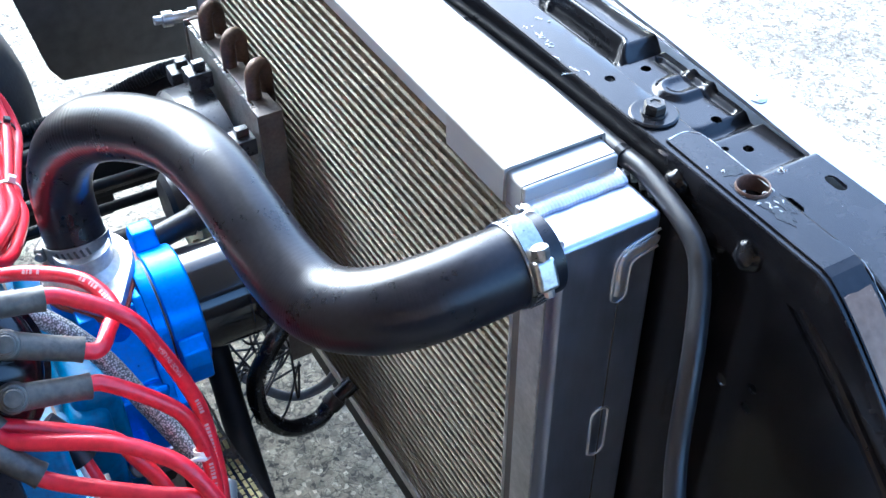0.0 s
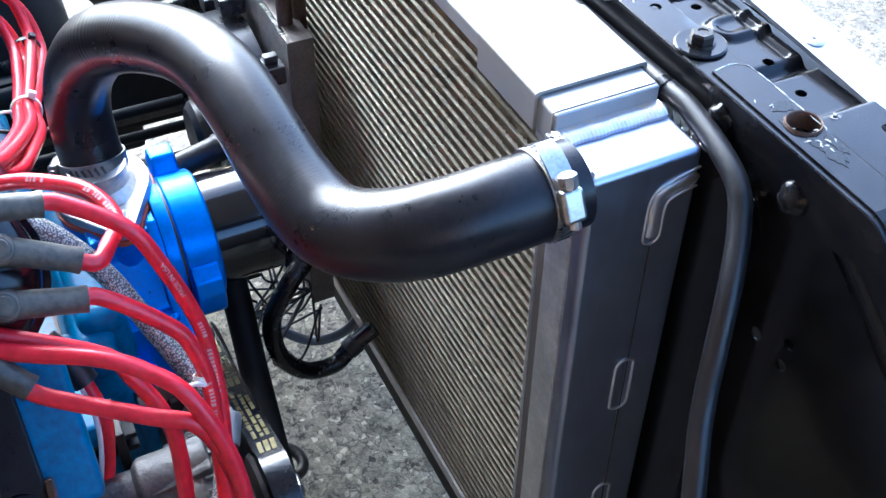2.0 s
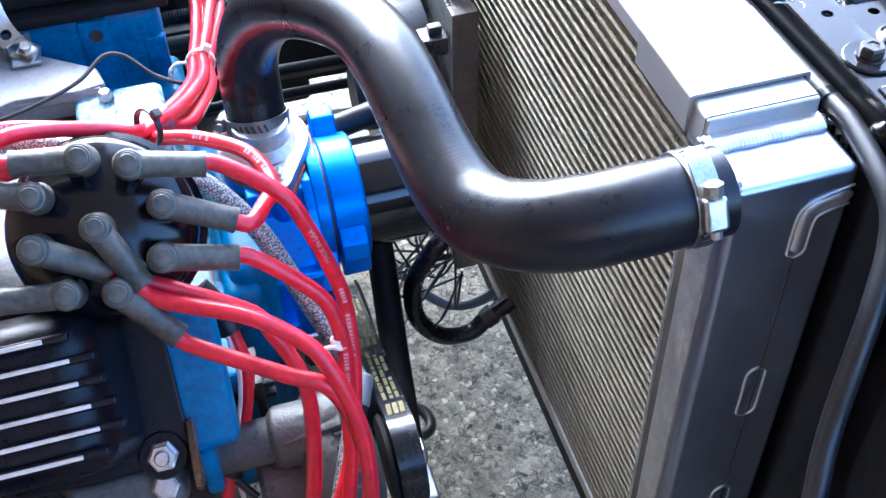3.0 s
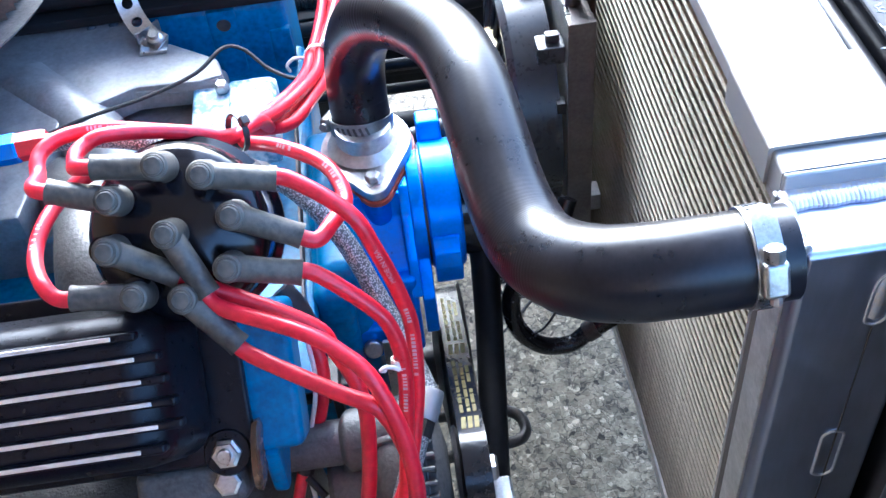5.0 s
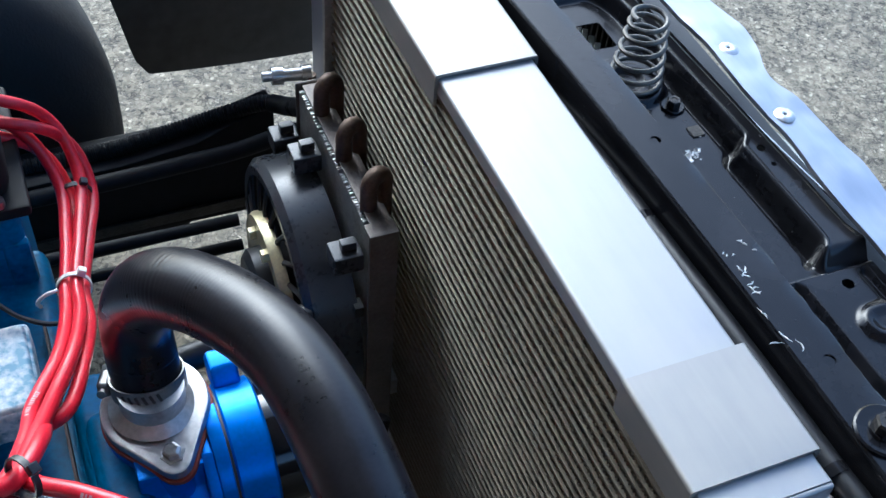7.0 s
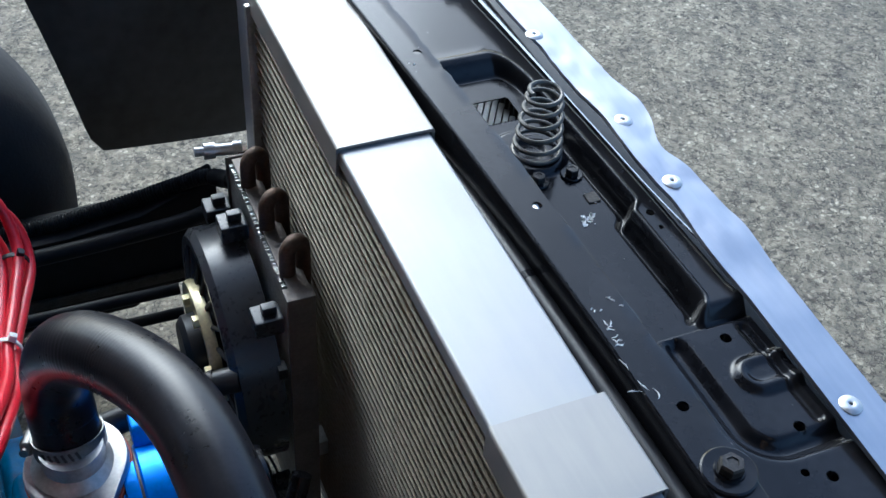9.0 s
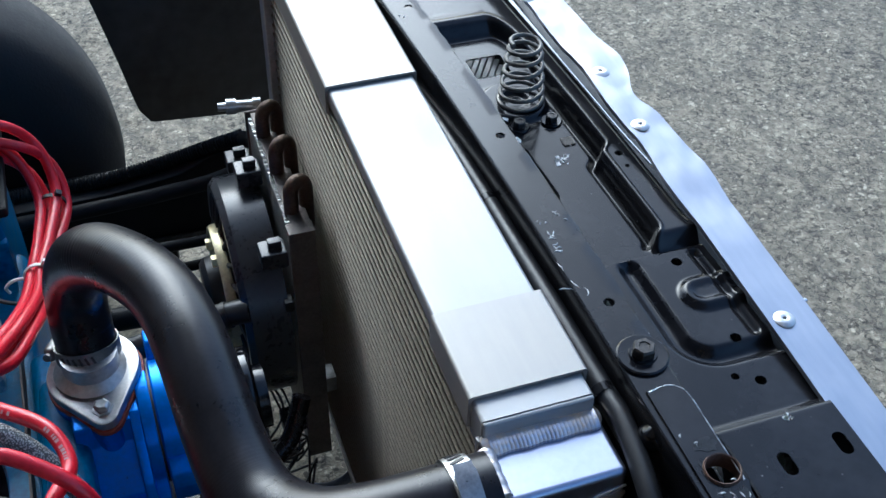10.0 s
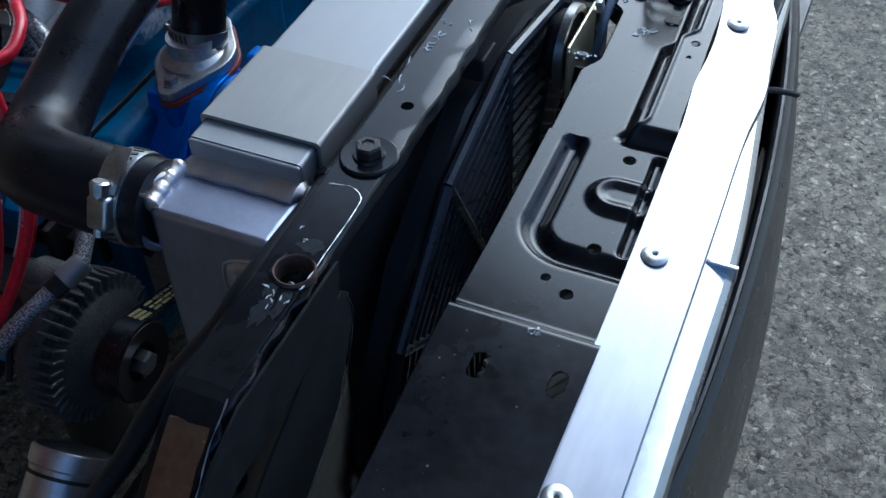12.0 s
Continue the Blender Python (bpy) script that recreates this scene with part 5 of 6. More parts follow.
def under_hoses():
    h = thing("coolant_pipe", "black rubber coolant hose looping below the water pump", "hose", at=(-0.06, 0.24, 0.31))
    part("hose", sweep(spline([(-0.050, 0.262, 0.470), (-0.066, 0.245, 0.440), (-0.086, 0.235, 0.425), (-0.105, 0.235, 0.388), (-0.103, 0.235, 0.342), (-0.081, 0.235, 0.308), (-0.052, 0.235, 0.302), (-0.033, 0.238, 0.314), (-0.008, 0.240, 0.328)], 10), 0.0085, 16), RUBBER, h)
    part("end_clip", lathe([(0.0088, -0.006), (0.0102, -0.006), (0.0102, 0.006), (0.0088, 0.006)], 24, m=toward((-0.031, 0.2382, 0.315), (0.85, 0.1, 0.5)), closed=True), BOLT, h)
    w = thing("grey_hose", "thin grey rubber hose near the ground", "hose", at=(-0.04, 0.33, 0.24))
    part("hose", sweep(spline([(-0.12, 0.42, 0.30), (-0.085, 0.385, 0.245), (-0.045, 0.345, 0.222), (-0.008, 0.32, 0.245), (0.02, 0.32, 0.28)], 8), 0.0052, 12), BLUEGREY, w)
    rnd = random.Random(21)
    for k in range(7):
        c = thing("fan_wire", "thin black electric wire hanging from the fan", "wire", "fan wires", at=(-0.08, 0.34, 0.33))
        y = 0.33 + rnd.uniform(-0.03, 0.03)
        pts = [(-0.07 + rnd.uniform(-0.01, 0.01), 0.385 + rnd.uniform(-0.02, 0.02), 0.38)]
        for q in range(4):
            pts.append((-0.085 + rnd.uniform(-0.035, 0.05), y + rnd.uniform(-0.035, 0.035), 0.355 - 0.03 * q + rnd.uniform(-0.015, 0.015)))
        pts.append((-0.03, 0.34 + rnd.uniform(-0.02, 0.02), 0.285))
        part("wire", sweep(spline(pts, 8), 0.0013, 6), PLASTIC, c)
    plug = thing("fan_plug", "small black electric plug in the fan wiring", "plug", at=(-0.10, 0.335, 0.36))
    part("body", box(-0.108, -0.086, 0.326, 0.342, 0.352, 0.366, 0.002), PLASTIC, plug)
    k = thing("bent_rod", "dark bent steel rod loop below the belt", "rod", at=(-0.12, 0.2, 0.22))
    part("rod", sweep(spline([(-0.19, 0.222, 0.232), (-0.14, 0.228, 0.222), (-0.112, 0.226, 0.216), (-0.102, 0.212, 0.214), (-0.108, 0.196, 0.213), (-0.14, 0.19, 0.215), (-0.19, 0.18, 0.222)], 8), 0.0058, 12), BOLT, k)


under_hoses()


# ---- engine ----
def engine():
    e = thing("engine", "blue painted V8 engine with worn enamel", "engine", at=(-0.5, 0.2, 0.3))
    part("block", box(-0.95, -0.262, 0.165, 0.50, 0.24, 0.500, 0.012, 3), ENGINE, e)
    part("deck", box(-0.95, -0.266, 0.082, 0.18, 0.486, 0.508, 0.006, 2), ENGINE, e)
    tc = merge(box(-0.268, -0.238, 0.150, 0.345, 0.27, 0.515, 0.010, 3), box(-0.262, -0.226, 0.16, 0.30, 0.30, 0.53, 0.012, 3))
    part("timing_cover", tc, ENGINE, e)
    part("near_head", turned(box(-0.95, -0.276, -0.044, 0.055, -0.018, 0.029, 0.006, 3), pose(0, 0.065, 0.535, 45, 0, 0)), ENGINE, e)
    part("far_head", box(-0.95, -0.272, 0.460, 0.585, 0.40, 0.575, 0.010, 3), ENGINE, e)
    part("head_boss", box(-0.345, -0.316, 0.4565, 0.47, 0.42, 0.573, 0.006, 2), ENGINE, e)
    part("head_boss", box(-0.292, -0.2705, 0.4575, 0.47, 0.44, 0.545, 0.005, 2), ENGINE, e)
    # no hole is cut: a flat disc has the hole's shade as its colour
    part("hole_disc", lathe([(0, 0.0002), (0.0052, 0.0002), (0.0062, 0.0008), (0.0066, 0.0), (0, 0)], 18, m=toward((-0.3295, 0.4564, 0.5575), (0, -1, 0))), SEAM, e, "dark disc standing in for a threaded hole")
    part("water_crossover", merge(box(-0.353, -0.282, 0.284, 0.362, 0.535, 0.5655, 0.004, 3), box(-0.322, -0.284, 0.286, 0.360, 0.560, 0.5685, 0.004, 3)), PALE_BLUE, e, "chipped pale blue and white cover")
    part("cover_bolt", lathe([(0, 0), (0.0062, 0), (0.0062, 0.006), (0.0045, 0.008), (0, 0.008)], 6, m=toward((-0.327, 0.350, 0.5665), (0, 0, 1))), STEEL, e, smooth=False)
    part("valley", box(-0.95, -0.33, 0.23, 0.42, 0.48, 0.541, 0.008, 3), CAST, e, "dusty cast intake valley")
    # pressed tin seam between front plate and head
    part("gasket_edge", box(-0.2755, -0.2735, 0.15, 0.40, 0.38, 0.516), SEAM, e)
    for x, y, z in ((-0.226, 0.33, 0.48),):
        part("cover_bolt", lathe([(0, 0), (0.008, 0), (0.008, 0.007), (0.006, 0.009), (0, 0.009)], 6, m=toward((x, y, z), (1, 0, 0))), BOLT, e, smooth=False)
    part("head_foot", box(-0.306, -0.294, 0.012, 0.050, 0.474, 0.522, 0.004, 2), ENGINE, e)
    part("mount_foot", box(-0.62, -0.5, 0.1, 0.44, GROUND, 0.25, 0.01), BLACKR, e)
    return e


engine()


def far_cover():
    v = thing("valve_cover", "black valve cover on the far cylinder head", "valve cover", "valve covers", at=(-0.5, 0.52, 0.58))
    part("cover", merge(box(-0.95, -0.262, 0.452, 0.60, 0.577, 0.588, 0.003), box(-0.94, -0.272, 0.462, 0.59, 0.586, 0.66, 0.014, 4)), BLACKR, v)
    part("cap_screw", lathe([(0, 0), (0.006, 0), (0.006, 0.006), (0, 0.006)], 12, m=toward((-0.285, 0.458, 0.589), (0, 0, 1))), STEEL, v)


far_cover()


def intake():
    m = thing("intake_manifold", "grey cast aluminium intake manifold with a bolted bracket", "intake manifold", at=(-0.5, 0.38, 0.55))
    pts = [(-0.90, 0.50), (-0.483, 0.462), (-0.428, 0.474), (-0.395, 0.435), (-0.330, 0.386), (-0.325, 0.362), (-0.345, 0.357), (-0.400, 0.360), (-0.458, 0.331), (-0.478, 0.22), (-0.90, 0.22)]
    part("plenum", prism(pts, 0.026, pose(0, 0, 0.548), 0.004), CAST, m)
    part("rib", sweep([(-0.40, 0.364, 0.566), (-0.330, 0.362, 0.566)], 0.006, 10), CAST, m)
    part("runner", sweep(spline([(-0.50, 0.40, 0.55), (-0.44, 0.33, 0.545), (-0.41, 0.27, 0.52), (-0.40, 0.22, 0.48)], 8), 0.032, 20), CAST, m)
    # this runner takes the darkened cast colour in place of shade
    part("runner", sweep(spline([(-0.47, 0.30, 0.53), (-0.425, 0.215, 0.575), (-0.412, 0.150, 0.585), (-0.410, 0.115, 0.565), (-0.410, 0.09, 0.54)], 8), 0.026, 20), ALTER, m, "cast runner in the darkened cast colour")
    part("bolt", lathe([(0, 0), (0.0105, 0), (0.0105, 0.002), (0.0072, 0.002), (0.0072, 0.008), (0.0045, 0.009), (0.0045, 0.013), (0, 0.013)], 12, m=toward((-0.3835, 0.416, 0.577), (0, -0.3, 1))), STEEL, m)
    b = thing("throttle_bracket", "perforated bright metal strap bracket on the manifold", "bracket", at=(-0.39, 0.43, 0.58))
    way = refine(spline([(-0.377, 0.408, 0.5795), (-0.390, 0.421, 0.582), (-0.401, 0.437, 0.593), (-0.406, 0.449, 0.612), (-0.405, 0.455, 0.635), (-0.400, 0.458, 0.665), (-0.394, 0.460, 0.70)], 10), 0.002)
    st, h, rows, gone = bmesh.new(), None, [], 0.0
    for i, p in enumerate(way):
        t = (way[min(i + 1, len(way) - 1)] - way[max(i - 1, 0)]).normalized()
        side = t.cross(Vector((0.15, -0.75, 0.65))).normalized()
        nrm = side.cross(t).normalized()
        rows.append([st.verts.new(p + side * u + nrm * w) for u, w in ((-0.0095, 0), (0.0095, 0), (0.0095, 0.0018), (-0.0095, 0.0018))])
        gone += (p - way[max(i - 1, 0)]).length
        if gone > 0.0165 and 6 < i < len(way) - 4:
            h = lathe([(0, -0.008), (0.0048, -0.008), (0.0048, 0.008), (0, 0.008)], 16, bm=h, m=toward(p, nrm))
            gone = 0.0
    for p0, p1 in zip(rows, rows[1:]):
        for i in range(4):
            st.faces.new((p0[i], p0[(i + 1) % 4], p1[(i + 1) % 4], p1[i]))
    st.faces.new(rows[0])
    st.faces.new(rows[-1])
    bmesh.ops.recalc_face_normals(st, faces=st.faces)
    cut(part("strap", st, STEEL, b), h)
    part("clevis", merge(box(-0.398, -0.374, 0.402, 0.426, 0.5745, 0.5775, 0.0008), turned(box(-0.013, 0.013, -0.0012, 0.0012, 0.0, 0.011, 0.0005), pose(-0.390, 0.425, 0.577, 0, 0, 45))), STEEL, b)
    for x in (-0.425, -0.445, -0.405):
        c = thing("throttle_cable", "grey sheathed cable rising from the manifold", "cable", "throttle cables", at=(x, 0.46, 0.57))
        part("sheath", sweep(spline([(x, 0.455, 0.572), (x - 0.006, 0.49, 0.60), (x - 0.015, 0.53, 0.66), (x - 0.03, 0.55, 0.75)], 8), 0.0045, 10), BLUEGREY, c)
    k = thing("sensor_wire", "thin black wire over the manifold", "wire", at=(-0.33, 0.35, 0.575))
    part("wire", sweep(spline([(-0.50, 0.29, 0.578), (-0.44, 0.318, 0.580), (-0.385, 0.335, 0.582), (-0.345, 0.352, 0.586), (-0.322, 0.373, 0.592), (-0.305, 0.373, 0.588), (-0.285, 0.358, 0.575), (-0.262, 0.352, 0.566), (-0.245, 0.37, 0.56)], 8), 0.0018, 8), PLASTIC, k)


intake()


def air_filter():
    f = thing("air_filter", "round air filter with brown pleats on a grey base plate", "air filter", at=(-0.61, 0.41, 0.60))
    m = pose(-0.613, 0.415, 0.655)
    part("base_plate", lathe([(0.0, -0.004), (0.150, -0.004), (0.160, 0.000), (0.168, 0.003), (0.170, 0.006), (0.167, 0.006), (0.158, 0.003), (0.0, 0.002)], 72, m=m), ALTER, f)
    pl = [((0.150 if k % 2 else 0.143) * math.cos(math.pi * k / 70), (0.150 if k % 2 else 0.143) * math.sin(math.pi * k / 70)) for k in range(140)]
    part("pleated_element", prism(pl, 0.055, m @ pose(0, 0, 0.002)), BROWN, f, "brown pleated paper element", smooth=False)
    part("lid", lathe([(0, 0.057), (0.160, 0.057), (0.163, 0.060), (0.155, 0.066), (0.0, 0.070)], 72, m=m), BLACKR, f)
    part("throat", lathe([(0, -0.09), (0.06, -0.09), (0.06, -0.004), (0, -0.004)], 32, m=m), ALTER, f)


air_filter()


def lozenge(big, small, reach):
    """Outline of a two-bolt flange: a round middle drawn out to two small round ends along y."""
    a = math.asin((big - small) / reach)
    out = []
    for s in (1, -1):
        for k in range(9):
            t = a + (math.pi - 2 * a) * k / 8
            out.append((small * math.cos(t) * s, s * (reach + small * math.sin(t))))
        for k in range(9):
            t = math.pi - a + 2 * a * k / 8
            out.append((big * math.cos(t) * s, s * big * math.sin(t)))
    return out


def water_pump():
    w = thing("water_pump", "blue anodised electric water pump with black motor", "water pump", at=(-0.2, 0.235, 0.45))
    c = Vector((-0.172, 0.250, 0.498))
    m = toward(c, (1, 0, 0))
    along = Matrix(((0, 0, 1, 0), (1, 0, 0, 0), (0, 1, 0, 0), (0, 0, 0, 1)))
    part("ring", lathe([(0.020, -0.0005), (0.0515, -0.0005), (0.053, 0.001), (0.053, 0.025), (0.051, 0.027), (0.020, 0.027)], 56, m=m, closed=True), BLUE, w)
    part("ring_lug", prism([(0.196, 0.512), (0.187, 0.503), (0.184, 0.490), (0.186, 0.472), (0.195, 0.462), (0.215, 0.470), (0.215, 0.51)], 0.022, Matrix.Translation((-0.1715, 0, 0)) @ along, 0.002), BLUE, w)
    part("ring_lug", prism([(0.275, 0.54), (0.300, 0.528), (0.312, 0.540), (0.302, 0.556), (0.285, 0.556)], 0.020, Matrix.Translation((-0.1715, 0, 0)) @ along, 0.003), BLUE, w)
    part("motor", lathe([(0, 0.0), (0.0455, 0.024), (0.0455, 0.066), (0.0450, 0.0665), (0.0450, 0.0675), (0.0455, 0.068), (0.0455, 0.077), (0.0440, 0.080), (0.038, 0.081), (0.028, 0.081), (0.027, 0.090), (0.0, 0.090)], 56, m=m), MOTOR, w, "gloss black motor can")
    # backing plate behind the ring, drawn down to the feet, with a dark joint between
    back = [(0.250 + 0.0535 * math.cos(a), 0.498 + 0.0535 * math.sin(a)) for a in [radians(-8 + 196 * k / 30) for k in range(31)]]
    part("backing_plate", prism(back + [(0.178, 0.462), (0.182, 0.415), (0.30, 0.405)], 0.0105, Matrix.Translation((-0.1850, 0, 0)) @ along, 0.0015), BLUE, w)
    part("joint", lathe([(0.02, -0.0025), (0.0505, -0.0025), (0.0505, -0.0005), (0.02, -0.0005)], 48, m=m, closed=True), SLOT, w)
    # volute: upright under the outlet, then a long slope forward on to the base
    part("volute", prism([(0.2215, 0.543), (0.2190, 0.521), (0.1870, 0.4920), (0.1845, 0.47), (0.30, 0.47), (0.30, 0.543)], 0.0440, Matrix.Translation((-0.2360, 0, 0)) @ along, 0.002), BLUE, w)
    part("base_casting", box(-0.2500, -0.1880, 0.1760, 0.312, 0.400, 0.4900, 0.004, 3), BLUE, w)
    part("foot", box(-0.2480, -0.2150, 0.1600, 0.182, 0.418, 0.4560, 0.005, 3), BLUE, w)
    # raised web along the side of the slope
    part("web", prism([(0.2260, 0.5450), (0.2080, 0.5310), (0.1860, 0.5010), (0.1725, 0.4720), (0.1860, 0.4640), (0.24, 0.466), (0.26, 0.545)], 0.0085, Matrix.Translation((-0.1930, 0, 0)) @ along, 0.0018), BLUE, w)
    part("outlet_neck", prism(lozenge(0.0355, 0.0110, 0.0450), 0.026, pose(-0.2120, 0.2700, 0.5180, 3, -6, 4), 0.0025), BLUE, w)
    for x, y, z in ((-0.2440, 0.1755, 0.466), (-0.2300, 0.1600, 0.436)):
        part("bolt", lathe([(0, 0), (0.0075, 0), (0.0075, 0.009), (0.0062, 0.010), (0, 0.010)], 20, m=toward((x, y, z), (0, -0.9, 0.45))), STEEL, w)


water_pump()


def heater_hose():
    h = thing("heater_hose", "dark grey rubber hose running from the pump past the fan", "hose", at=(-0.12, 0.36, 0.48))
    part("hose", sweep(spline([(-0.235, 0.372, 0.455), (-0.19, 0.370, 0.462), (-0.146, 0.366, 0.475), (-0.092, 0.356, 0.495), (-0.075, 0.352, 0.498)], 8), 0.0115, 20), LINE, h)
    part("band", lathe([(0.0117, -0.005), (0.0128, -0.005), (0.0128, 0.005), (0.0117, 0.005)], 28, m=toward((-0.098, 0.357, 0.493), (0.93, -0.17, 0.33)), closed=True), BOLT, h)


heater_hose()


def thermostat():
    t = thing("water_outlet", "bare aluminium water outlet flange on an orange gasket", "water outlet", at=(-0.209, 0.260, 0.545))

    fm = pose(-0.2120, 0.2705, 0.543, 3, -6, 4)
    part("gasket", prism(lozenge(0.0385, 0.0130, 0.0460), 0.0050, fm @ pose(0, 0, -0.0006), 0.0012), ORANGE, t, "orange silicone gasket")
    part("flange", prism(lozenge(0.0370, 0.0115, 0.0460), 0.0095, fm @ pose(0, 0, 0.0044), 0.002), ALU_OLD, t)
    part("neck", lathe([(0.0, 0.0), (0.0305, 0.0), (0.0268, 0.003), (0.0225, 0.006), (0.0222, 0.02), (0.0, 0.02)], 40, m=fm @ pose(0, 0, 0.0135, -3, 6, 0)), ALU_OLD, t)
    for s in (-1, 1):
        part("bolt", lathe([(0, 0), (0.0085, 0), (0.0085, 0.0012), (0.0062, 0.0014), (0.0062, 0.006), (0.0045, 0.0068), (0, 0.0068)], 6, m=fm @ pose(0.0, 0.042 * s, 0.0138)), STEEL, t, smooth=False)


thermostat()


# ---- distributor and leads ----
DC = Vector((-0.326, 0.050, 0.700))
DE1, DE2, DA = Vector((1, 0, 0)), Vector((0, 0.69, 0.724)), Vector((0, -0.724, 0.69))


def dist(u, v, h=0.0):
    return DC + DE1 * u + DE2 * v + DA * h


def distributor():
    d = thing("distributor", "black distributor cap with nine lead towers", "distributor", at=DC)
    m = Matrix((DE1, DE2, DA)).transposed().to_4x4()
    m.translation = DC
    part("cap", lathe([(0.0, -0.026), (0.020, -0.026), (0.034, -0.029), (0.050, -0.036), (0.055, -0.044), (0.056, -0.075), (0.060, -0.078), (0.060, -0.084), (0.0, -0.084)], 48, m=m), CAPB, d)
    for k in range(9):
        a = radians(51 - 45 * k)
        u, v = (0.039 * math.cos(a), 0.039 * math.sin(a)) if k < 8 else (0, 0)
        part("tower", lathe([(0, -0.045), (0.0095, -0.045), (0.0085, -0.012), (0, -0.012)], 20, m=m @ pose(u, v, 0)), CAPB, d)
    part("body", lathe([(0, -0.086), (0.057, -0.086), (0.058, -0.100), (0.045, -0.115), (0.026, -0.13), (0.024, -0.21), (0, -0.21)], 40, m=m), POLISHED, d, "polished alloy distributor body")
    for s in (-1, 1):
        part("clip", turned(box(-0.004, 0.004, -0.006, 0.006, -0.09, -0.05, 0.001), m @ pose(0, 0, 0, 0, 0, 30) @ pose(0.060 * s, 0, 0)), STEEL, d)


distributor()

BUNDLE = [(-0.275, 0.252, 0.606), (-0.258, 0.300, 0.588), (-0.249, 0.350, 0.566), (-0.246, 0.392, 0.555), (-0.236, 0.450, 0.545), (-0.228, 0.505, 0.545), (-0.240, 0.535, 0.575), (-0.275, 0.535, 0.605), (-0.36, 0.55, 0.62)]


def bundled(k):
    """One strand of the tied run to the far bank."""
    o = [(-0.008, 0.0, 0.006), (0.004, 0.002, 0.008), (0.009, -0.002, -0.002), (-0.003, 0.0, -0.006)][k]
    spread = [1.0, 0.8, 0.75, 0.6, 0.8, 1.2, 1.6, 1.8, 1.8]
    return [tuple(Vector(p) + Vector(o) * s * 1.15) for p, s in zip(BUNDLE, spread)]


def print_on(path, start, text, parent, r=0.0049, face=(-0.1, -0.65, 0.75)):
    """Fine white print along a cable: words, or plain bars where nothing can be read."""
    if isinstance(text, str):
        cu = bpy.data.curves.new("print", "FONT")
        cu.body, cu.size = text, 0.0042
        tmp = bpy.data.objects.new("print", cu)
        me = bpy.data.meshes.new_from_object(tmp)
        bpy.data.objects.remove(tmp)
        me.transform(Matrix.Translation((0, -0.0016, 0)))
    else:
        rnd = random.Random(int(start * 1000))
        x, vs, fs = 0.0, [], []
        while x < text:
            w, k = rnd.uniform(0.0010, 0.0021), len(vs)
            for u in (0, 0.5, 1):
                vs += [(x + w * u, -0.0013, 0), (x + w * u, 0.0013, 0)]
            fs += [(k, k + 2, k + 3, k + 1), (k + 2, k + 4, k + 5, k + 3)]
            x += w + (0.0010 if rnd.random() < 0.8 else 0.003)
        me = bpy.data.meshes.new("print")
        me.from_pydata(vs, [], fs)
    far = [0.0]
    for a, b in zip(path, path[1:]):
        far.append(far[-1] + (b - a).length)
    long = max(v.co.x for v in me.vertices)
    for v in me.vertices:
        d = start + long - v.co.x
        k = max(0, min(len(path) - 2, int(np.searchsorted(far, d)) - 1))
        t = (path[k + 1] - path[k]).normalized()
        p = path[k] + t * (d - far[k])
        n = Vector(face)
        n = (n - t * n.dot(t)).normalized()
        a = v.co.y / r
        v.co = p + (n * math.cos(a) - n.cross(t) * math.sin(a)) * (r + 0.0003)
    me.materials.append(PRINT)
    o = new("print", me)
    o.parent = parent
    p = parent
    while p:
        me.transform(Matrix.Translation(-p.location))
        p = p.parent
    o["label"] = "fine white print"


def lead(uv, way, path, tilt=0.0, words=(), length=0.042):
    """A lead: a bent boot on its tower, and the red cable that leaves it."""
    u, v = uv
    w = thing("spark_plug_lead", "red silicone spark plug lead with grey angled boot", "spark plug lead", "spark plug leads", at=dist(u, v, -0.01))
    wu, wv = Vector(way).normalized()
    wu, wv = wu * 0.990 + wv * 0.139, wv * 0.990 - wu * 0.139
    dirv = (DE1 * wu + DE2 * wv + DA * tilt).normalized()
    top = dist(u, v, 0.0)
    m = toward(top, DA)
    b = lathe([(0.0088, -0.026), (0.0095, -0.024), (0.0088, -0.016), (0.0088, -0.002), (0.0078, 0.001), (0.0068, 0.0015), (0.0064, 0.0038), (0.0, 0.0040)], 20, m=m)
    side = []
    for q in range(9):
        side.append(top - DA * 0.0075 + dirv * (length * q / 8))
    b = sweep(side, lambda t: 0.0072 + 0.0008 * (1 - t) + (0.0006 if t > 0.93 else 0), 18, b)
    boot = part("boot", b, BOOT, w, "dusty grey rubber boot")
    part("knob", lathe([(0, 0.0), (0.0058, 0.0), (0.0056, 0.0020), (0.0048, 0.0026), (0, 0.0026)], 16, m=m @ pose(0, 0, 0.0032)), BOOT, boot)
    start = top - DA * 0.0075 + dirv * (length - 0.008)
    pts = [start, start + dirv * 0.016] + [Vector(q) for q in path]
    run = refine(spline(pts, 8), 0.006)
    cable = part("cable", sweep(run, 0.0049, 16), RED, w)
    for start, text in words:
        print_on(run, start, text, cable)
    return w


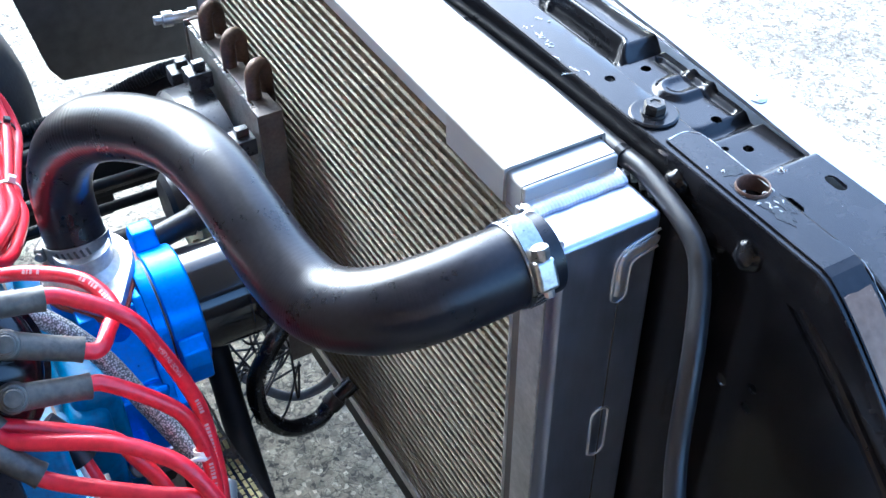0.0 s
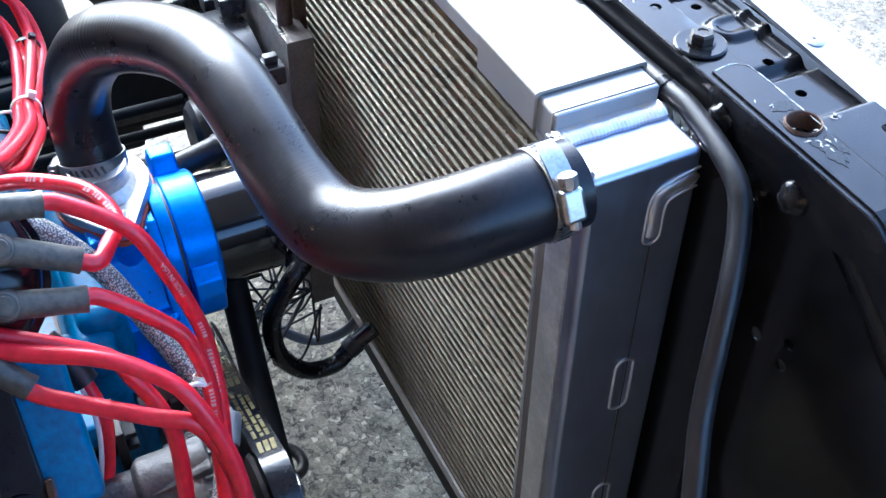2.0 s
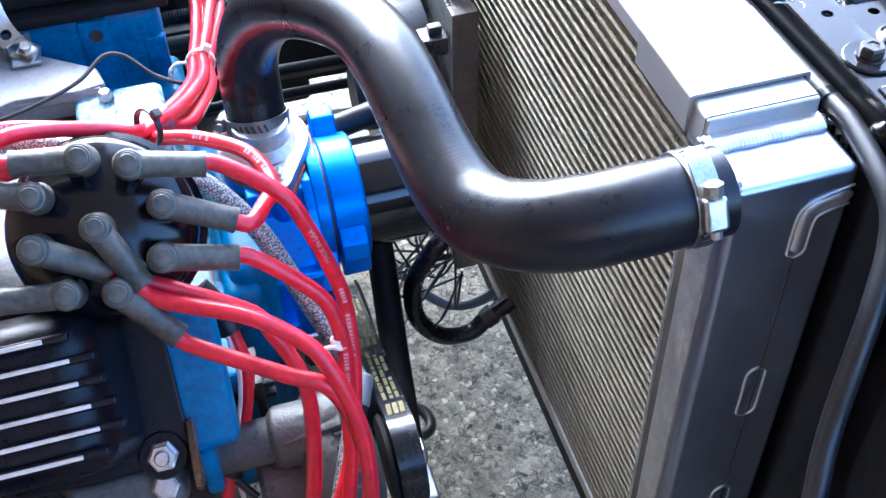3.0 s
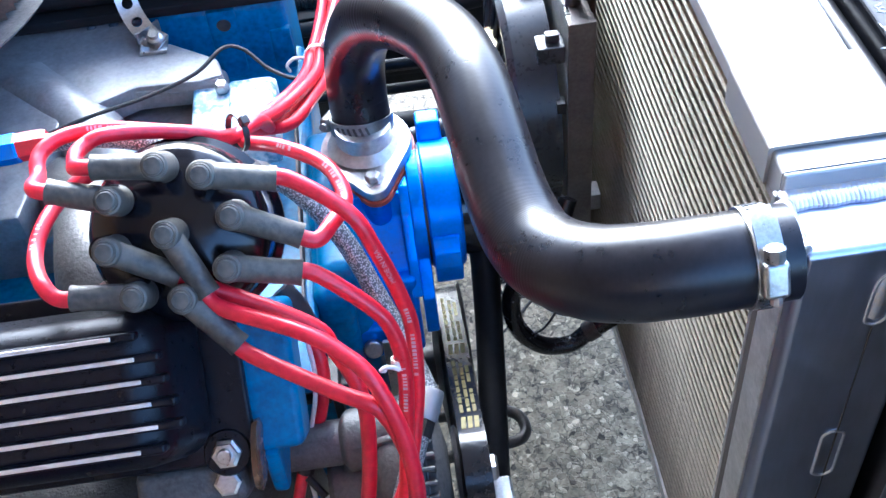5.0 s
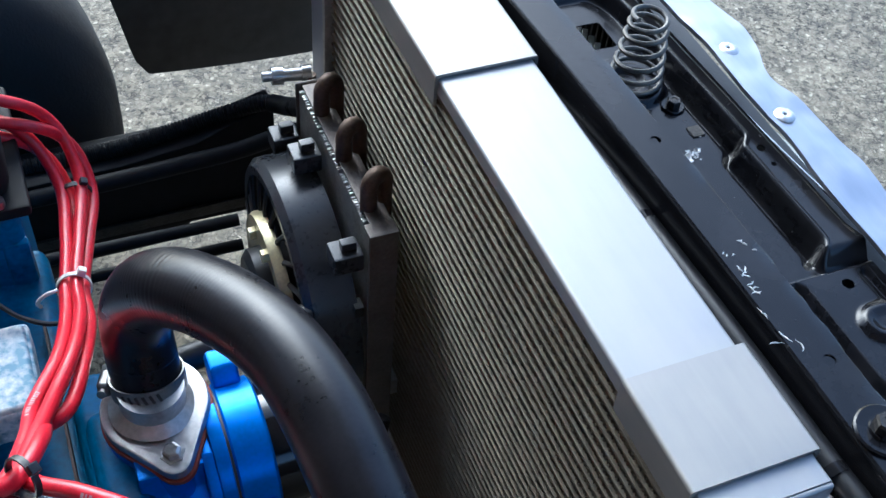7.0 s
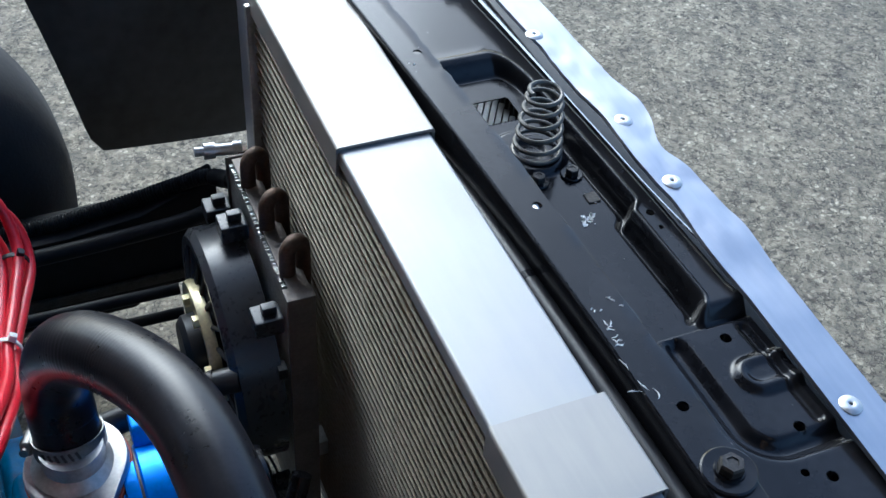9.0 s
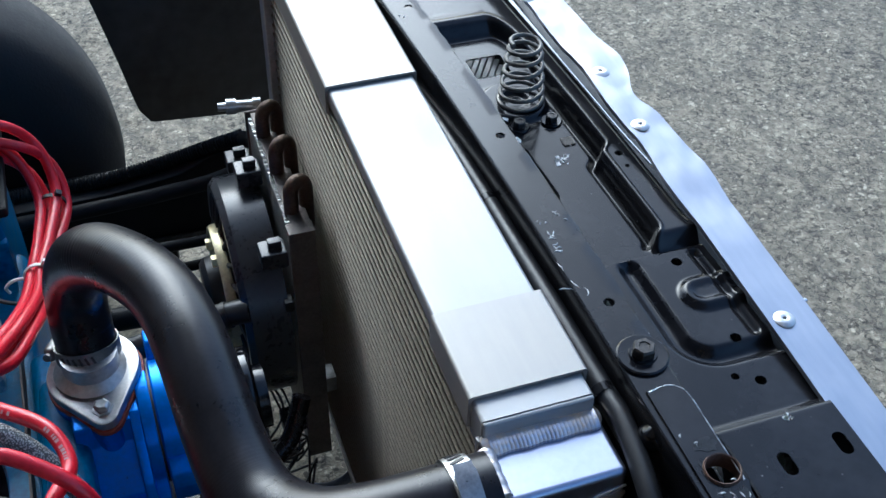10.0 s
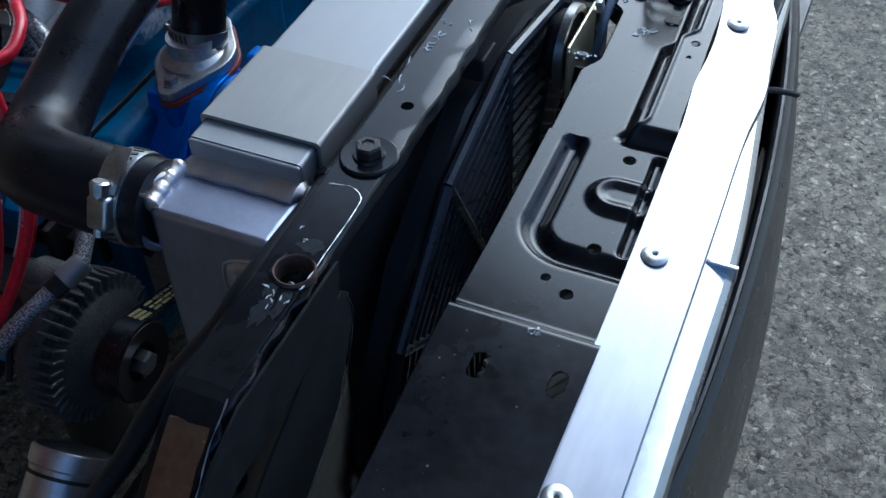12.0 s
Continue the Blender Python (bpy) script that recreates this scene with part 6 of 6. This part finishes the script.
LOWER = [(-0.206, -0.048, 0.587), (-0.210, -0.070, 0.525), (-0.225, -0.085, 0.46), (-0.26, -0.10, 0.40)]
lead((0.025, 0.031), (1, -0.05), [(-0.222, 0.058, 0.690), (-0.210, 0.049, 0.666), (-0.199, 0.040, 0.630), (-0.195, 0.034, 0.600), (-0.199, 0.012, 0.555), (-0.216, -0.02, 0.505), (-0.25, -0.05, 0.46), (-0.30, -0.08, 0.43)], -0.1, [(0.082, "MADE IN USA"), (0.128, 0.012), (0.150, 0.030)])
lead((0.038, 0.0056), (1, -0.30), [(-0.233, 0.062, 0.679), (-0.224, 0.084, 0.676), (-0.234, 0.112, 0.680), (-0.262, 0.140, 0.676), (-0.288, 0.166, 0.662), (-0.293, 0.195, 0.645), (-0.285, 0.225, 0.622)] + bundled(2), -0.1, [(0.058, 0.028), (0.115, 0.012)])
lead((0.032, -0.0238), (1, -0.08), [(-0.216, 0.024, 0.641), (-0.206, 0.017, 0.623), (-0.203, 0.006, 0.597), (-0.207, -0.006, 0.56), (-0.215, -0.03, 0.515), (-0.235, -0.06, 0.47), (-0.27, -0.10, 0.43), (-0.32, -0.14, 0.40)], -0.1, [(0.10, 0.035)])
lead((0.004, -0.038), (0.75, -0.66), [(-0.244, -0.02, 0.625), (-0.218, -0.032, 0.614), (-0.206, -0.044, 0.57), (-0.208, -0.058, 0.53), (-0.222, -0.078, 0.48), (-0.25, -0.11, 0.43), (-0.30, -0.15, 0.40)], -0.05)
lead((-0.023, -0.033), (-1, -0.02), [(-0.403, 0.047, 0.679), (-0.4125, 0.075, 0.672), (-0.4105, 0.100, 0.673), (-0.4019, 0.125, 0.672), (-0.387, 0.137, 0.676), (-0.3697, 0.143, 0.676), (-0.33, 0.154, 0.669), (-0.304, 0.172, 0.656), (-0.290, 0.215, 0.633)] + bundled(0), 0.0, [(0.064, 0.02), (0.17, 0.02), (0.30, 0.03)], 0.037)
lead((-0.0345, -0.005), (0.95, -0.38), [(-0.256, 0.026, 0.634), (-0.243, 0.016, 0.617), (-0.232, 0.002, 0.593), (-0.231, -0.012, 0.565), (-0.240, -0.035, 0.515), (-0.262, -0.070, 0.465), (-0.30, -0.12, 0.42), (-0.35, -0.15, 0.40)], -0.22)
lead((-0.029, 0.0235), (-1, 0.15), [(-0.4025, 0.106, 0.707), (-0.4045, 0.120, 0.708), (-0.400, 0.131, 0.7095), (-0.388, 0.140, 0.709), (-0.3657, 0.146, 0.705), (-0.3313, 0.152, 0.691), (-0.2993, 0.160, 0.674), (-0.284, 0.205, 0.645)] + bundled(1), 0.0, [(0.10, 0.025)], 0.036)
lead((0.0, 0.0395), (-1, -0.02), [(-0.3790, 0.106, 0.712), (-0.3808, 0.118, 0.710), (-0.3767, 0.128, 0.709), (-0.3649, 0.135, 0.709), (-0.3405, 0.145, 0.699), (-0.3151, 0.152, 0.687), (-0.2961, 0.163, 0.670), (-0.280, 0.198, 0.652)] + bundled(3), 0.0, (), 0.037)
lead((0.0, 0.0), (0.56, -0.83), [(-0.26, 0.002, 0.658), (-0.237, -0.01, 0.648), (-0.219, -0.026, 0.633)] + LOWER, 0.0)


def ties():
    for at, axis, mat in (((-0.246, 0.392, 0.555), (0.1, 1, -0.2), ZIP), ((-0.228, 0.500, 0.545), (0.1, 1, 0.1), PLASTIC), ((-0.290, 0.160, 0.676), (1, 0.6, -0.3), PLASTIC)):
        z = thing("cable_tie", "white cable tie round the red leads" if mat is ZIP else "black tape tie round the red leads", "cable tie", "cable ties", at=at)
        m = toward(at, axis)
        part("loop", lathe([(0.0118, -0.002), (0.0130, -0.002), (0.0130, 0.002), (0.0118, 0.002)], 24, m=m, closed=True), mat, z)
        part("head", turned(box(0.012, 0.018, -0.003, 0.003, -0.003, 0.003, 0.0008), m @ pose(0, 0, 0, 0, 0, 120)), mat, z)
        if mat is ZIP:
            part("tail", sweep(spline([Vector(at) + Vector(q) for q in ((-0.012, -0.005, 0.006), (-0.020, -0.010, 0.010), (-0.027, -0.010, 0.004), (-0.026, -0.006, -0.006))], 6), 0.0015, 6), mat, z)
    s = thing("lead_separator", "white plastic lead separator clip", "separator clip", at=(-0.212, -0.006, 0.617))
    part("clip", lathe([(0.0050, -0.003), (0.0058, -0.003), (0.0058, 0.003), (0.0050, 0.003)], 16, m=toward((-0.205, 0.010, 0.604), (0.1, 0.45, 0.9)), closed=True), ZIP, s)
    part("hook", sweep(spline([(-0.206, 0.003, 0.606), (-0.210, 0.003, 0.6092), (-0.2145, 0.004, 0.6085), (-0.217, 0.005, 0.605), (-0.2145, 0.006, 0.603)], 6), 0.0014, 8), ZIP, s)
    s2 = thing("lead_separator", "white plastic lead separator clip", "separator clip", at=(-0.25, -0.04, 0.49))
    part("clip", sweep([(-0.248, -0.03, 0.505), (-0.226, -0.052, 0.485)], 0.002, 6), ZIP, s2)


ties()


# ---- near valve cover ----
def near_cover():
    """Finned cover on the near bank, on a slope of forty-five degrees."""
    v = thing("valve_cover", "black crackle valve cover with polished fins", "valve cover", "valve covers", at=(-0.5, 0.0, 0.60))
    m = Matrix.Translation((0, 0.000, 0.633)) @ pose(0, 0, 0, 44, 0, 0)
    b = box(-0.95, -0.326, -0.058, 0.046, -0.075, -0.002)
    for q in b.verts:
        if q.co.z > -0.01:
            q.co.x -= 0.020 if q.co.x > -0.5 else 0
            q.co.y += 0.006 if q.co.y < 0 else -0.006
    bmesh.ops.bevel(b, geom=b.edges[:], offset=0.020, segments=6, affect="EDGES", profile=0.5)
    part("cover", turned(b, m), COVER, v)
    rim = [(-0.95, 0.056), (-0.95, -0.067)]
    for cx, cy, a0 in ((-0.321, -0.053, -90), (-0.329, 0.036, 0)):
        rim += [(cx + (0.014 if cy < 0 else 0.020) * math.cos(radians(a0 + 15 * k)), cy + (0.014 if cy < 0 else 0.020) * math.sin(radians(a0 + 15 * k))) for k in range(7)]
    part("flange", turned(prism(rim, 0.010, None, 0.0025), m @ pose(0, 0, -0.084)), COVER, v, "satin black cover flange")
    for k in range(6):
        s = 0.0275 - 0.0135 * k
        end = -0.357 + (-0.011, 0.001, 0.003, 0.007, 0.009, -0.003)[k]
        f = part("fin", turned(box(-0.94, end + 0.014, s - 0.0026, s + 0.0026, -0.012, 0.0025, 0.0018, 3), m), COVER, v)
        part("fin_face", turned(box(-0.935, end, s - 0.0014, s + 0.0014, 0.0018, 0.0032, 0.0006, 2), m), ALU_BRIGHT, f, "polished fin edge")
    for x, q in ((-0.325, -0.060), (-0.50, -0.066), (-0.70, -0.066)):
        bm = m @ pose(x, q, -0.072)
        part("boss", lathe([(0, -0.012), (0.0155, -0.012), (0.0155, -0.001), (0.0145, 0.0005), (0, 0.0005)], 24, m=bm), COVER, v)
        part("nut", lathe([(0, 0), (0.010, 0), (0.010, 0.003), (0.0078, 0.004), (0.0078, 0.009), (0, 0.009)], 6, m=bm @ pose(0, 0, 0.001)), STEEL, v, smooth=False)
        part("stud", lathe([(0, 0), (0.0048, 0), (0.0048, 0.014), (0.004, 0.015), (0, 0.015)], 14, m=bm), STEEL, v)
    part("gasket", turned(box(-0.96, -0.330, -0.064, 0.052, -0.0885, -0.0842), m), BROWN, v, "brown gasket edge")
    k = thing("head_lug", "grimy cast lug with a bolt below the valve cover", "lug", at=(-0.33, -0.07, 0.5))
    part("lug", turned(box(-0.39, -0.315, -0.095, -0.066, -0.115, -0.080, 0.008, 3), m), ALTER, k)
    part("bolt", lathe([(0, 0), (0.009, 0), (0.009, 0.006), (0.007, 0.007), (0, 0.007)], 6, m=m @ pose(-0.328, -0.080, -0.080)), STEEL, k, smooth=False)
    part("core_plug", lathe([(0, 0), (0.013, 0), (0.0135, 0.002), (0.011, 0.003), (0, 0.002)], 24, m=toward((-0.3080, 0.008, 0.532), (1.0, -0.03, -0.05)) @ Matrix.Scale(1.75, 4)), BRONZE, k, "yellowed steel plug")
    w = thing("plug_wire", "red wire taped to a bright rod under the cover", "wire", at=(-0.38, -0.06, 0.55))
    part("rod", turned(box(-0.11, 0.052, -0.0016, 0.0016, -0.011, 0.011, 0.001), pose(-0.432, -0.046, 0.574, 30, 0, -2)), STEEL, w, "bright flat steel rod")
    part("wire", sweep(spline([(-0.50, -0.058, 0.588), (-0.442, -0.061, 0.585), (-0.396, -0.061, 0.583), (-0.381, -0.061, 0.581), (-0.359, -0.070, 0.580), (-0.339, -0.080, 0.571), (-0.31, -0.10, 0.55), (-0.29, -0.13, 0.51)], 8), 0.005, 12), RED, w)
    part("tape", turned(box(-0.008, 0.008, -0.016, 0.008, -0.011, 0.0125, 0.004, 3), pose(-0.395, -0.050, 0.578, 25, 0, -4)), PLASTIC, w)


near_cover()


def exhaust_manifold():
    x = thing("exhaust_manifold", "rusty dark cast exhaust manifold below the valve cover", "exhaust manifold", at=(-0.5, 0.05, 0.42))
    part("log", sweep(spline([(-0.92, 0.045, 0.445), (-0.60, 0.040, 0.445), (-0.42, 0.040, 0.440), (-0.350, 0.060, 0.425), (-0.325, 0.090, 0.38), (-0.32, 0.11, 0.28), (-0.33, 0.12, GROUND)], 8), 0.034, 22), GRIME, x)
    for u in (-0.86, -0.70, -0.54, -0.38):
        part("port", sweep([(u, 0.045, 0.45), (u, 0.075, 0.492)], 0.026, 18), RUST, x)


exhaust_manifold()


# ---- belt drive, alternator and lower odds ----
def alternator():
    a = thing("alternator", "dusty cast alternator with cooling slots and pulley", "alternator", at=(-0.21, 0.044, 0.418))
    c = Vector((-0.285, 0.046, 0.412))
    m = toward(c, (1, 0, 0))
    part("housing", lathe([(0, 0.012), (0.030, 0.012), (0.034, 0.016), (0.036, 0.044), (0.054, 0.048), (0.062, 0.054), (0.064, 0.060), (0.064, 0.070), (0.060, 0.086), (0.042, 0.098), (0.020, 0.102), (0, 0.102)], 48, m=m), ALTER, a)
    for k in range(40):
        t = radians(9 * k)
        b = box(-0.0016, 0.0016, 0.044, 0.0655, 0.070, 0.092, 0.0008, 1)
        part("cooling_rib", turned(b, m @ pose(0, 0, 0, 0, 0, 9 * k)), ALTER, a)
    part("slot_ring", lathe([(0.046, 0.093), (0.062, 0.084), (0.0625, 0.072), (0.046, 0.072)], 48, m=m), SLOT, a)
    part("pulley", lathe([(0, 0.106), (0.034, 0.106), (0.036, 0.109), (0.031, 0.112), (0.031, 0.126), (0.036, 0.129), (0.034, 0.132), (0.018, 0.130), (0.016, 0.124), (0, 0.124)], 40, m=m), BOLT, a)
    part("nut", lathe([(0, 0.124), (0.011, 0.124), (0.011, 0.136), (0.009, 0.138), (0, 0.138)], 6, m=m), STEEL, a, smooth=False)
    k = thing("alternator_bracket", "dull grey cast bracket holding the alternator to the engine", "bracket", at=(-0.25, 0.07, 0.44))
    part("barrel", lathe([(0, 0), (0.014, 0), (0.017, 0.002), (0.017, 0.044), (0.021, 0.047), (0.023, 0.050), (0.023, 0.092), (0.021, 0.095), (0, 0.095)], 32, m=toward((-0.302, 0.060, 0.455), (1, -0.05, 0.06))), ALTER, k)
    part("arm", prism([(-0.254, 0.474), (-0.207, 0.482), (-0.204, 0.445), (-0.222, 0.385), (-0.262, 0.380), (-0.266, 0.43)], 0.034, Matrix(((1, 0, 0, 0), (0, 0, -1, 0.072), (0, 1, 0, 0), (0, 0, 0, 1))), 0.005), ALTER, k)
    for z in (0.450, 0.463):
        part("rail", box(-0.302, -0.246, 0.100, 0.122, z, z + 0.006, 0.0015), BOLT, k)
    part("stop", box(-0.262, -0.255, 0.085, 0.120, 0.445, 0.490, 0.001), BOLT, k)


alternator()


def belt():
    b = thing("drive_belt", "black ribbed drive belt with yellow print", "drive belt", at=(-0.163, 0.12, 0.4))
    p1, r1, p2, r2 = Vector((0.045, 0.414)), 0.034, Vector((0.225, 0.315)), 0.070
    d = (p2 - p1)
    L = d.length
    base = math.atan2(d.y, d.x)
    off = math.acos((r1 - r2) / L)
    loop = []
    for k in range(21):
        a = base + off + (2 * math.pi - 2 * off) * k / 20
        loop.append((p1.x + r1 * math.cos(a), p1.y + r1 * math.sin(a)))
    for k in range(29):
        a = base - off + (2 * off) * k / 28
        loop.append((p2.x + r2 * math.cos(a), p2.y + r2 * math.sin(a)))
    n = len(loop)
    bm = bmesh.new()
    rows = []
    for k in range(n):
        y, z = loop[k]
        y0, z0 = loop[k - 1]
        y1, z1 = loop[(k + 1) % n]
        t = Vector((y1 - y0, z1 - z0)).normalized()
        o = Vector((t.y, -t.x)) * 0.0022
        rows.append([bm.verts.new((x, y + s * o.x, z + s * o.y)) for x, s in ((-0.1735, 1), (-0.1535, 1), (-0.1535, -1), (-0.1735, -1))])
    for k in range(n):
        a, c = rows[k], rows[(k + 1) % n]
        for i in range(4):
            bm.faces.new((a[i], a[(i + 1) % 4], c[(i + 1) % 4], c[i]))
    part("belt", bm, RUBBER, b)
    # print on the outer face of the upper run: bars for the small type, slanted bars for the mark
    a = base + off
    q1 = p1 + Vector((math.cos(a), math.sin(a))) * (r1 + 0.0024)
    q2 = p2 + Vector((math.cos(a), math.sin(a))) * (r2 + 0.0024)
    t = (q2 - q1).normalized()
    nrm = Vector((math.cos(a), math.sin(a)))
    fm = Matrix(((1, 0, 0, -0.1635), (0, t.x, nrm.x, q1.x), (0, t.y, nrm.y, q1.y), (0, 0, 0, 1)))
    for s0 in (0.004, 0.105):
        for k in range(3):
            part("print_mark", turned(prism([(-0.007 + 0.005 * k, 0), (-0.0035 + 0.005 * k, 0), (0.0005 + 0.005 * k - 0.003, 0.014), (-0.003 + 0.005 * k - 0.003, 0.014)], 0.0003), fm @ pose(0, s0, 0)), YELLOW, b)
        rnd = random.Random(6)
        for row in (-0.0045, 0.001, 0.0055):
            s = s0 + 0.020
            while s < s0 + 0.085:
                l = rnd.uniform(0.003, 0.012)
                if rnd.random() < 0.85:
                    part("print_bar", turned(box(row - 0.0016, row + 0.0012, s, s + l, 0, 0.0003), fm), YELLOW, b)
                s += l + 0.002
    pu = thing("crank_pulley", "black crankshaft pulley below the water pump", "pulley", at=(-0.163, 0.225, 0.315))
    part("pulley", lathe([(0, -0.02), (0.069, -0.014), (0.073, -0.013), (0.067, -0.010), (0.067, 0.010), (0.073, 0.013), (0.069, 0.014), (0.05, 0.004), (0.03, 0.002), (0.03, 0.012), (0, 0.012)], 56, m=toward((-0.1635, 0.225, 0.315), (1, 0, 0))), BOLT, pu)
    part("shaft", lathe([(0, 0), (0.02, 0), (0.02, 0.06), (0, 0.06)], 24, m=toward((-0.24, 0.225, 0.315), (1, 0, 0))), BOLT, pu)


belt()


def lower_odds():
    f = thing("front_stay", "black steel stay hanging beside the belt", "stay", at=(-0.13, 0.2, 0.3))
    part("stay", sweep(spline([(-0.128, 0.305, 0.46), (-0.124, 0.285, 0.40), (-0.128, 0.235, 0.33), (-0.140, 0.14, 0.30), (-0.152, 0.04, 0.29), (-0.16, -0.05, 0.27), (-0.165, -0.1, 0.232)], 8), 0.013, 14), BLACKR, f)
    part("bolt_tab", box(-0.150, -0.132, 0.060, 0.095, 0.302, 0.318, 0.003), STEEL, f)
    s = thing("slotted_bracket", "bright slotted steel bracket by the alternator", "bracket", at=(-0.2, 0.16, 0.42))
    part("plate", box(-0.222, -0.200, 0.148, 0.152, 0.36, 0.452, 0.001), STEEL, s)
    part("bolt", lathe([(0, 0), (0.007, 0), (0.007, 0.006), (0, 0.006)], 6, m=toward((-0.211, 0.148, 0.43), (0, -1, 0))), BOLT, s, smooth=False)
    b = thing("braided_hose", "grey braided steel hose with alloy ferrule", "braided hose", at=(-0.2, 0.08, 0.52))
    p1 = spline([(-0.34, 0.175, 0.640), (-0.300, 0.172, 0.638), (-0.265, 0.160, 0.622), (-0.236, 0.138, 0.590), (-0.217, 0.112, 0.552), (-0.200, 0.078, 0.524), (-0.190, 0.050, 0.510)], 10)
    part("hose", sweep(refine(p1, 0.004), 0.0072, 18), BRAID, b, "woven grey hose cover")
    d = Vector((-0.02, -0.045, -0.018)).normalized()
    q = Vector((-0.190, 0.050, 0.510))
    part("ferrule", lathe([(0, 0), (0.0088, 0), (0.0095, 0.002), (0.0095, 0.020), (0.0088, 0.022), (0, 0.022)], 24, m=toward(q - d * 0.004, d)), ALU, b, "plain aluminium ferrule")
    part("collar", lathe([(0, 0), (0.0085, 0), (0.0085, 0.012), (0, 0.012)], 6, m=toward(q + d * 0.018, d)), BOLT, b, smooth=False)
    p2 = spline([q + d * 0.028, q + d * 0.06, (-0.245, -0.06, 0.455), (-0.31, -0.12, 0.42), (-0.40, -0.16, 0.38)], 10)
    part("tail_hose", sweep(refine(p2, 0.004), 0.0072, 18), BRAID_BRIGHT, b, "bright braided steel hose")
    b2 = thing("braided_hose", "braided steel fuel hose behind the distributor", "braided hose", at=(-0.40, 0.16, 0.69))
    part("hose", sweep(refine(spline([(-0.425, 0.193, 0.662), (-0.40, 0.186, 0.668), (-0.37, 0.176, 0.671), (-0.34, 0.170, 0.664), (-0.31, 0.170, 0.645), (-0.30, 0.172, 0.60)], 10), 0.004), 0.0066, 16), BRAID_BRIGHT, b2)
    fm = toward((-0.422, 0.194, 0.6625), (-1, -0.03, -0.05))
    part("socket", lathe([(0, 0), (0.0085, 0), (0.0095, 0.003), (0.0100, 0.020), (0, 0.020)], 6, m=fm), RED, b2, "red anodised hose socket", smooth=False)
    part("nut", lathe([(0, 0.020), (0.0095, 0.020), (0.0105, 0.022), (0.0105, 0.036), (0.009, 0.038), (0, 0.038)], 6, m=fm), BLUE, b2, "blue anodised hose nut", smooth=False)
    r = thing("fluid_reservoir", "small silver metal reservoir with dark band", "reservoir", at=(-0.15, -0.09, 0.3))
    ax = Vector((-0.045, 0.797, 0.603)).normalized()
    m = toward(Vector((-0.190, -0.023, 0.359)) - ax * 0.172, ax)
    part("body", lathe([(0, 0.02), (0.0301, 0.02), (0.0321, 0.026), (0.0321, 0.156), (0.0341, 0.158), (0.0341, 0.170), (0.0321, 0.173), (0, 0.170)], 48, m=m), ALU_BRIGHT, r)
    part("band", lathe([(0.0319, 0.149), (0.0329, 0.149), (0.0329, 0.152), (0.0319, 0.152)], 48, m=m, closed=True), SLOT, r)
    part("stay", sweep([(-0.075, -0.105, 0.31), (-0.03, -0.12, 0.24), (0.0, -0.13, 0.215)], 0.006, 10), BLACKR, r)
    c = thing("battery_cable", "red cable with a white wire taped along it", "cable", at=(-0.27, 0.05, 0.5))
    part("cable", sweep(spline([(-0.278, 0.115, 0.556), (-0.272, 0.110, 0.547), (-0.2672, 0.100, 0.532), (-0.2632, 0.085, 0.511), (-0.2672, 0.078, 0.488), (-0.274, 0.070, 0.467), (-0.2841, 0.060, 0.449), (-0.2931, 0.050, 0.430), (-0.3029, 0.030, 0.403), (-0.310, 0.0, 0.37)], 8), 0.0046, 12), RED, c)
    part("white_wire", sweep(spline([(-0.2714, 0.098, 0.533), (-0.269, 0.082, 0.516), (-0.2722, 0.073, 0.494), (-0.2788, 0.065, 0.472), (-0.2857, 0.054, 0.452), (-0.287, 0.048, 0.431), (-0.286, 0.040, 0.412)], 8), 0.0018, 8), ZIP, c)
    part("crimp", sweep([(-0.286, 0.041, 0.4135), (-0.288, 0.030, 0.393), (-0.290, 0.022, 0.38)], 0.0034, 12), BLUE, c, "blue crimp terminal sleeve")
    part("tape", sweep([(-0.2825, 0.061, 0.4515), (-0.2900, 0.052, 0.4345)], 0.0072, 14), PLASTIC, c)
    part("terminal_boot", sweep([(-0.284, 0.120, 0.563), (-0.275, 0.112, 0.552), (-0.2675, 0.100, 0.5345)], 0.0090, 14), PLASTIC, c)
    n = thing("banded_wire", "thin black wire with white bands by the alternator", "wire", at=(-0.265, 0.02, 0.42))
    run = refine(spline([(-0.288, 0.045, 0.437), (-0.2745, 0.030, 0.427), (-0.266, 0.020, 0.4245), (-0.2596, 0.010, 0.421), (-0.250, -0.01, 0.405)], 8), 0.002)
    part("wire", sweep(run, 0.0030, 10), PLASTIC, n)
    for i in (7, 11, 15, 19):
        if i + 1 < len(run):
            part("band", sweep([run[i], run[i + 1]], 0.0034, 10), ZIP, n)


lower_odds()
